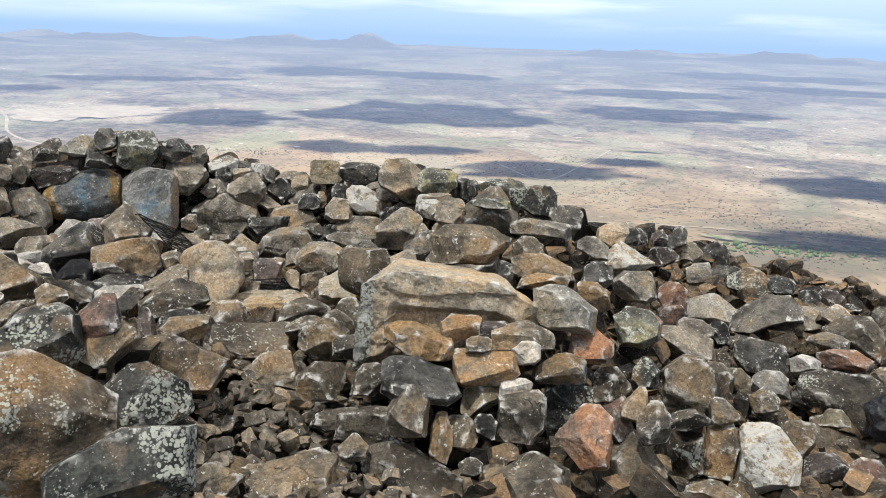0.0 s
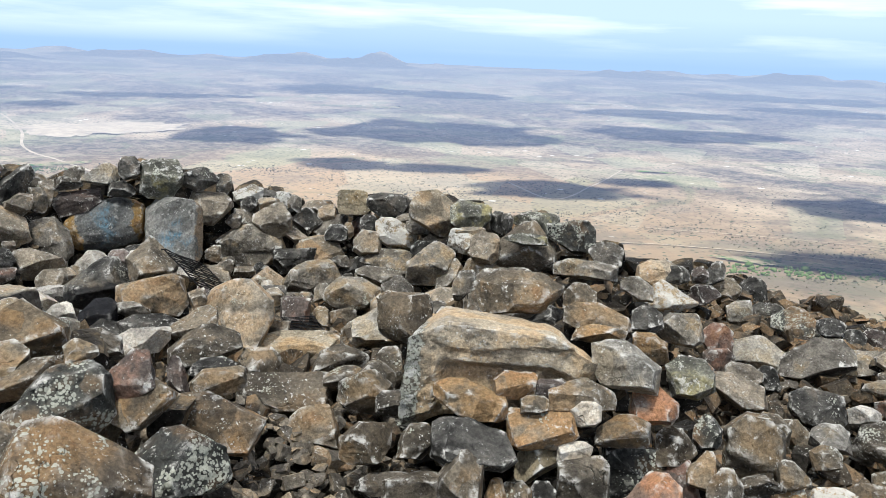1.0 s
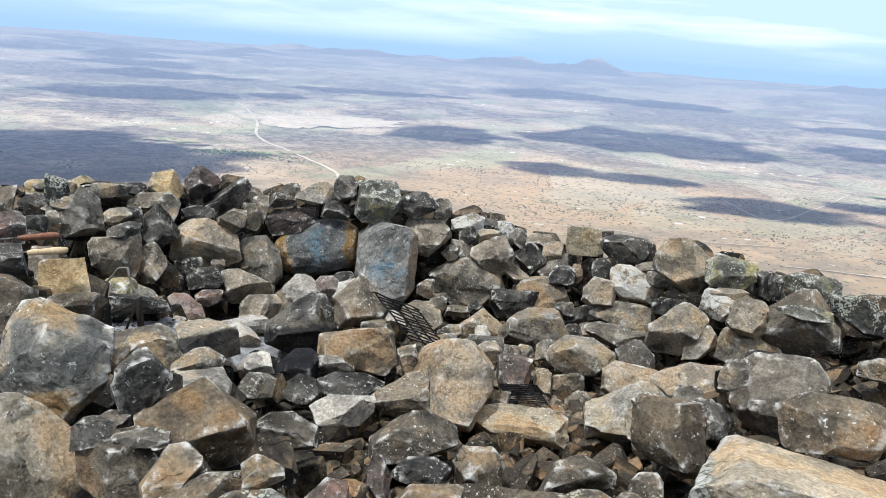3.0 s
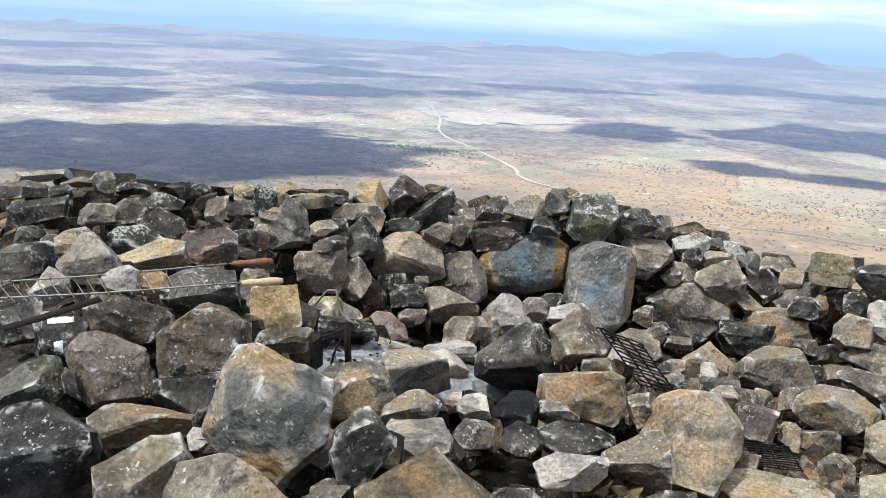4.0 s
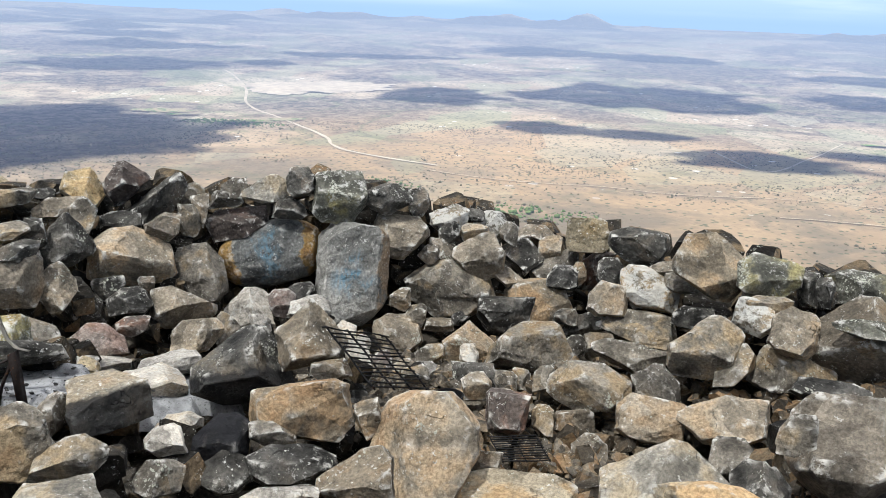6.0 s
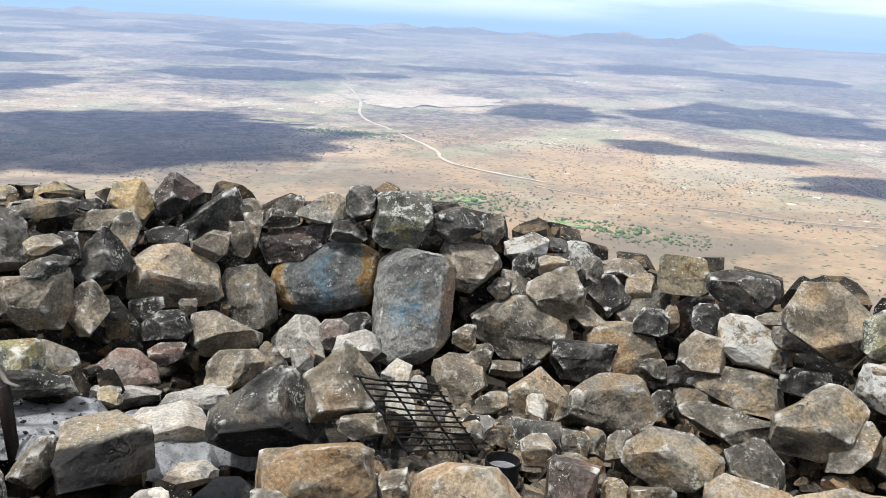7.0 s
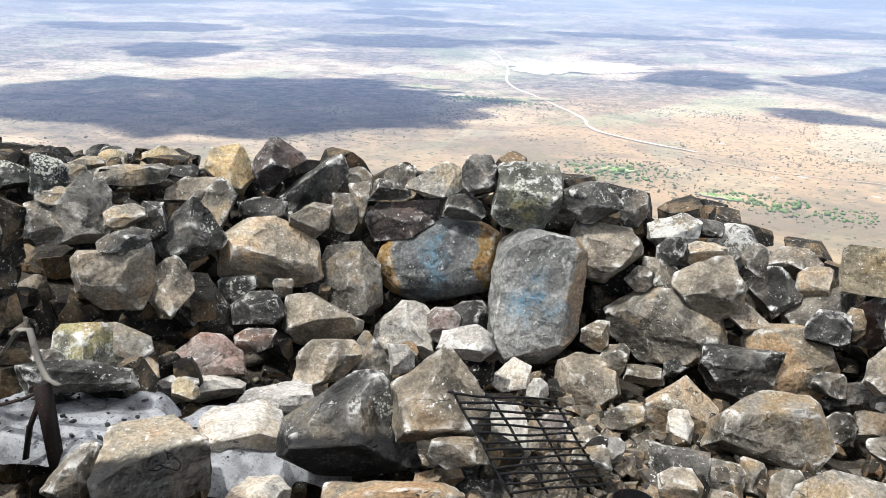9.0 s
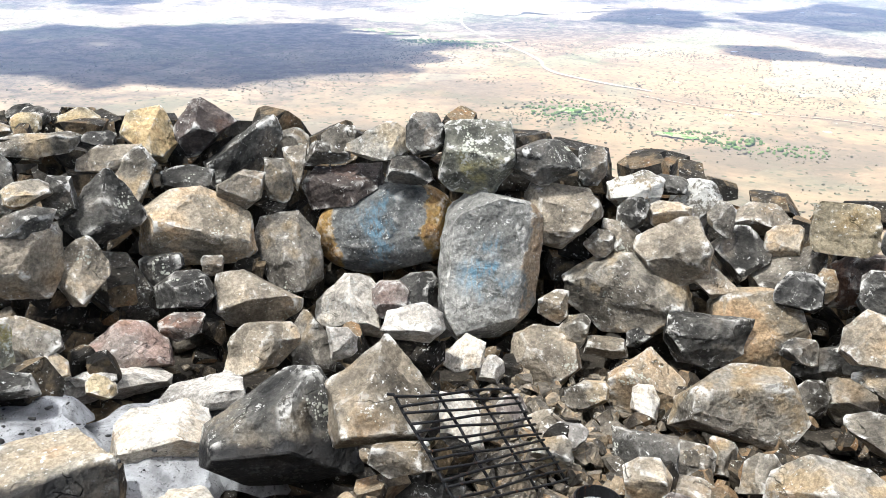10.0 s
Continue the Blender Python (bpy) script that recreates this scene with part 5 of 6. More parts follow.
# Emission strength of the haze painted into the plain, tracks and bushes.
HAZE_GLOW = 0.51
PLAIN = plain_material()


def fbm2(x, y, seed, scale, octaves=4):
    p = np.stack((x, y, np.zeros_like(x)), axis=1)
    total, amp = np.zeros(len(x)), 1.0
    for o in range(octaves):
        total += amp * field(p, seed + o, scale * 2 ** o)
        amp *= 0.5
    return total


def land_height(x, y):
    """The plain with its far ranges of low hills."""
    r = np.hypot(x, y)
    z = plain_height(r)
    az = np.degrees(np.arctan2(-x, y))
    z += 1.2 * fbm2(x, y, 3, 0.008)
    ridge = np.maximum(0, fbm2(x, y, 11, 0.0017, 5) - 0.15)
    z += 11 * ridge * np.clip((r - 2300) / 1200, 0, 1)
    # single hills: azimuth to the left, distance, half width, height
    for a, d, wd, hh in ((14.2, 4300, 110, 34), (12.6, 4350, 90, 28), (10.8, 4350, 130, 38), (8.6, 4250, 150, 48), (6.9, 4300, 100, 34), (5.6, 4300, 80, 24), (21.2, 4350, 130, 34), (23.4, 4300, 110, 28), (26, 4500, 140, 28), (23.5, 3000, 90, 18), (-4.2, 3650, 110, 22), (2.5, 4400, 90, 20), (17.5, 4300, 100, 24),
                         (-8.6, 4200, 110, 30), (-10.6, 4250, 90, 26), (-13, 4300, 120, 30), (-16.5, 4350, 130, 32), (-18.2, 4300, 90, 24), (-20.5, 4250, 120, 32), (-24, 4300, 120, 30), (33, 4200, 130, 30), (36.5, 3300, 120, 22), (39, 4000, 120, 28), (42, 3700, 120, 26), (45, 4300, 120, 32), (48, 3900, 120, 28), (52, 4200, 130, 32), (56, 3900, 130, 28), (35, 2700, 90, 15), (44, 3100, 100, 17), (29, 3800, 110, 24)):
        cx, cy = -math.sin(radians(a)) * d, math.cos(radians(a)) * d
        u = np.hypot(x - cx, y - cy) / wd
        z += 0.8 * hh * np.exp(-u * u) * (1 + 0.55 * fbm2(x, y, 29, 0.008, 3))
    return z


def build_plain():
    radii = np.concatenate((np.geomspace(150, 1200, 90), np.geomspace(1212, 4880, 210)))
    angles = np.concatenate((np.arange(-48, 78, 0.3), np.arange(78, 312, 4.0)))
    a, r = np.meshgrid(np.radians(angles), radii)
    x, y = (-np.sin(a) * r).ravel(), (np.cos(a) * r).ravel()
    v = np.stack((x, y, land_height(x, y)), axis=1)
    n, k = len(radii), len(angles)
    i, j = np.meshgrid(np.arange(n - 1), np.arange(k), indexing="ij")
    i, j = i.ravel(), j.ravel()
    j2 = (j + 1) % k
    f = np.stack((i * k + j, i * k + j2, (i + 1) * k + j2, (i + 1) * k + j), axis=1)
    ob = new("backdrop", raw_mesh("backdrop", v, f[:, ::-1], PLAIN))
    tagged(ob, "wide dry scrub plain with hazy hills far below the summit", "plain", kind="structure")


build_plain()


def plain_material_flat(name, color, gaps=0.5):
    m = Nodes(name)
    co = m.add("ShaderNodeTexCoord").outputs["Object"]
    n = m.noise(co, 0.06, 5, 0.65)
    g = m.noise(co, 0.018, 6, 0.7, 0.6)
    col = m.mix(m.step(n, 0.3, 0.7), tuple(c * 0.75 for c in color), color)
    col = m.mix(m.math("MULTIPLY", m.step(g, 0.52, 0.64), 0.5), col, tuple(c * 0.62 for c in color))
    if gaps > 0.5:
        col = m.mix(m.math("MULTIPLY", m.step(m.noise(co, 0.09, 5, 0.7), 0.42, 0.52), gaps), col, (0.34, 0.275, 0.185))
    painted_haze(m, co, m.surface(col, 0.95, None, 0.0, 0.1))
    return m.mat


TRACK = plain_material_flat("pale_dirt", (0.54, 0.465, 0.355))


FAINT_TRACK = plain_material_flat("faint_dirt", (0.45, 0.365, 0.26))


def dirt_track(points, width, material=TRACK):
    """A pale dirt track on the plain, bending through a few points."""
    pts = [Vector((x, y, 0)) for x, y in points]
    fine = []
    for k in range(len(pts) - 1):
        p0, p1, p2, p3 = pts[max(k - 1, 0)], pts[k], pts[k + 1], pts[min(k + 2, len(pts) - 1)]
        for s in range(14):
            t = s / 14
            fine.append(0.5 * (2 * p1 + (p2 - p0) * t + (2 * p0 - 5 * p1 + 4 * p2 - p3) * t * t + (3 * p1 - p0 - 3 * p2 + p3) * t ** 3))
    fine.append(pts[-1])
    xy = np.array([p[:2] for p in fine])
    tan = np.gradient(xy, axis=0)
    side = np.stack((-tan[:, 1], tan[:, 0]), axis=1) / np.linalg.norm(tan, axis=1)[:, None]
    wob = 1 + 0.35 * field(np.c_[xy, np.zeros(len(xy))], 4, 0.03)
    left, right = xy + side * (width / 2 * wob)[:, None], xy - side * (width / 2 * wob)[:, None]
    v = np.concatenate([np.c_[q, land_height(q[:, 0], q[:, 1]) + 0.9] for q in (left, right)])
    n = len(xy)
    f = np.array([(i, i + 1, n + i + 1, n + i) for i in range(n - 1)])
    ob = new("road", raw_mesh("road", v, f[:, ::-1], material))
    tagged(ob, "pale winding dirt track across the scrub plain", "dirt road", kind="structure")


dirt_track([(-1010, 1760), (-924, 1656), (-800, 1471), (-690, 1275), (-548, 1123), (-439, 1011), (-405, 955), (-360, 914), (-250, 880)], 5)
dirt_track([(45, 1141), (94, 1011), (159, 1143), (225, 1322)], 3.0)
dirt_track([(-250, 850), (-185, 833), (-120, 832), (-61, 840), (5, 838), (122, 857), (217, 846), (403, 812), (600, 760)], 2.2, FAINT_TRACK)
dirt_track([(90, 770), (220, 770), (420, 720)], 2.4, FAINT_TRACK)


def clearing(cx, cy, a, b, turn, seed, material=TRACK, name="clearing", label="bare pale quarried ground on the plain"):
    """A patch of other ground on the plain with a ragged outline."""
    k = 96
    rings = 6
    v = [(cx, cy)]
    for q in range(1, rings + 1):
        for i in range(k):
            t = 2 * math.pi * i / k
            rr = q / rings * (1 + 0.28 * noise.noise((3 * math.cos(t) + seed, 3 * math.sin(t), 0)) + 0.16 * noise.noise((9 * math.cos(t), 9 * math.sin(t), seed)))
            ex, ey = a * rr * math.cos(t), b * rr * math.sin(t)
            v.append((cx + ex * math.cos(turn) - ey * math.sin(turn), cy + ex * math.sin(turn) + ey * math.cos(turn)))
    v = np.array(v)
    tri = np.array([(0, 1 + i, 1 + (i + 1) % k) for i in range(k)])
    quads = [(1 + q * k + i, 1 + (q + 1) * k + i, 1 + (q + 1) * k + (i + 1) % k, 1 + q * k + (i + 1) % k) for q in range(rings - 1) for i in range(k)]
    tris = np.concatenate((tri, np.array([(c[0], c[1], c[2]) for c in quads]), np.array([(c[0], c[2], c[3]) for c in quads])))
    z = land_height(v[:, 0], v[:, 1]) + 1.1 + 3.0 * np.maximum(0, fbm2(v[:, 0], v[:, 1], seed, 0.02, 3))
    ob = new(name, raw_mesh(name, np.c_[v, z], tris, material))
    tagged(ob, label, "field", kind="structure")


clearing(-700, 1600, 150, 95, 0.75, 2)
clearing(-735, 1490, 60, 60, 0.3, 5)
GREEN = plain_material_flat("irrigated_green", (0.12, 0.25, 0.06), 0.75)
OLIVE = plain_material_flat("olive_thicket", (0.15, 0.20, 0.09), 0.85)
for gx, gy, a, b, turn, seed, material in (
        (-757, 1135, 46, 20, 0.5, 11, OLIVE), (-600, 1066, 52, 11, 0.55, 12, GREEN), (-703, 1105, 30, 10, 0.6, 13, GREEN), (-279, 735, 17, 11, 0.2, 14, GREEN), (-174, 694, 18, 8, 0.1, 15, GREEN), (-560, 1120, 40, 12, 0.5, 16, OLIVE),
        (291, 714, 80, 16, -0.2, 17, OLIVE), (278, 1323, 32, 12, 0.0, 18, GREEN), (520, 2380, 110, 28, 0.0, 19, OLIVE), (-1416, 1822, 90, 24, 0.6, 20, OLIVE), (-330, 2300, 120, 26, 0.1, 21, OLIVE), (250, 2650, 150, 30, 0.0, 22, OLIVE)):
    clearing(gx, gy, a, b, turn, seed, material, "green_field", "patch of green trees and fields on the plain")


# ---- clouds, out of sight overhead, whose shadows drift on the plain ----
def cloud_material(name, clear, bright=0.96):
    m = Nodes(name)
    co = m.add("ShaderNodeTexCoord").outputs["Object"]
    n = m.noise(co, 0.02, 5, 0.6)
    tr = m.add("ShaderNodeBsdfTranslucent", Color=(bright, bright, bright * 1.03, 1))
    df = m.add("ShaderNodeBsdfDiffuse", Color=(0.9, 0.9, 0.92, 1))
    mx = m.add("ShaderNodeMixShader", Fac=m.step(n, 0.3, 0.7, 0.1, 0.25))
    m.link(tr.outputs[0], mx.inputs[1])
    m.link(df.outputs[0], mx.inputs[2])
    gaps = m.step(m.noise(co, 0.017, 8, 0.72, 0.8), 0.52, 0.60, 0.0, 0.7) if not clear else clear
    if gaps:
        veil = m.add("ShaderNodeMixShader", Fac=gaps)
        m.link(mx.outputs[0], veil.inputs[1])
        m.link(m.add("ShaderNodeBsdfTransparent").outputs[0], veil.inputs[2])
        mx = veil
    m.link(mx.outputs[0], m.out.inputs["Surface"])
    return m.mat


CLOUD = cloud_material("dense_cloud", 0.0)
VEIL = cloud_material("veil_cloud", 0.62, 0.92)
CLOUD_Z = 620.0


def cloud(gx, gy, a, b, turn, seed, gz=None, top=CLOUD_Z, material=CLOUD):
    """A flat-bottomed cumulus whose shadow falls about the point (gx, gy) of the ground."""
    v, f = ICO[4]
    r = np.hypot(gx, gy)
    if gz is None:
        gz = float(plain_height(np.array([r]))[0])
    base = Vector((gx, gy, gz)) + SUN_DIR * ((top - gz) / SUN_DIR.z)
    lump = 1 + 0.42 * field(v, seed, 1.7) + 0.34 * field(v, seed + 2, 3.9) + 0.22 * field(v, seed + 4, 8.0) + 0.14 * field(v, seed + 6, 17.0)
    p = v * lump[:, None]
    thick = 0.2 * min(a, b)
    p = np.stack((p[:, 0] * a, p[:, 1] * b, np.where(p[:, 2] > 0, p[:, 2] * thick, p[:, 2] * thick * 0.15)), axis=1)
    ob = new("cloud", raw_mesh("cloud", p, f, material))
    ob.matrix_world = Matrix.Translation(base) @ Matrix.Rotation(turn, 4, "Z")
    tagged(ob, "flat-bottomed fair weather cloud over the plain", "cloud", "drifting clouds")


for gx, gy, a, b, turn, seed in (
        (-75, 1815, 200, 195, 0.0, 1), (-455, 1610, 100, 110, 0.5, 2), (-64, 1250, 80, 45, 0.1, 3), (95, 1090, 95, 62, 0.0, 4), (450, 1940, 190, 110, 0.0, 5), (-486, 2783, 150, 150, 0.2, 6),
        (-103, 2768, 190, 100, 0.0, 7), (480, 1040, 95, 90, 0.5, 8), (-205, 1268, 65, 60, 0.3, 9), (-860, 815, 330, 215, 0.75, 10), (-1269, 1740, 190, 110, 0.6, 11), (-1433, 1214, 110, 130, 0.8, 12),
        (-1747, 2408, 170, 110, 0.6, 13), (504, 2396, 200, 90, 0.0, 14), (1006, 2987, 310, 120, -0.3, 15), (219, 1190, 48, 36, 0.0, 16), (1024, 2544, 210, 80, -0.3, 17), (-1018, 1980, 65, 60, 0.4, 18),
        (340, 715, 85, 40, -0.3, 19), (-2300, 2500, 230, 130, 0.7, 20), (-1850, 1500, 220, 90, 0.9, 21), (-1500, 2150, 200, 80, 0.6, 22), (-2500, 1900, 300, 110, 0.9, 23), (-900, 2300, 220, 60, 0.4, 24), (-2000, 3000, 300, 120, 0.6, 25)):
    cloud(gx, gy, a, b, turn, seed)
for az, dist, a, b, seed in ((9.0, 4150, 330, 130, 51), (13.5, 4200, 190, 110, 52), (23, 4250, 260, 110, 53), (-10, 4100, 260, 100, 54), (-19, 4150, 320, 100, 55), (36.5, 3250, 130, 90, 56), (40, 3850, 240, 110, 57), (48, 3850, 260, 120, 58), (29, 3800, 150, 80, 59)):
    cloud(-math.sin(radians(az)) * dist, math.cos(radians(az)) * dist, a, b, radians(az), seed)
# Unseen thin cloud, added low over the summit to soften the sun on its stones.
cloud(0, 0, 210, 200, 0.3, 40, 0.0, 120.0, VEIL)


# ---- bushes dotted over the nearer plain ----
def bush_material(name, a, b):
    m = Nodes(name)
    co = m.add("ShaderNodeTexCoord").outputs["Object"]
    rand = m.nt.nodes.new("ShaderNodeNewGeometry").outputs["Random Per Island"]
    col = m.mix(rand, a, b)
    col = m.mix(m.math("MULTIPLY", m.step(m.noise(co, 1.2, 4, 0.7), 0.5, 0.6), 0.6), col, (0.16, 0.14, 0.09))
    painted_haze(m, co, m.surface(col, 0.9, None, 0.0, 0.1))
    return m.mat


def bushes(count):
    rng = np.random.default_rng(5)
    r = np.sqrt(rng.uniform(430 ** 2, 1250 ** 2, count * 3))
    a = np.radians(rng.uniform(-36, 62, count * 3))
    x, y = -np.sin(a) * r, np.cos(a) * r
    near = np.clip((1250 - r) / 500, 0, 1)
    dense = fbm2(x, y, 41, 0.006, 3) + 0.5 * fbm2(x, y, 47, 0.03, 2)
    grove = np.exp(-((x + 276) ** 2 + (y - 733) ** 2) / 45 ** 2) + np.exp(-((x + 620) ** 2 / 90 ** 2 + (y - 1065) ** 2 / 30 ** 2)) + np.exp(-((x + 120) ** 2 / 60 ** 2 + (y - 700) ** 2 / 25 ** 2)) + np.exp(-((x - 250) ** 2 / 90 ** 2 + (y - 690) ** 2 / 22 ** 2))
    keep = (dense + 3.5 * grove + rng.normal(0, 0.35, len(x)) > 0.30)
    x, y, grove = x[keep][:count], y[keep][:count], grove[keep][:count]
    z = land_height(x, y)
    dirs, faces = ICO[1]
    for green in (False, True):
        vs, fs, at = [], [], 0
        for k in np.nonzero((grove > 0.3) == green)[0]:
            s = (0.3 + 0.95 * rng.random() ** 2.0) * (1 + 1.5 * min(1, grove[k])) * (1.6 if rng.random() < 0.05 else 1.0)
            v = dirs * rng.uniform(0.55, 1.25, len(dirs))[:, None] * np.array((s, s * rng.uniform(0.7, 1.3), s * 0.75))
            vs.append(v + np.array((x[k], y[k], z[k] + 0.45 * s)))
            fs.append(faces + at)
            at += len(v)
        mat = bush_material("green_bush", (0.07, 0.12, 0.03), (0.15, 0.22, 0.07)) if green else bush_material("dusty_bush", (0.095, 0.09, 0.058), (0.23, 0.20, 0.125))
        ob = new("scrub_bushes", raw_mesh("scrub_bushes", np.concatenate(vs), np.concatenate(fs), mat, False))
        tagged(ob, "green grove of low trees on the plain" if green else "dusty bushes dotted over the dry plain", "bushes", kind="stuff")


bushes(17000)


# ---- the summit ground under the stones, and its rubble ----
SPOT = np.array(STONES)


def ground_height(x, y):
    """The ground settles a little under the stones that lie on it, and falls away past the brow."""
    x, y = np.asarray(x, dtype=float), np.asarray(y, dtype=float)
    prior = 0.28 - 0.75 * np.maximum(0, y - 6.3) - 0.45 * np.maximum(0, x - 2.3) + 0.05 * np.maximum(0, -1.0 - x) - 0.25 * np.maximum(0, -5.6 - x) - 0.10 * np.maximum(0, 1.0 - y)
    wsum = np.full(x.shape, 0.05)
    total = wsum * prior
    for sx, sy, sz, w, d, h in SPOT:
        foot = sz - 0.5 * h
        k = np.exp(-((x - sx) ** 2 + (y - sy) ** 2) / (2 * 0.24 ** 2) - 7.0 * (foot - 0.4))
        wsum = wsum + k
        total = total + k * (foot - 0.11)
    return total / wsum


def soil_material():
    m = Nodes("stony_soil")
    co = m.add("ShaderNodeTexCoord").outputs["Object"]
    n = m.noise(co, 9.0, 6, 0.65)
    g = m.noise(co, 70.0, 6, 0.7)
    # Soil colour taken down too, so that gaps between stones read as shade.
    col = m.mix(m.step(n, 0.35, 0.65), (0.03, 0.026, 0.022), (0.10, 0.086, 0.068))
    col = m.mix(m.math("MULTIPLY", m.step(g, 0.55, 0.68), 0.6), col, (0.30, 0.26, 0.2))
    m.surface(col, 0.95, m.bump(m.math("ADD", g, n), 0.9, 0.03), 0.0, 0.15)
    return m.mat


def build_ground():
    near = np.arange(-7.0, 5.0, 0.07)
    depth = np.arange(-3.0, 9.0, 0.07)
    xs = np.concatenate((-np.geomspace(160, 7.2, 26), near, np.geomspace(5.2, 160, 26)))
    ys = np.concatenate((-np.geomspace(160, 3.2, 26), depth, np.geomspace(9.2, 160, 30)))
    x, y = np.meshgrid(xs, ys)
    x, y = x.ravel(), y.ravel()
    z = ground_height(x, y) + 0.02 * fbm2(x, y, 5, 3.0, 3)
    far = np.maximum(0, np.hypot(x, y - 3) - 9)
    z = np.maximum(z - far * 0.25, -164)
    v = np.stack((x, y, z), axis=1)
    n, k = len(ys), len(xs)
    i, j = np.meshgrid(np.arange(n - 1), np.arange(k - 1), indexing="ij")
    i, j = i.ravel(), j.ravel()
    f = np.stack((i * k + j, i * k + j + 1, (i + 1) * k + j + 1, (i + 1) * k + j), axis=1)
    ob = new("ground", raw_mesh("ground", v, f, soil_material()))
    tagged(ob, "stony brown soil of the summit under the stones", "ground", kind="structure")


build_ground()


def rubble(count, low, high, seed, sub, name, lift, x0=-6.5, x1=3.6, y0=1.0, y1=7.6, dz=0.0, tone=""):
    """Loose small stones over the summit, too many to count."""
    rng = np.random.default_rng(seed)
    shapes = [stone_shape(("block", "slab", "point", "round")[k % 4], 1.0, rng.uniform(0.6, 1.0), rng.uniform(0.4, 0.8), 900 + k, sub) for k in range(12)]
    x, y = rng.uniform(x0, x1, count), rng.uniform(y0, y1, count)
    keep = np.hypot(x - 0.05, y - 0.3) > 0.5
    x, y = x[keep], y[keep]
    z = ground_height(x, y)
    s = low + (high - low) * rng.random(len(x)) ** 2.0
    vs, fs, at = [], [], 0
    for k in range(len(x)):
        v, f = shapes[k % 12]
        m = Euler(rng.uniform(-0.6, 0.6, 3) + np.array((0, 0, rng.uniform(0, 6.28)))).to_matrix()
        vs.append(v @ np.array(m).T * s[k] + np.array((x[k], y[k], z[k] + s[k] * lift + dz)))
        fs.append(f + at)
        at += len(v)
    ob = new(name, raw_mesh(name, np.concatenate(vs), np.concatenate(fs), MATS[tone or ("gravel" if name == "pebbles" else "rubble")], sub > 1))
    tagged(ob, "loose broken rubble and pebbles between the larger stones", "rubble", kind="stuff")


rubble(9000, 0.03, 0.12, 21, 1, "pebbles", 0.3, -8.0, 5.0, -3.0, 8.5)
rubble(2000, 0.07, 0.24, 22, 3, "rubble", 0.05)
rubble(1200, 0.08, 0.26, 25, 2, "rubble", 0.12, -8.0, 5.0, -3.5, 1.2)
rubble(620, 0.10, 0.30, 23, 3, "rubble", 0.16, 0.5, 3.4, 2.6, 7.2, 0.0, "brown")
rubble(1500, 0.04, 0.15, 31, 2, "rubble", 0.35, 0.2, 3.0, 2.0, 6.4, 0.09, "brown")
rubble(700, 0.04, 0.13, 32, 2, "rubble", 0.35, -1.2, 0.3, 3.0, 5.4, 0.08, "brown")
rubble(260, 0.12, 0.26, 24, 3, "rubble", 0.05, -6.0, -2.9, 3.6, 7.0)

rubble(900, 0.02, 0.075, 26, 2, "pebbles", 0.45, -0.85, 0.0, 2.1, 3.1, 0.10)
rubble(500, 0.02, 0.07, 27, 2, "pebbles", 0.45, -1.0, -0.3, 4.2, 5.0, 0.08)
rubble(500, 0.02, 0.08, 28, 2, "pebbles", 0.5, 1.0, 2.4, 2.6, 4.6, 0.08)
rubble(500, 0.02, 0.06, 29, 2, "pebbles", 0.5, -1.7, -1.1, 4.6, 5.3, 0.08)
rubble(420, 0.025, 0.10, 33, 2, "pebbles", 0.4, -1.5, -0.95, 4.1, 4.95, 0.13)


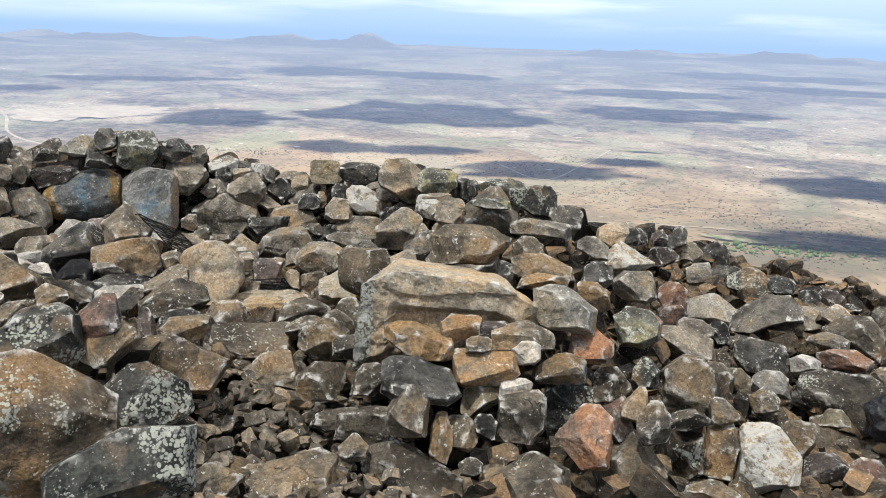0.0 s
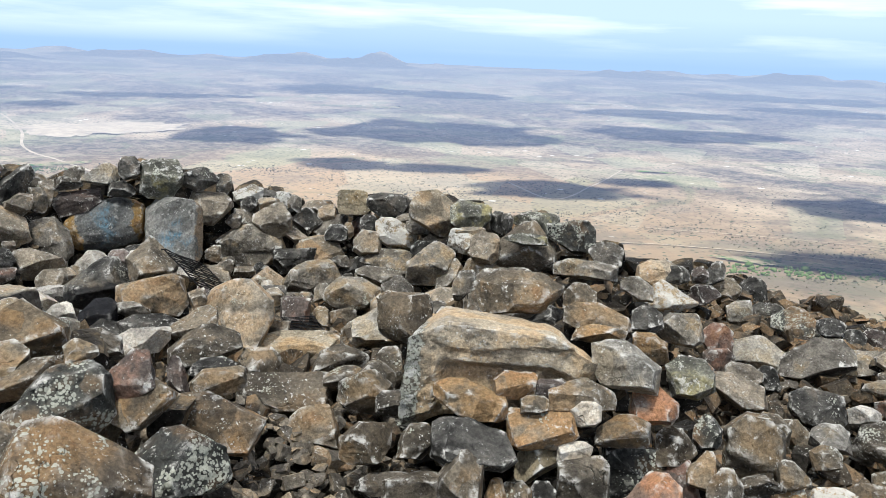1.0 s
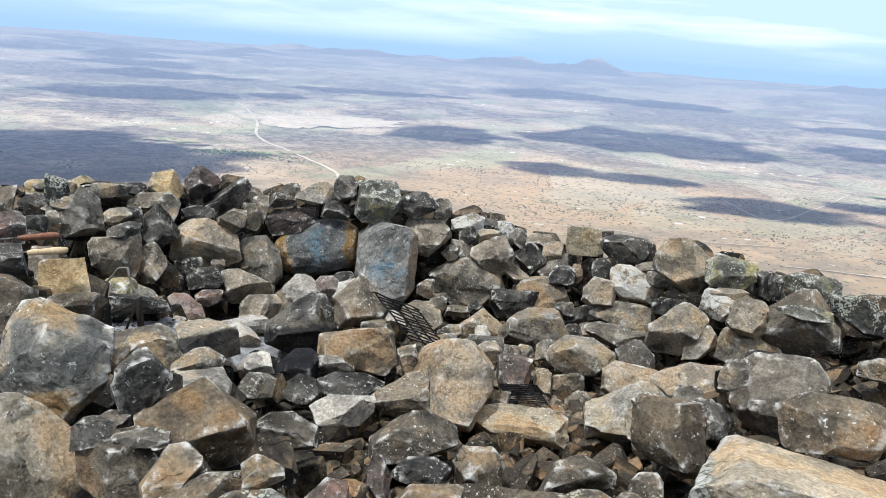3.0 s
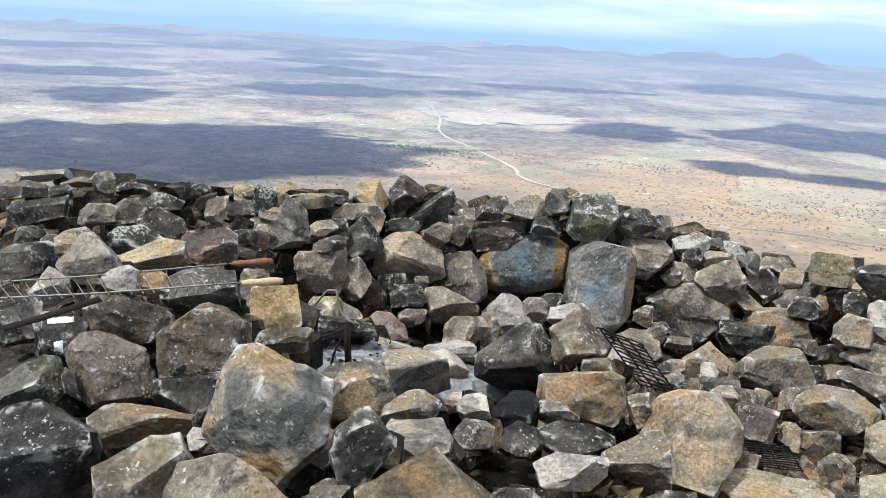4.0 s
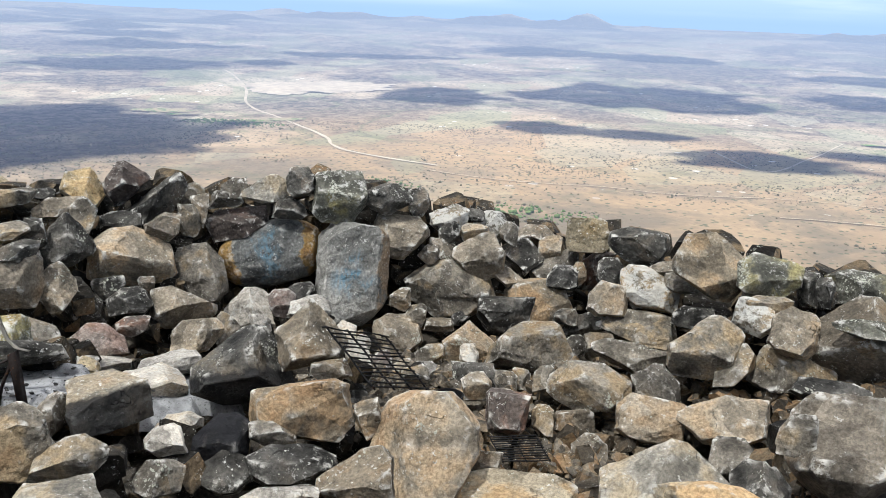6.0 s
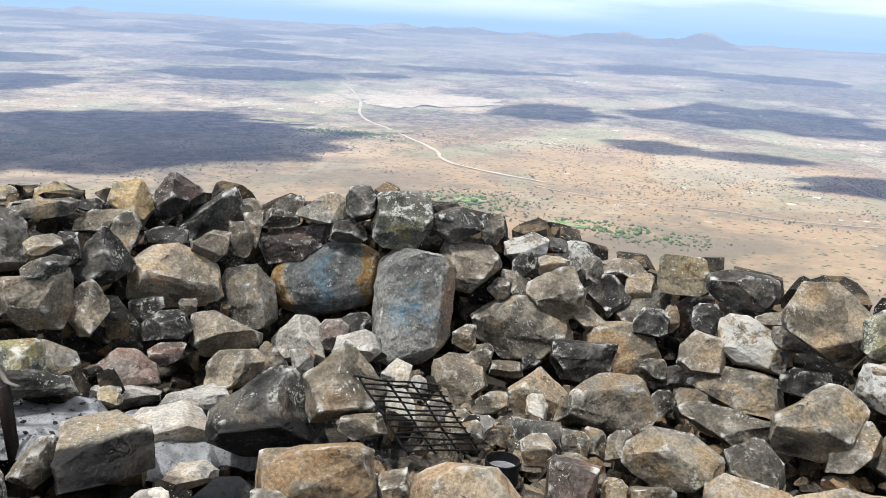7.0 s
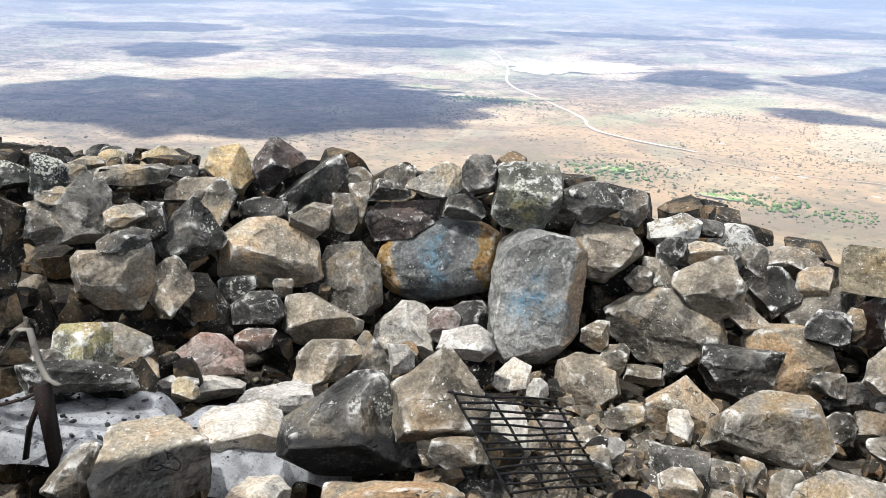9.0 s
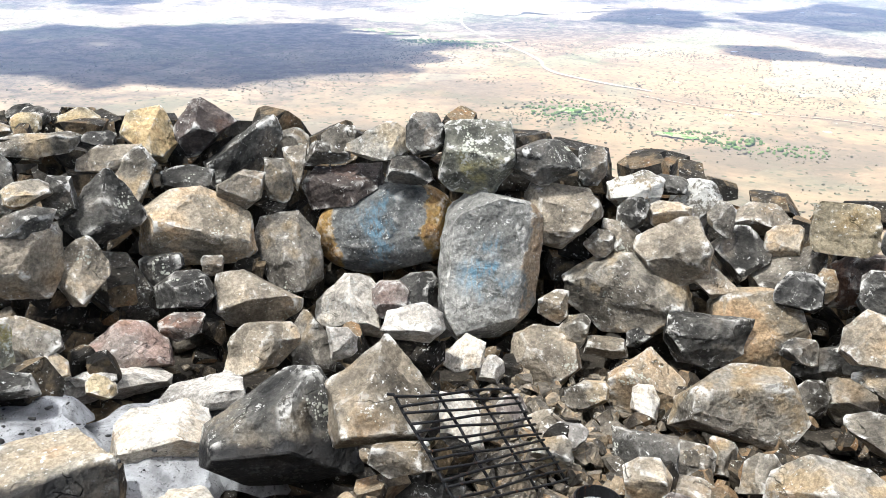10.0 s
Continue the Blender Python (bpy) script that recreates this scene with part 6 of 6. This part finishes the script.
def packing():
    """Added filler stones under and behind the stacked stones, mostly hidden; they prop them, close the gaps, and their
    near-black colour paints the gaps' shade.
    """
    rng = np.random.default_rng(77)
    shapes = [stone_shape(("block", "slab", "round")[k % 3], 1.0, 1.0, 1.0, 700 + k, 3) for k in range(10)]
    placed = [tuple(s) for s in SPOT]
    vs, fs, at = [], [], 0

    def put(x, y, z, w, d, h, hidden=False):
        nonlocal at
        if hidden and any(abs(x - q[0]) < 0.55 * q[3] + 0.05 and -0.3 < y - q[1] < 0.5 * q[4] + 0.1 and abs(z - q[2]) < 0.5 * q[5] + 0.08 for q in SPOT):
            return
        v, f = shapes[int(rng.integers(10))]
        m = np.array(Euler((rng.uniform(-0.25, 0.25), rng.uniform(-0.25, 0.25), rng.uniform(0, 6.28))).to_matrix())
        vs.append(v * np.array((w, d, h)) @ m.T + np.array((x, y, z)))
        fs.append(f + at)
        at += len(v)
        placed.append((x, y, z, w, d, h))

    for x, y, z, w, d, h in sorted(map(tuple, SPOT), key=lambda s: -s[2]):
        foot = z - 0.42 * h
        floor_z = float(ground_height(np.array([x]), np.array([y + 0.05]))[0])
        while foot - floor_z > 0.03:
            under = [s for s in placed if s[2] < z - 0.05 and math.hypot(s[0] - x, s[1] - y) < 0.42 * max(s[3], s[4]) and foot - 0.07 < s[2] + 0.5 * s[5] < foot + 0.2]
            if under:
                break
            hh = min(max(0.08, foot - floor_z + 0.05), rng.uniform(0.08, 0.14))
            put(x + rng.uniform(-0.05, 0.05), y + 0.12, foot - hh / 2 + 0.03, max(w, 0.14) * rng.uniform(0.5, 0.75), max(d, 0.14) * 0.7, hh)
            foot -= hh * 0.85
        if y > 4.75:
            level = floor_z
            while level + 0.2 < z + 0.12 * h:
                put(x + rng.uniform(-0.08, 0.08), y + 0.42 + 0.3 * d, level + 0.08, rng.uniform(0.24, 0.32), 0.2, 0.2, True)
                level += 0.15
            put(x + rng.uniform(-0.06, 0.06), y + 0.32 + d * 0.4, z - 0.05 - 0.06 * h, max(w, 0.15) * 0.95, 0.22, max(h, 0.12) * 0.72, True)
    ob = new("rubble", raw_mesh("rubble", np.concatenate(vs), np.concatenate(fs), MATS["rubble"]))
    tagged(ob, "added near-black stones that darken gaps in the pile", "rubble", kind="stuff")


packing()

from mathutils.bvhtree import BVHTree


# ---- the fire place: racks, scrap iron, ash, tins ----
def plain_metal(name, color, rough, rust=0.0, metallic=0.8):
    m = Nodes(name)
    co = m.add("ShaderNodeTexCoord").outputs["Object"]
    n = m.noise(co, 60.0, 6, 0.7)
    col = m.mix(m.step(n, 0.62 - 0.3 * rust, 0.72 - 0.25 * rust), color, (0.10, 0.045, 0.022))
    m.surface(col, m.step(n, 0.3, 0.7, rough, min(1.0, rough + 0.3)), m.bump(n, 0.4, 0.002), metallic, 0.4)
    return m.mat


def plain_wood(name, a, b):
    m = Nodes(name)
    co = m.add("ShaderNodeTexCoord").outputs["Object"]
    st = m.add("ShaderNodeMapping", Vector=co, Scale=(30, 30, 3))
    n = m.noise(st.outputs[0], 4.0, 6, 0.65)
    m.surface(m.mix(m.step(n, 0.3, 0.7), a, b), 0.6, m.bump(n, 0.3, 0.002), 0.0, 0.35)
    return m.mat


BLACK_IRON = plain_metal("sooty_black_wire", (0.012, 0.012, 0.013), 0.55, 0.15, 0.5)
STEEL = plain_metal("dull_steel_wire", (0.36, 0.35, 0.33), 0.4, 0.3, 0.9)
RUST = plain_metal("rusted_iron", (0.022, 0.015, 0.013), 0.75, 0.2, 0.3)
DUSTY = plain_metal("dusty_grey_strap", (0.20, 0.185, 0.155), 0.8, 0.1, 0.1)
PALE_WOOD = plain_wood("pale_turned_wood", (0.50, 0.36, 0.20), (0.66, 0.50, 0.31))
RED_WOOD = plain_wood("red_brown_wood", (0.17, 0.07, 0.04), (0.27, 0.12, 0.07))


def tube(bm, points, radius, segs=6, flat=1.0):
    """A round or flattened bar along a line of points, closed at both ends."""
    pts = [Vector(p) for p in points]
    rings = []
    side = None
    for i, p in enumerate(pts):
        t = (pts[min(i + 1, len(pts) - 1)] - pts[max(i - 1, 0)]).normalized()
        if side is None:
            side = t.cross(Vector((0, 0, 1)) if abs(t.z) < 0.9 else Vector((1, 0, 0))).normalized()
        side = (side - t * side.dot(t)).normalized()
        up = t.cross(side)
        r = radius[i] if isinstance(radius, (list, tuple)) else radius
        rings.append([bm.verts.new(p + side * math.cos(2 * math.pi * k / segs) * r + up * math.sin(2 * math.pi * k / segs) * r * flat) for k in range(segs)])
    for a, b in zip(rings, rings[1:]):
        for k in range(segs):
            bm.faces.new((a[k], a[(k + 1) % segs], b[(k + 1) % segs], b[k]))
    bm.faces.new(rings[0][::-1])
    bm.faces.new(rings[-1])
    for f in bm.faces:
        f.smooth = True
    return bm


def thing(name, label, category, group=""):
    return tagged(new(name), label, category, group)


def wire_rack(corner, along, down, rails, wires, radius, label, stray=0.0):
    """A welded wire rack: rails run along `down`, cross wires along `along`."""
    rack = thing("wire_rack", label, "grill rack")
    rack.location = corner
    along, down = Vector(along), Vector(down)
    normal = along.cross(down).normalized()
    for k in range(rails):
        p = along * (k / (rails - 1))
        bend = [p + normal * 0.012 - down.normalized() * 0.012, p - down.normalized() * 0.004] + [p + down * (s / 6) + normal * 0.002 * math.sin(s * 1.7 + k) for s in range(7)]
        part("rail", tube(bmesh.new(), bend, radius * 1.15), BLACK_IRON, rack)
    for k in range(wires):
        s = (k + 0.15) / (wires - 0.4)
        sag = [down * (s + 0.012 * math.sin(2.3 * k + 1.1 * q) * stray) + along * (-0.015 + 1.03 * q / 6) + normal * (-radius * 1.9 + 0.002 * math.sin(k + q)) for q in range(7)]
        part("cross_wire", tube(bmesh.new(), sag, radius), BLACK_IRON, rack)
    return rack


wire_rack((-1.410, 4.213, 0.785), (0.050, 0.420, -0.180), (0.185, -0.060, -0.157), 4, 13, 0.0029, "sooty black wire grill rack leaning on the stones", 1.0)
wire_rack((-0.885, 4.29, 0.462), (0.135, 0.08, -0.012), (0.06, -0.06, -0.05), 3, 11, 0.0022, "small black wire rack half buried between stones", 0.5)


def grill_with_handles():
    grill = thing("grill_grate", "long steel wire grill with two wooden handles on stones", "grill")
    a0, a1, b0, b1 = Vector((-2.47, 2.374, 1.13)), Vector((-1.984, 2.990, 1.13)), Vector((-2.60, 2.40, 1.128)), Vector((-2.124, 3.109, 1.130))
    grill.location = a1
    for p, q in ((a0, a1), (b0, b1)):
        part("side_rod", tube(bmesh.new(), [p - a1 + (q - p) * (s / 8) + Vector((0, 0, 0.002 * math.sin(s))) for s in range(9)], 0.0022), STEEL, grill)
    for k in range(30):
        s = 0.02 + 0.94 * k / 29
        p, q = a0 + (a1 - a0) * s - a1, b0 + (b1 - b0) * s - a1
        line = [p + Vector((0, 0, -0.006)), p + Vector((0, 0, -0.012)), p + (q - p) * 0.5 + Vector((0, 0, -0.013)), q + Vector((0, 0, -0.012)), q + Vector((0, 0, -0.003))]
        part("cross_wire", tube(bmesh.new(), line, 0.0012, 5), STEEL, grill)
    for p, q, mat, lab in ((a1, a1 + (a1 - a0).normalized() * 0.105, PALE_WOOD, "pale turned wooden handle"), (b1, b1 + (b1 - b0).normalized() * 0.115, RED_WOOD, "red brown wooden handle")):
        prof = [0.006, 0.0095, 0.0085, 0.0095, 0.011, 0.0105, 0.007]
        part("handle", tube(bmesh.new(), [p - a1 + (q - p) * (s / 6) for s in range(7)], prof, 12), mat, grill, lab)


grill_with_handles()


def iron_stand():
    """A rusted flat-bar stand stuck in the ash, with a bent strap."""
    st = thing("iron_stand", "rusted flat iron stand with bent strap in the ash", "scrap iron")
    base = Vector((-2.153, 3.731, 0.62))
    st.location = base
    up = Vector((-0.012, -0.004, 0.156))
    bm = bmesh.new()
    tube(bm, [(0.004, 0, -0.05), up * 0.5, up], [0.019, 0.021, 0.022], 4, 0.18)
    part("upright", bm, RUST, st)
    part("leg", tube(bmesh.new(), [up * 0.8 + Vector((-0.012, 0, 0)), Vector((-0.045, -0.025, 0.05)), Vector((-0.06, -0.035, -0.03))], 0.008, 4, 0.4), RUST, st)
    part("strap", tube(bmesh.new(), [up * 0.92, Vector((-0.06, -0.02, 0.115)), Vector((-0.14, -0.04, 0.08)), Vector((-0.24, -0.07, 0.075)), Vector((-0.32, -0.08, 0.10))], 0.010, 4, 0.4), RUST, st)
    part("hoop", tube(bmesh.new(), [Vector((-0.34, -0.06, 0.12)), Vector((-0.22, -0.02, 0.14)), Vector((-0.15, 0.0, 0.20)), Vector((-0.105, 0.01, 0.258)), Vector((-0.075, 0.02, 0.262)), Vector((-0.066, 0.02, 0.225)), Vector((-0.05, 0.02, 0.185)), Vector((-0.01, 0.01, 0.165)), Vector((0.03, 0.01, 0.162))], 0.010, 4, 0.35), DUSTY, st, "bent dusty grey metal strap")


iron_stand()


def rusty_plank():
    ob = thing("iron_bar", "dark rusty flat bar lying under the grill", "scrap iron")
    ob.location = (-2.25, 2.63, 1.085)
    part("bar", tube(bmesh.new(), [(-0.03, -0.09, -0.012), (0.0, 0.0, 0.0), (0.03, 0.12, 0.016)], 0.02, 4, 0.4), RUST, ob)


rusty_plank()


def ash_material():
    m = Nodes("wood_ash")
    co = m.add("ShaderNodeTexCoord").outputs["Object"]
    n = m.noise(co, 14.0, 6, 0.65)
    g = m.noise(co, 110.0, 5, 0.75)
    col = m.mix(m.step(n, 0.35, 0.65), (0.15, 0.15, 0.155), (0.36, 0.365, 0.37))
    col = m.mix(m.math("MULTIPLY", m.step(g, 0.54, 0.64), 0.75), col, (0.06, 0.06, 0.058))
    m.surface(col, 0.95, m.bump(m.math("ADD", n, m.math("MULTIPLY", g, 0.4)), 0.8, 0.012), 0.0, 0.1)
    return m.mat


ASH = ash_material()


def ash_bed(cx, cy, cz, a, b, seed, tilt):
    k, rings = 72, 16
    v = [(0, 0, 0.02)]
    for q in range(1, rings + 1):
        for i in range(k):
            t = 2 * math.pi * i / k
            rr = q / rings * (1 + 0.3 * noise.noise((2 * math.cos(t) + seed, 2 * math.sin(t), 0)))
            x, y = a * rr * math.cos(t), b * rr * math.sin(t)
            v.append((x, y, 0.02 * (1 - (q / rings) ** 2) - 0.5 * max(0, q / rings - 0.8) ** 1.5 + 0.022 * noise.noise((9 * x + seed, 9 * y, 1)) + 0.012 * noise.noise((24 * x + seed, 24 * y, 5)) + tilt * y))
    tris = [(0, 1 + i, 1 + (i + 1) % k) for i in range(k)]
    for q in range(rings - 1):
        for i in range(k):
            c = (1 + q * k + i, 1 + (q + 1) * k + i, 1 + (q + 1) * k + (i + 1) % k, 1 + q * k + (i + 1) % k)
            tris += [(c[0], c[1], c[2]), (c[0], c[2], c[3])]
    ob = new("ash_bed", raw_mesh("ash_bed", np.array(v), np.array(tris), ASH))
    ob.location = (cx, cy, cz)
    tagged(ob, "pale grey wood ash spread between the hearth stones", "ash", kind="stuff")


ash_bed(-2.31, 3.90, 0.590, 0.25, 0.24, 1.0, -0.14)
ash_bed(-2.05, 4.22, 0.455, 0.27, 0.24, 4.0, -0.12)
ash_bed(-1.42, 4.84, 0.335, 0.17, 0.13, 7.0, -0.05)


def charcoal(count, cx, cy, cz, a, b, seed):
    rng = np.random.default_rng(seed)
    m = Nodes("charcoal")
    co = m.add("ShaderNodeTexCoord").outputs["Object"]
    m.surface(m.mix(m.step(m.noise(co, 40.0, 4), 0.4, 0.65), (0.012, 0.012, 0.013), (0.06, 0.058, 0.055)), 0.8, None, 0.0, 0.3)
    dirs, faces = ICO[1]
    vs, fs, at = [], [], 0
    for _ in range(count):
        s = 0.0015 + 0.006 * rng.random() ** 4
        rr, t = math.sqrt(rng.random()), rng.uniform(0, 6.28)
        x, y = cx + a * rr * math.cos(t), cy + b * rr * math.sin(t)
        v = dirs * rng.uniform(0.6, 1.2, len(dirs))[:, None] * np.array((s * rng.uniform(1, 2.4), s, s * 0.7))
        rot = np.array(Matrix.Rotation(rng.uniform(0, 6.28), 3, "Z"))
        vs.append(v @ rot.T + np.array((x, y, cz - 0.12 * (y - cy) + 0.012 + rng.uniform(0, 0.008))))
        fs.append(faces + at)
        at += len(v)
    ob = new("charcoal", raw_mesh("charcoal", np.concatenate(vs), np.concatenate(fs), m.mat, False))
    tagged(ob, "broken black charcoal scattered on the ash", "charcoal", kind="stuff")


charcoal(110, -2.27, 3.88, 0.60, 0.26, 0.22, 3)
charcoal(60, -1.98, 4.20, 0.495, 0.20, 0.18, 4)
charcoal(90, -1.42, 4.85, 0.35, 0.16, 0.12, 5)


def open_tin(x, y, z, radius, height, label, body_mat, fill):
    """An open tin: a rolled rim, a thin wall and what lies in it."""
    tin = thing("tin", label, "tin can")
    tin.location = (x, y, z)
    k = 28
    bm = bmesh.new()
    prof = [(radius * 0.97, 0.0), (radius, 0.004), (radius, height * 0.96), (radius * 1.03, height * 0.98), (radius * 1.02, height), (radius * 0.96, height), (radius * 0.95, height * 0.93), (radius * 0.95, 0.01)]
    rings = [[bm.verts.new((r * math.cos(2 * math.pi * i / k), r * math.sin(2 * math.pi * i / k) * 0.94, h)) for i in range(k)] for r, h in prof]
    for p, q in zip(rings, rings[1:]):
        for i in range(k):
            bm.faces.new((p[i], p[(i + 1) % k], q[(i + 1) % k], q[i]))
    bm.faces.new(rings[0][::-1])
    part("body", bm, body_mat, tin)
    bm = bmesh.new()
    bmesh.ops.create_circle(bm, cap_ends=True, segments=k, radius=radius * 0.94)
    bmesh.ops.translate(bm, verts=bm.verts, vec=(0, 0, height * fill))
    part("filling", bm, ASH, tin, "grey ash filling")
    return tin


open_tin(-1.085, 4.52, 0.40, 0.052, 0.075, "sooty open tin half full of grey ash", BLACK_IRON, 0.6)
WHITE_TIN = plain_metal("white_green_enamel", (0.62, 0.66, 0.63), 0.4, 0.1, 0.0)
GREEN_TIN = plain_metal("green_enamel", (0.05, 0.25, 0.19), 0.4, 0.05, 0.0)


def white_can():
    can = thing("can", "white and green drink can lying in the ash", "can")
    can.matrix_world = pose(-2.47, 3.70, 0.655, 70, 20, 25)
    for name, z0, z1, mat in (("body", -0.05, 0.028, WHITE_TIN), ("shoulder", 0.028, 0.05, GREEN_TIN)):
        bm = bmesh.new()
        bmesh.ops.create_cone(bm, cap_ends=True, segments=24, radius1=0.033, radius2=0.033 if name == "body" else 0.026, depth=z1 - z0)
        bmesh.ops.translate(bm, verts=bm.verts, vec=(0, 0, (z0 + z1) / 2))
        bmesh.ops.bevel(bm, geom=[e for e in bm.edges if e.calc_face_angle(0) > 0.8], offset=0.003, segments=2, affect="EDGES")
        part(name, bm, mat, can)


white_can()


def black_bag():
    m = Nodes("black_plastic")
    co = m.add("ShaderNodeTexCoord").outputs["Object"]
    n = m.noise(co, 22.0, 5, 0.6, 0.8)
    m.surface((0.012, 0.012, 0.014), 0.35, m.bump(n, 0.9, 0.02), 0.0, 0.5)
    v, f = ICO[4]
    p = v * np.array((0.11, 0.10, 0.10)) * (1 + 0.14 * field(v, 5, 2.2) + 0.08 * field(v, 8, 5.5) - 0.06 * np.abs(field(v, 9, 7.0)))[:, None]
    ob = new("plastic_bag", raw_mesh("plastic_bag", p, f, m.mat))
    ob.location = (1.90, 3.50, 0.22)
    tagged(ob, "crumpled black plastic bag lying among stones", "bag")


black_bag()


# ---- white painted strokes on a dark stone ----
def painted_marks():
    m = Nodes("white_brush_paint")
    co = m.add("ShaderNodeTexCoord").outputs["Object"]
    m.surface(m.mix(m.step(m.noise(co, 90.0, 5), 0.35, 0.6), (0.62, 0.62, 0.60), (0.82, 0.82, 0.80)), 0.7, None, 0.0, 0.3)
    host = WRITTEN
    tree = BVHTree.FromPolygons([v.co for v in host.data.vertices], [p.vertices for p in host.data.polygons])
    inv = host.matrix_world.inverted()
    turn = inv.to_3x3()
    ahead, right, up = turn @ Vector((-0.78, 0.60, -0.18)), turn @ Vector((0.62, 0.78, 0.0)), turn @ Vector((0.0, 0.0, 1.0))
    ahead.normalize()
    for (x, y, z), w, h in (((-2.288, 2.692, 1.046), 0.060, 0.014), ((-2.285, 2.680, 0.990), 0.020, 0.026)):
        mid = inv @ Vector((x, y, z)) - ahead * 0.4
        nx, nz = 16, 7
        bm = bmesh.new()
        grid = {}
        for i in range(nx):
            for k in range(nz):
                u, q = (i / (nx - 1) - 0.5) * w, (k / (nz - 1) - 0.5) * h
                q *= 1 + 0.35 * noise.noise((u * 90, q * 50, x * 9))
                hit = tree.ray_cast(mid + right * u + up * q, ahead)[0]
                if hit:
                    grid[i, k] = bm.verts.new(hit - ahead * 0.002)
        for i in range(nx - 1):
            for k in range(nz - 1):
                c = [grid.get(a) for a in ((i, k), (i + 1, k), (i + 1, k + 1), (i, k + 1))]
                if all(c):
                    bm.faces.new(c)
        part("painted_bar", bm, m.mat, host, "rough white brush-painted bar")


painted_marks()


def dry_twigs():
    """Thin dead stems caught between the stones."""
    rng = np.random.default_rng(12)
    m = Nodes("dead_stem")
    m.surface(m.mix(m.step(m.noise(m.add("ShaderNodeTexCoord").outputs["Object"], 30.0, 4), 0.3, 0.7), (0.16, 0.12, 0.08), (0.38, 0.31, 0.22)), 0.9, None, 0.0, 0.2)
    bm = bmesh.new()
    for x, y, n in ((1.35, 2.95, 12), (-0.62, 4.35, 10), (-1.45, 4.95, 12), (-0.35, 2.5, 8), (-0.45, 4.6, 8), (0.9, 2.7, 6), (1.7, 3.2, 8), (-1.62, 4.98, 8), (-0.75, 2.75, 6)):
        for _ in range(n):
            px, py = x + rng.uniform(-0.14, 0.14), y + rng.uniform(-0.12, 0.12)
            pz = float(ground_height(np.array([px]), np.array([py]))[0]) + rng.uniform(0.04, 0.10)
            d = Vector((rng.normal(), rng.normal(), rng.uniform(0.0, 0.5))).normalized() * rng.uniform(0.03, 0.10)
            b = Vector((rng.normal(), rng.normal(), rng.normal())) * 0.008
            tube(bm, [(px, py, pz), Vector((px, py, pz)) + d * 0.5 + b, Vector((px, py, pz)) + d], [0.0016, 0.0013, 0.0007], 4)
    me = bpy.data.meshes.new("dry_twigs")
    bm.to_mesh(me)
    bm.free()
    me.materials.append(m.mat)
    tagged(new("dry_twigs", me), "thin dry grey twigs caught between the stones", "twigs", kind="stuff")


dry_twigs()
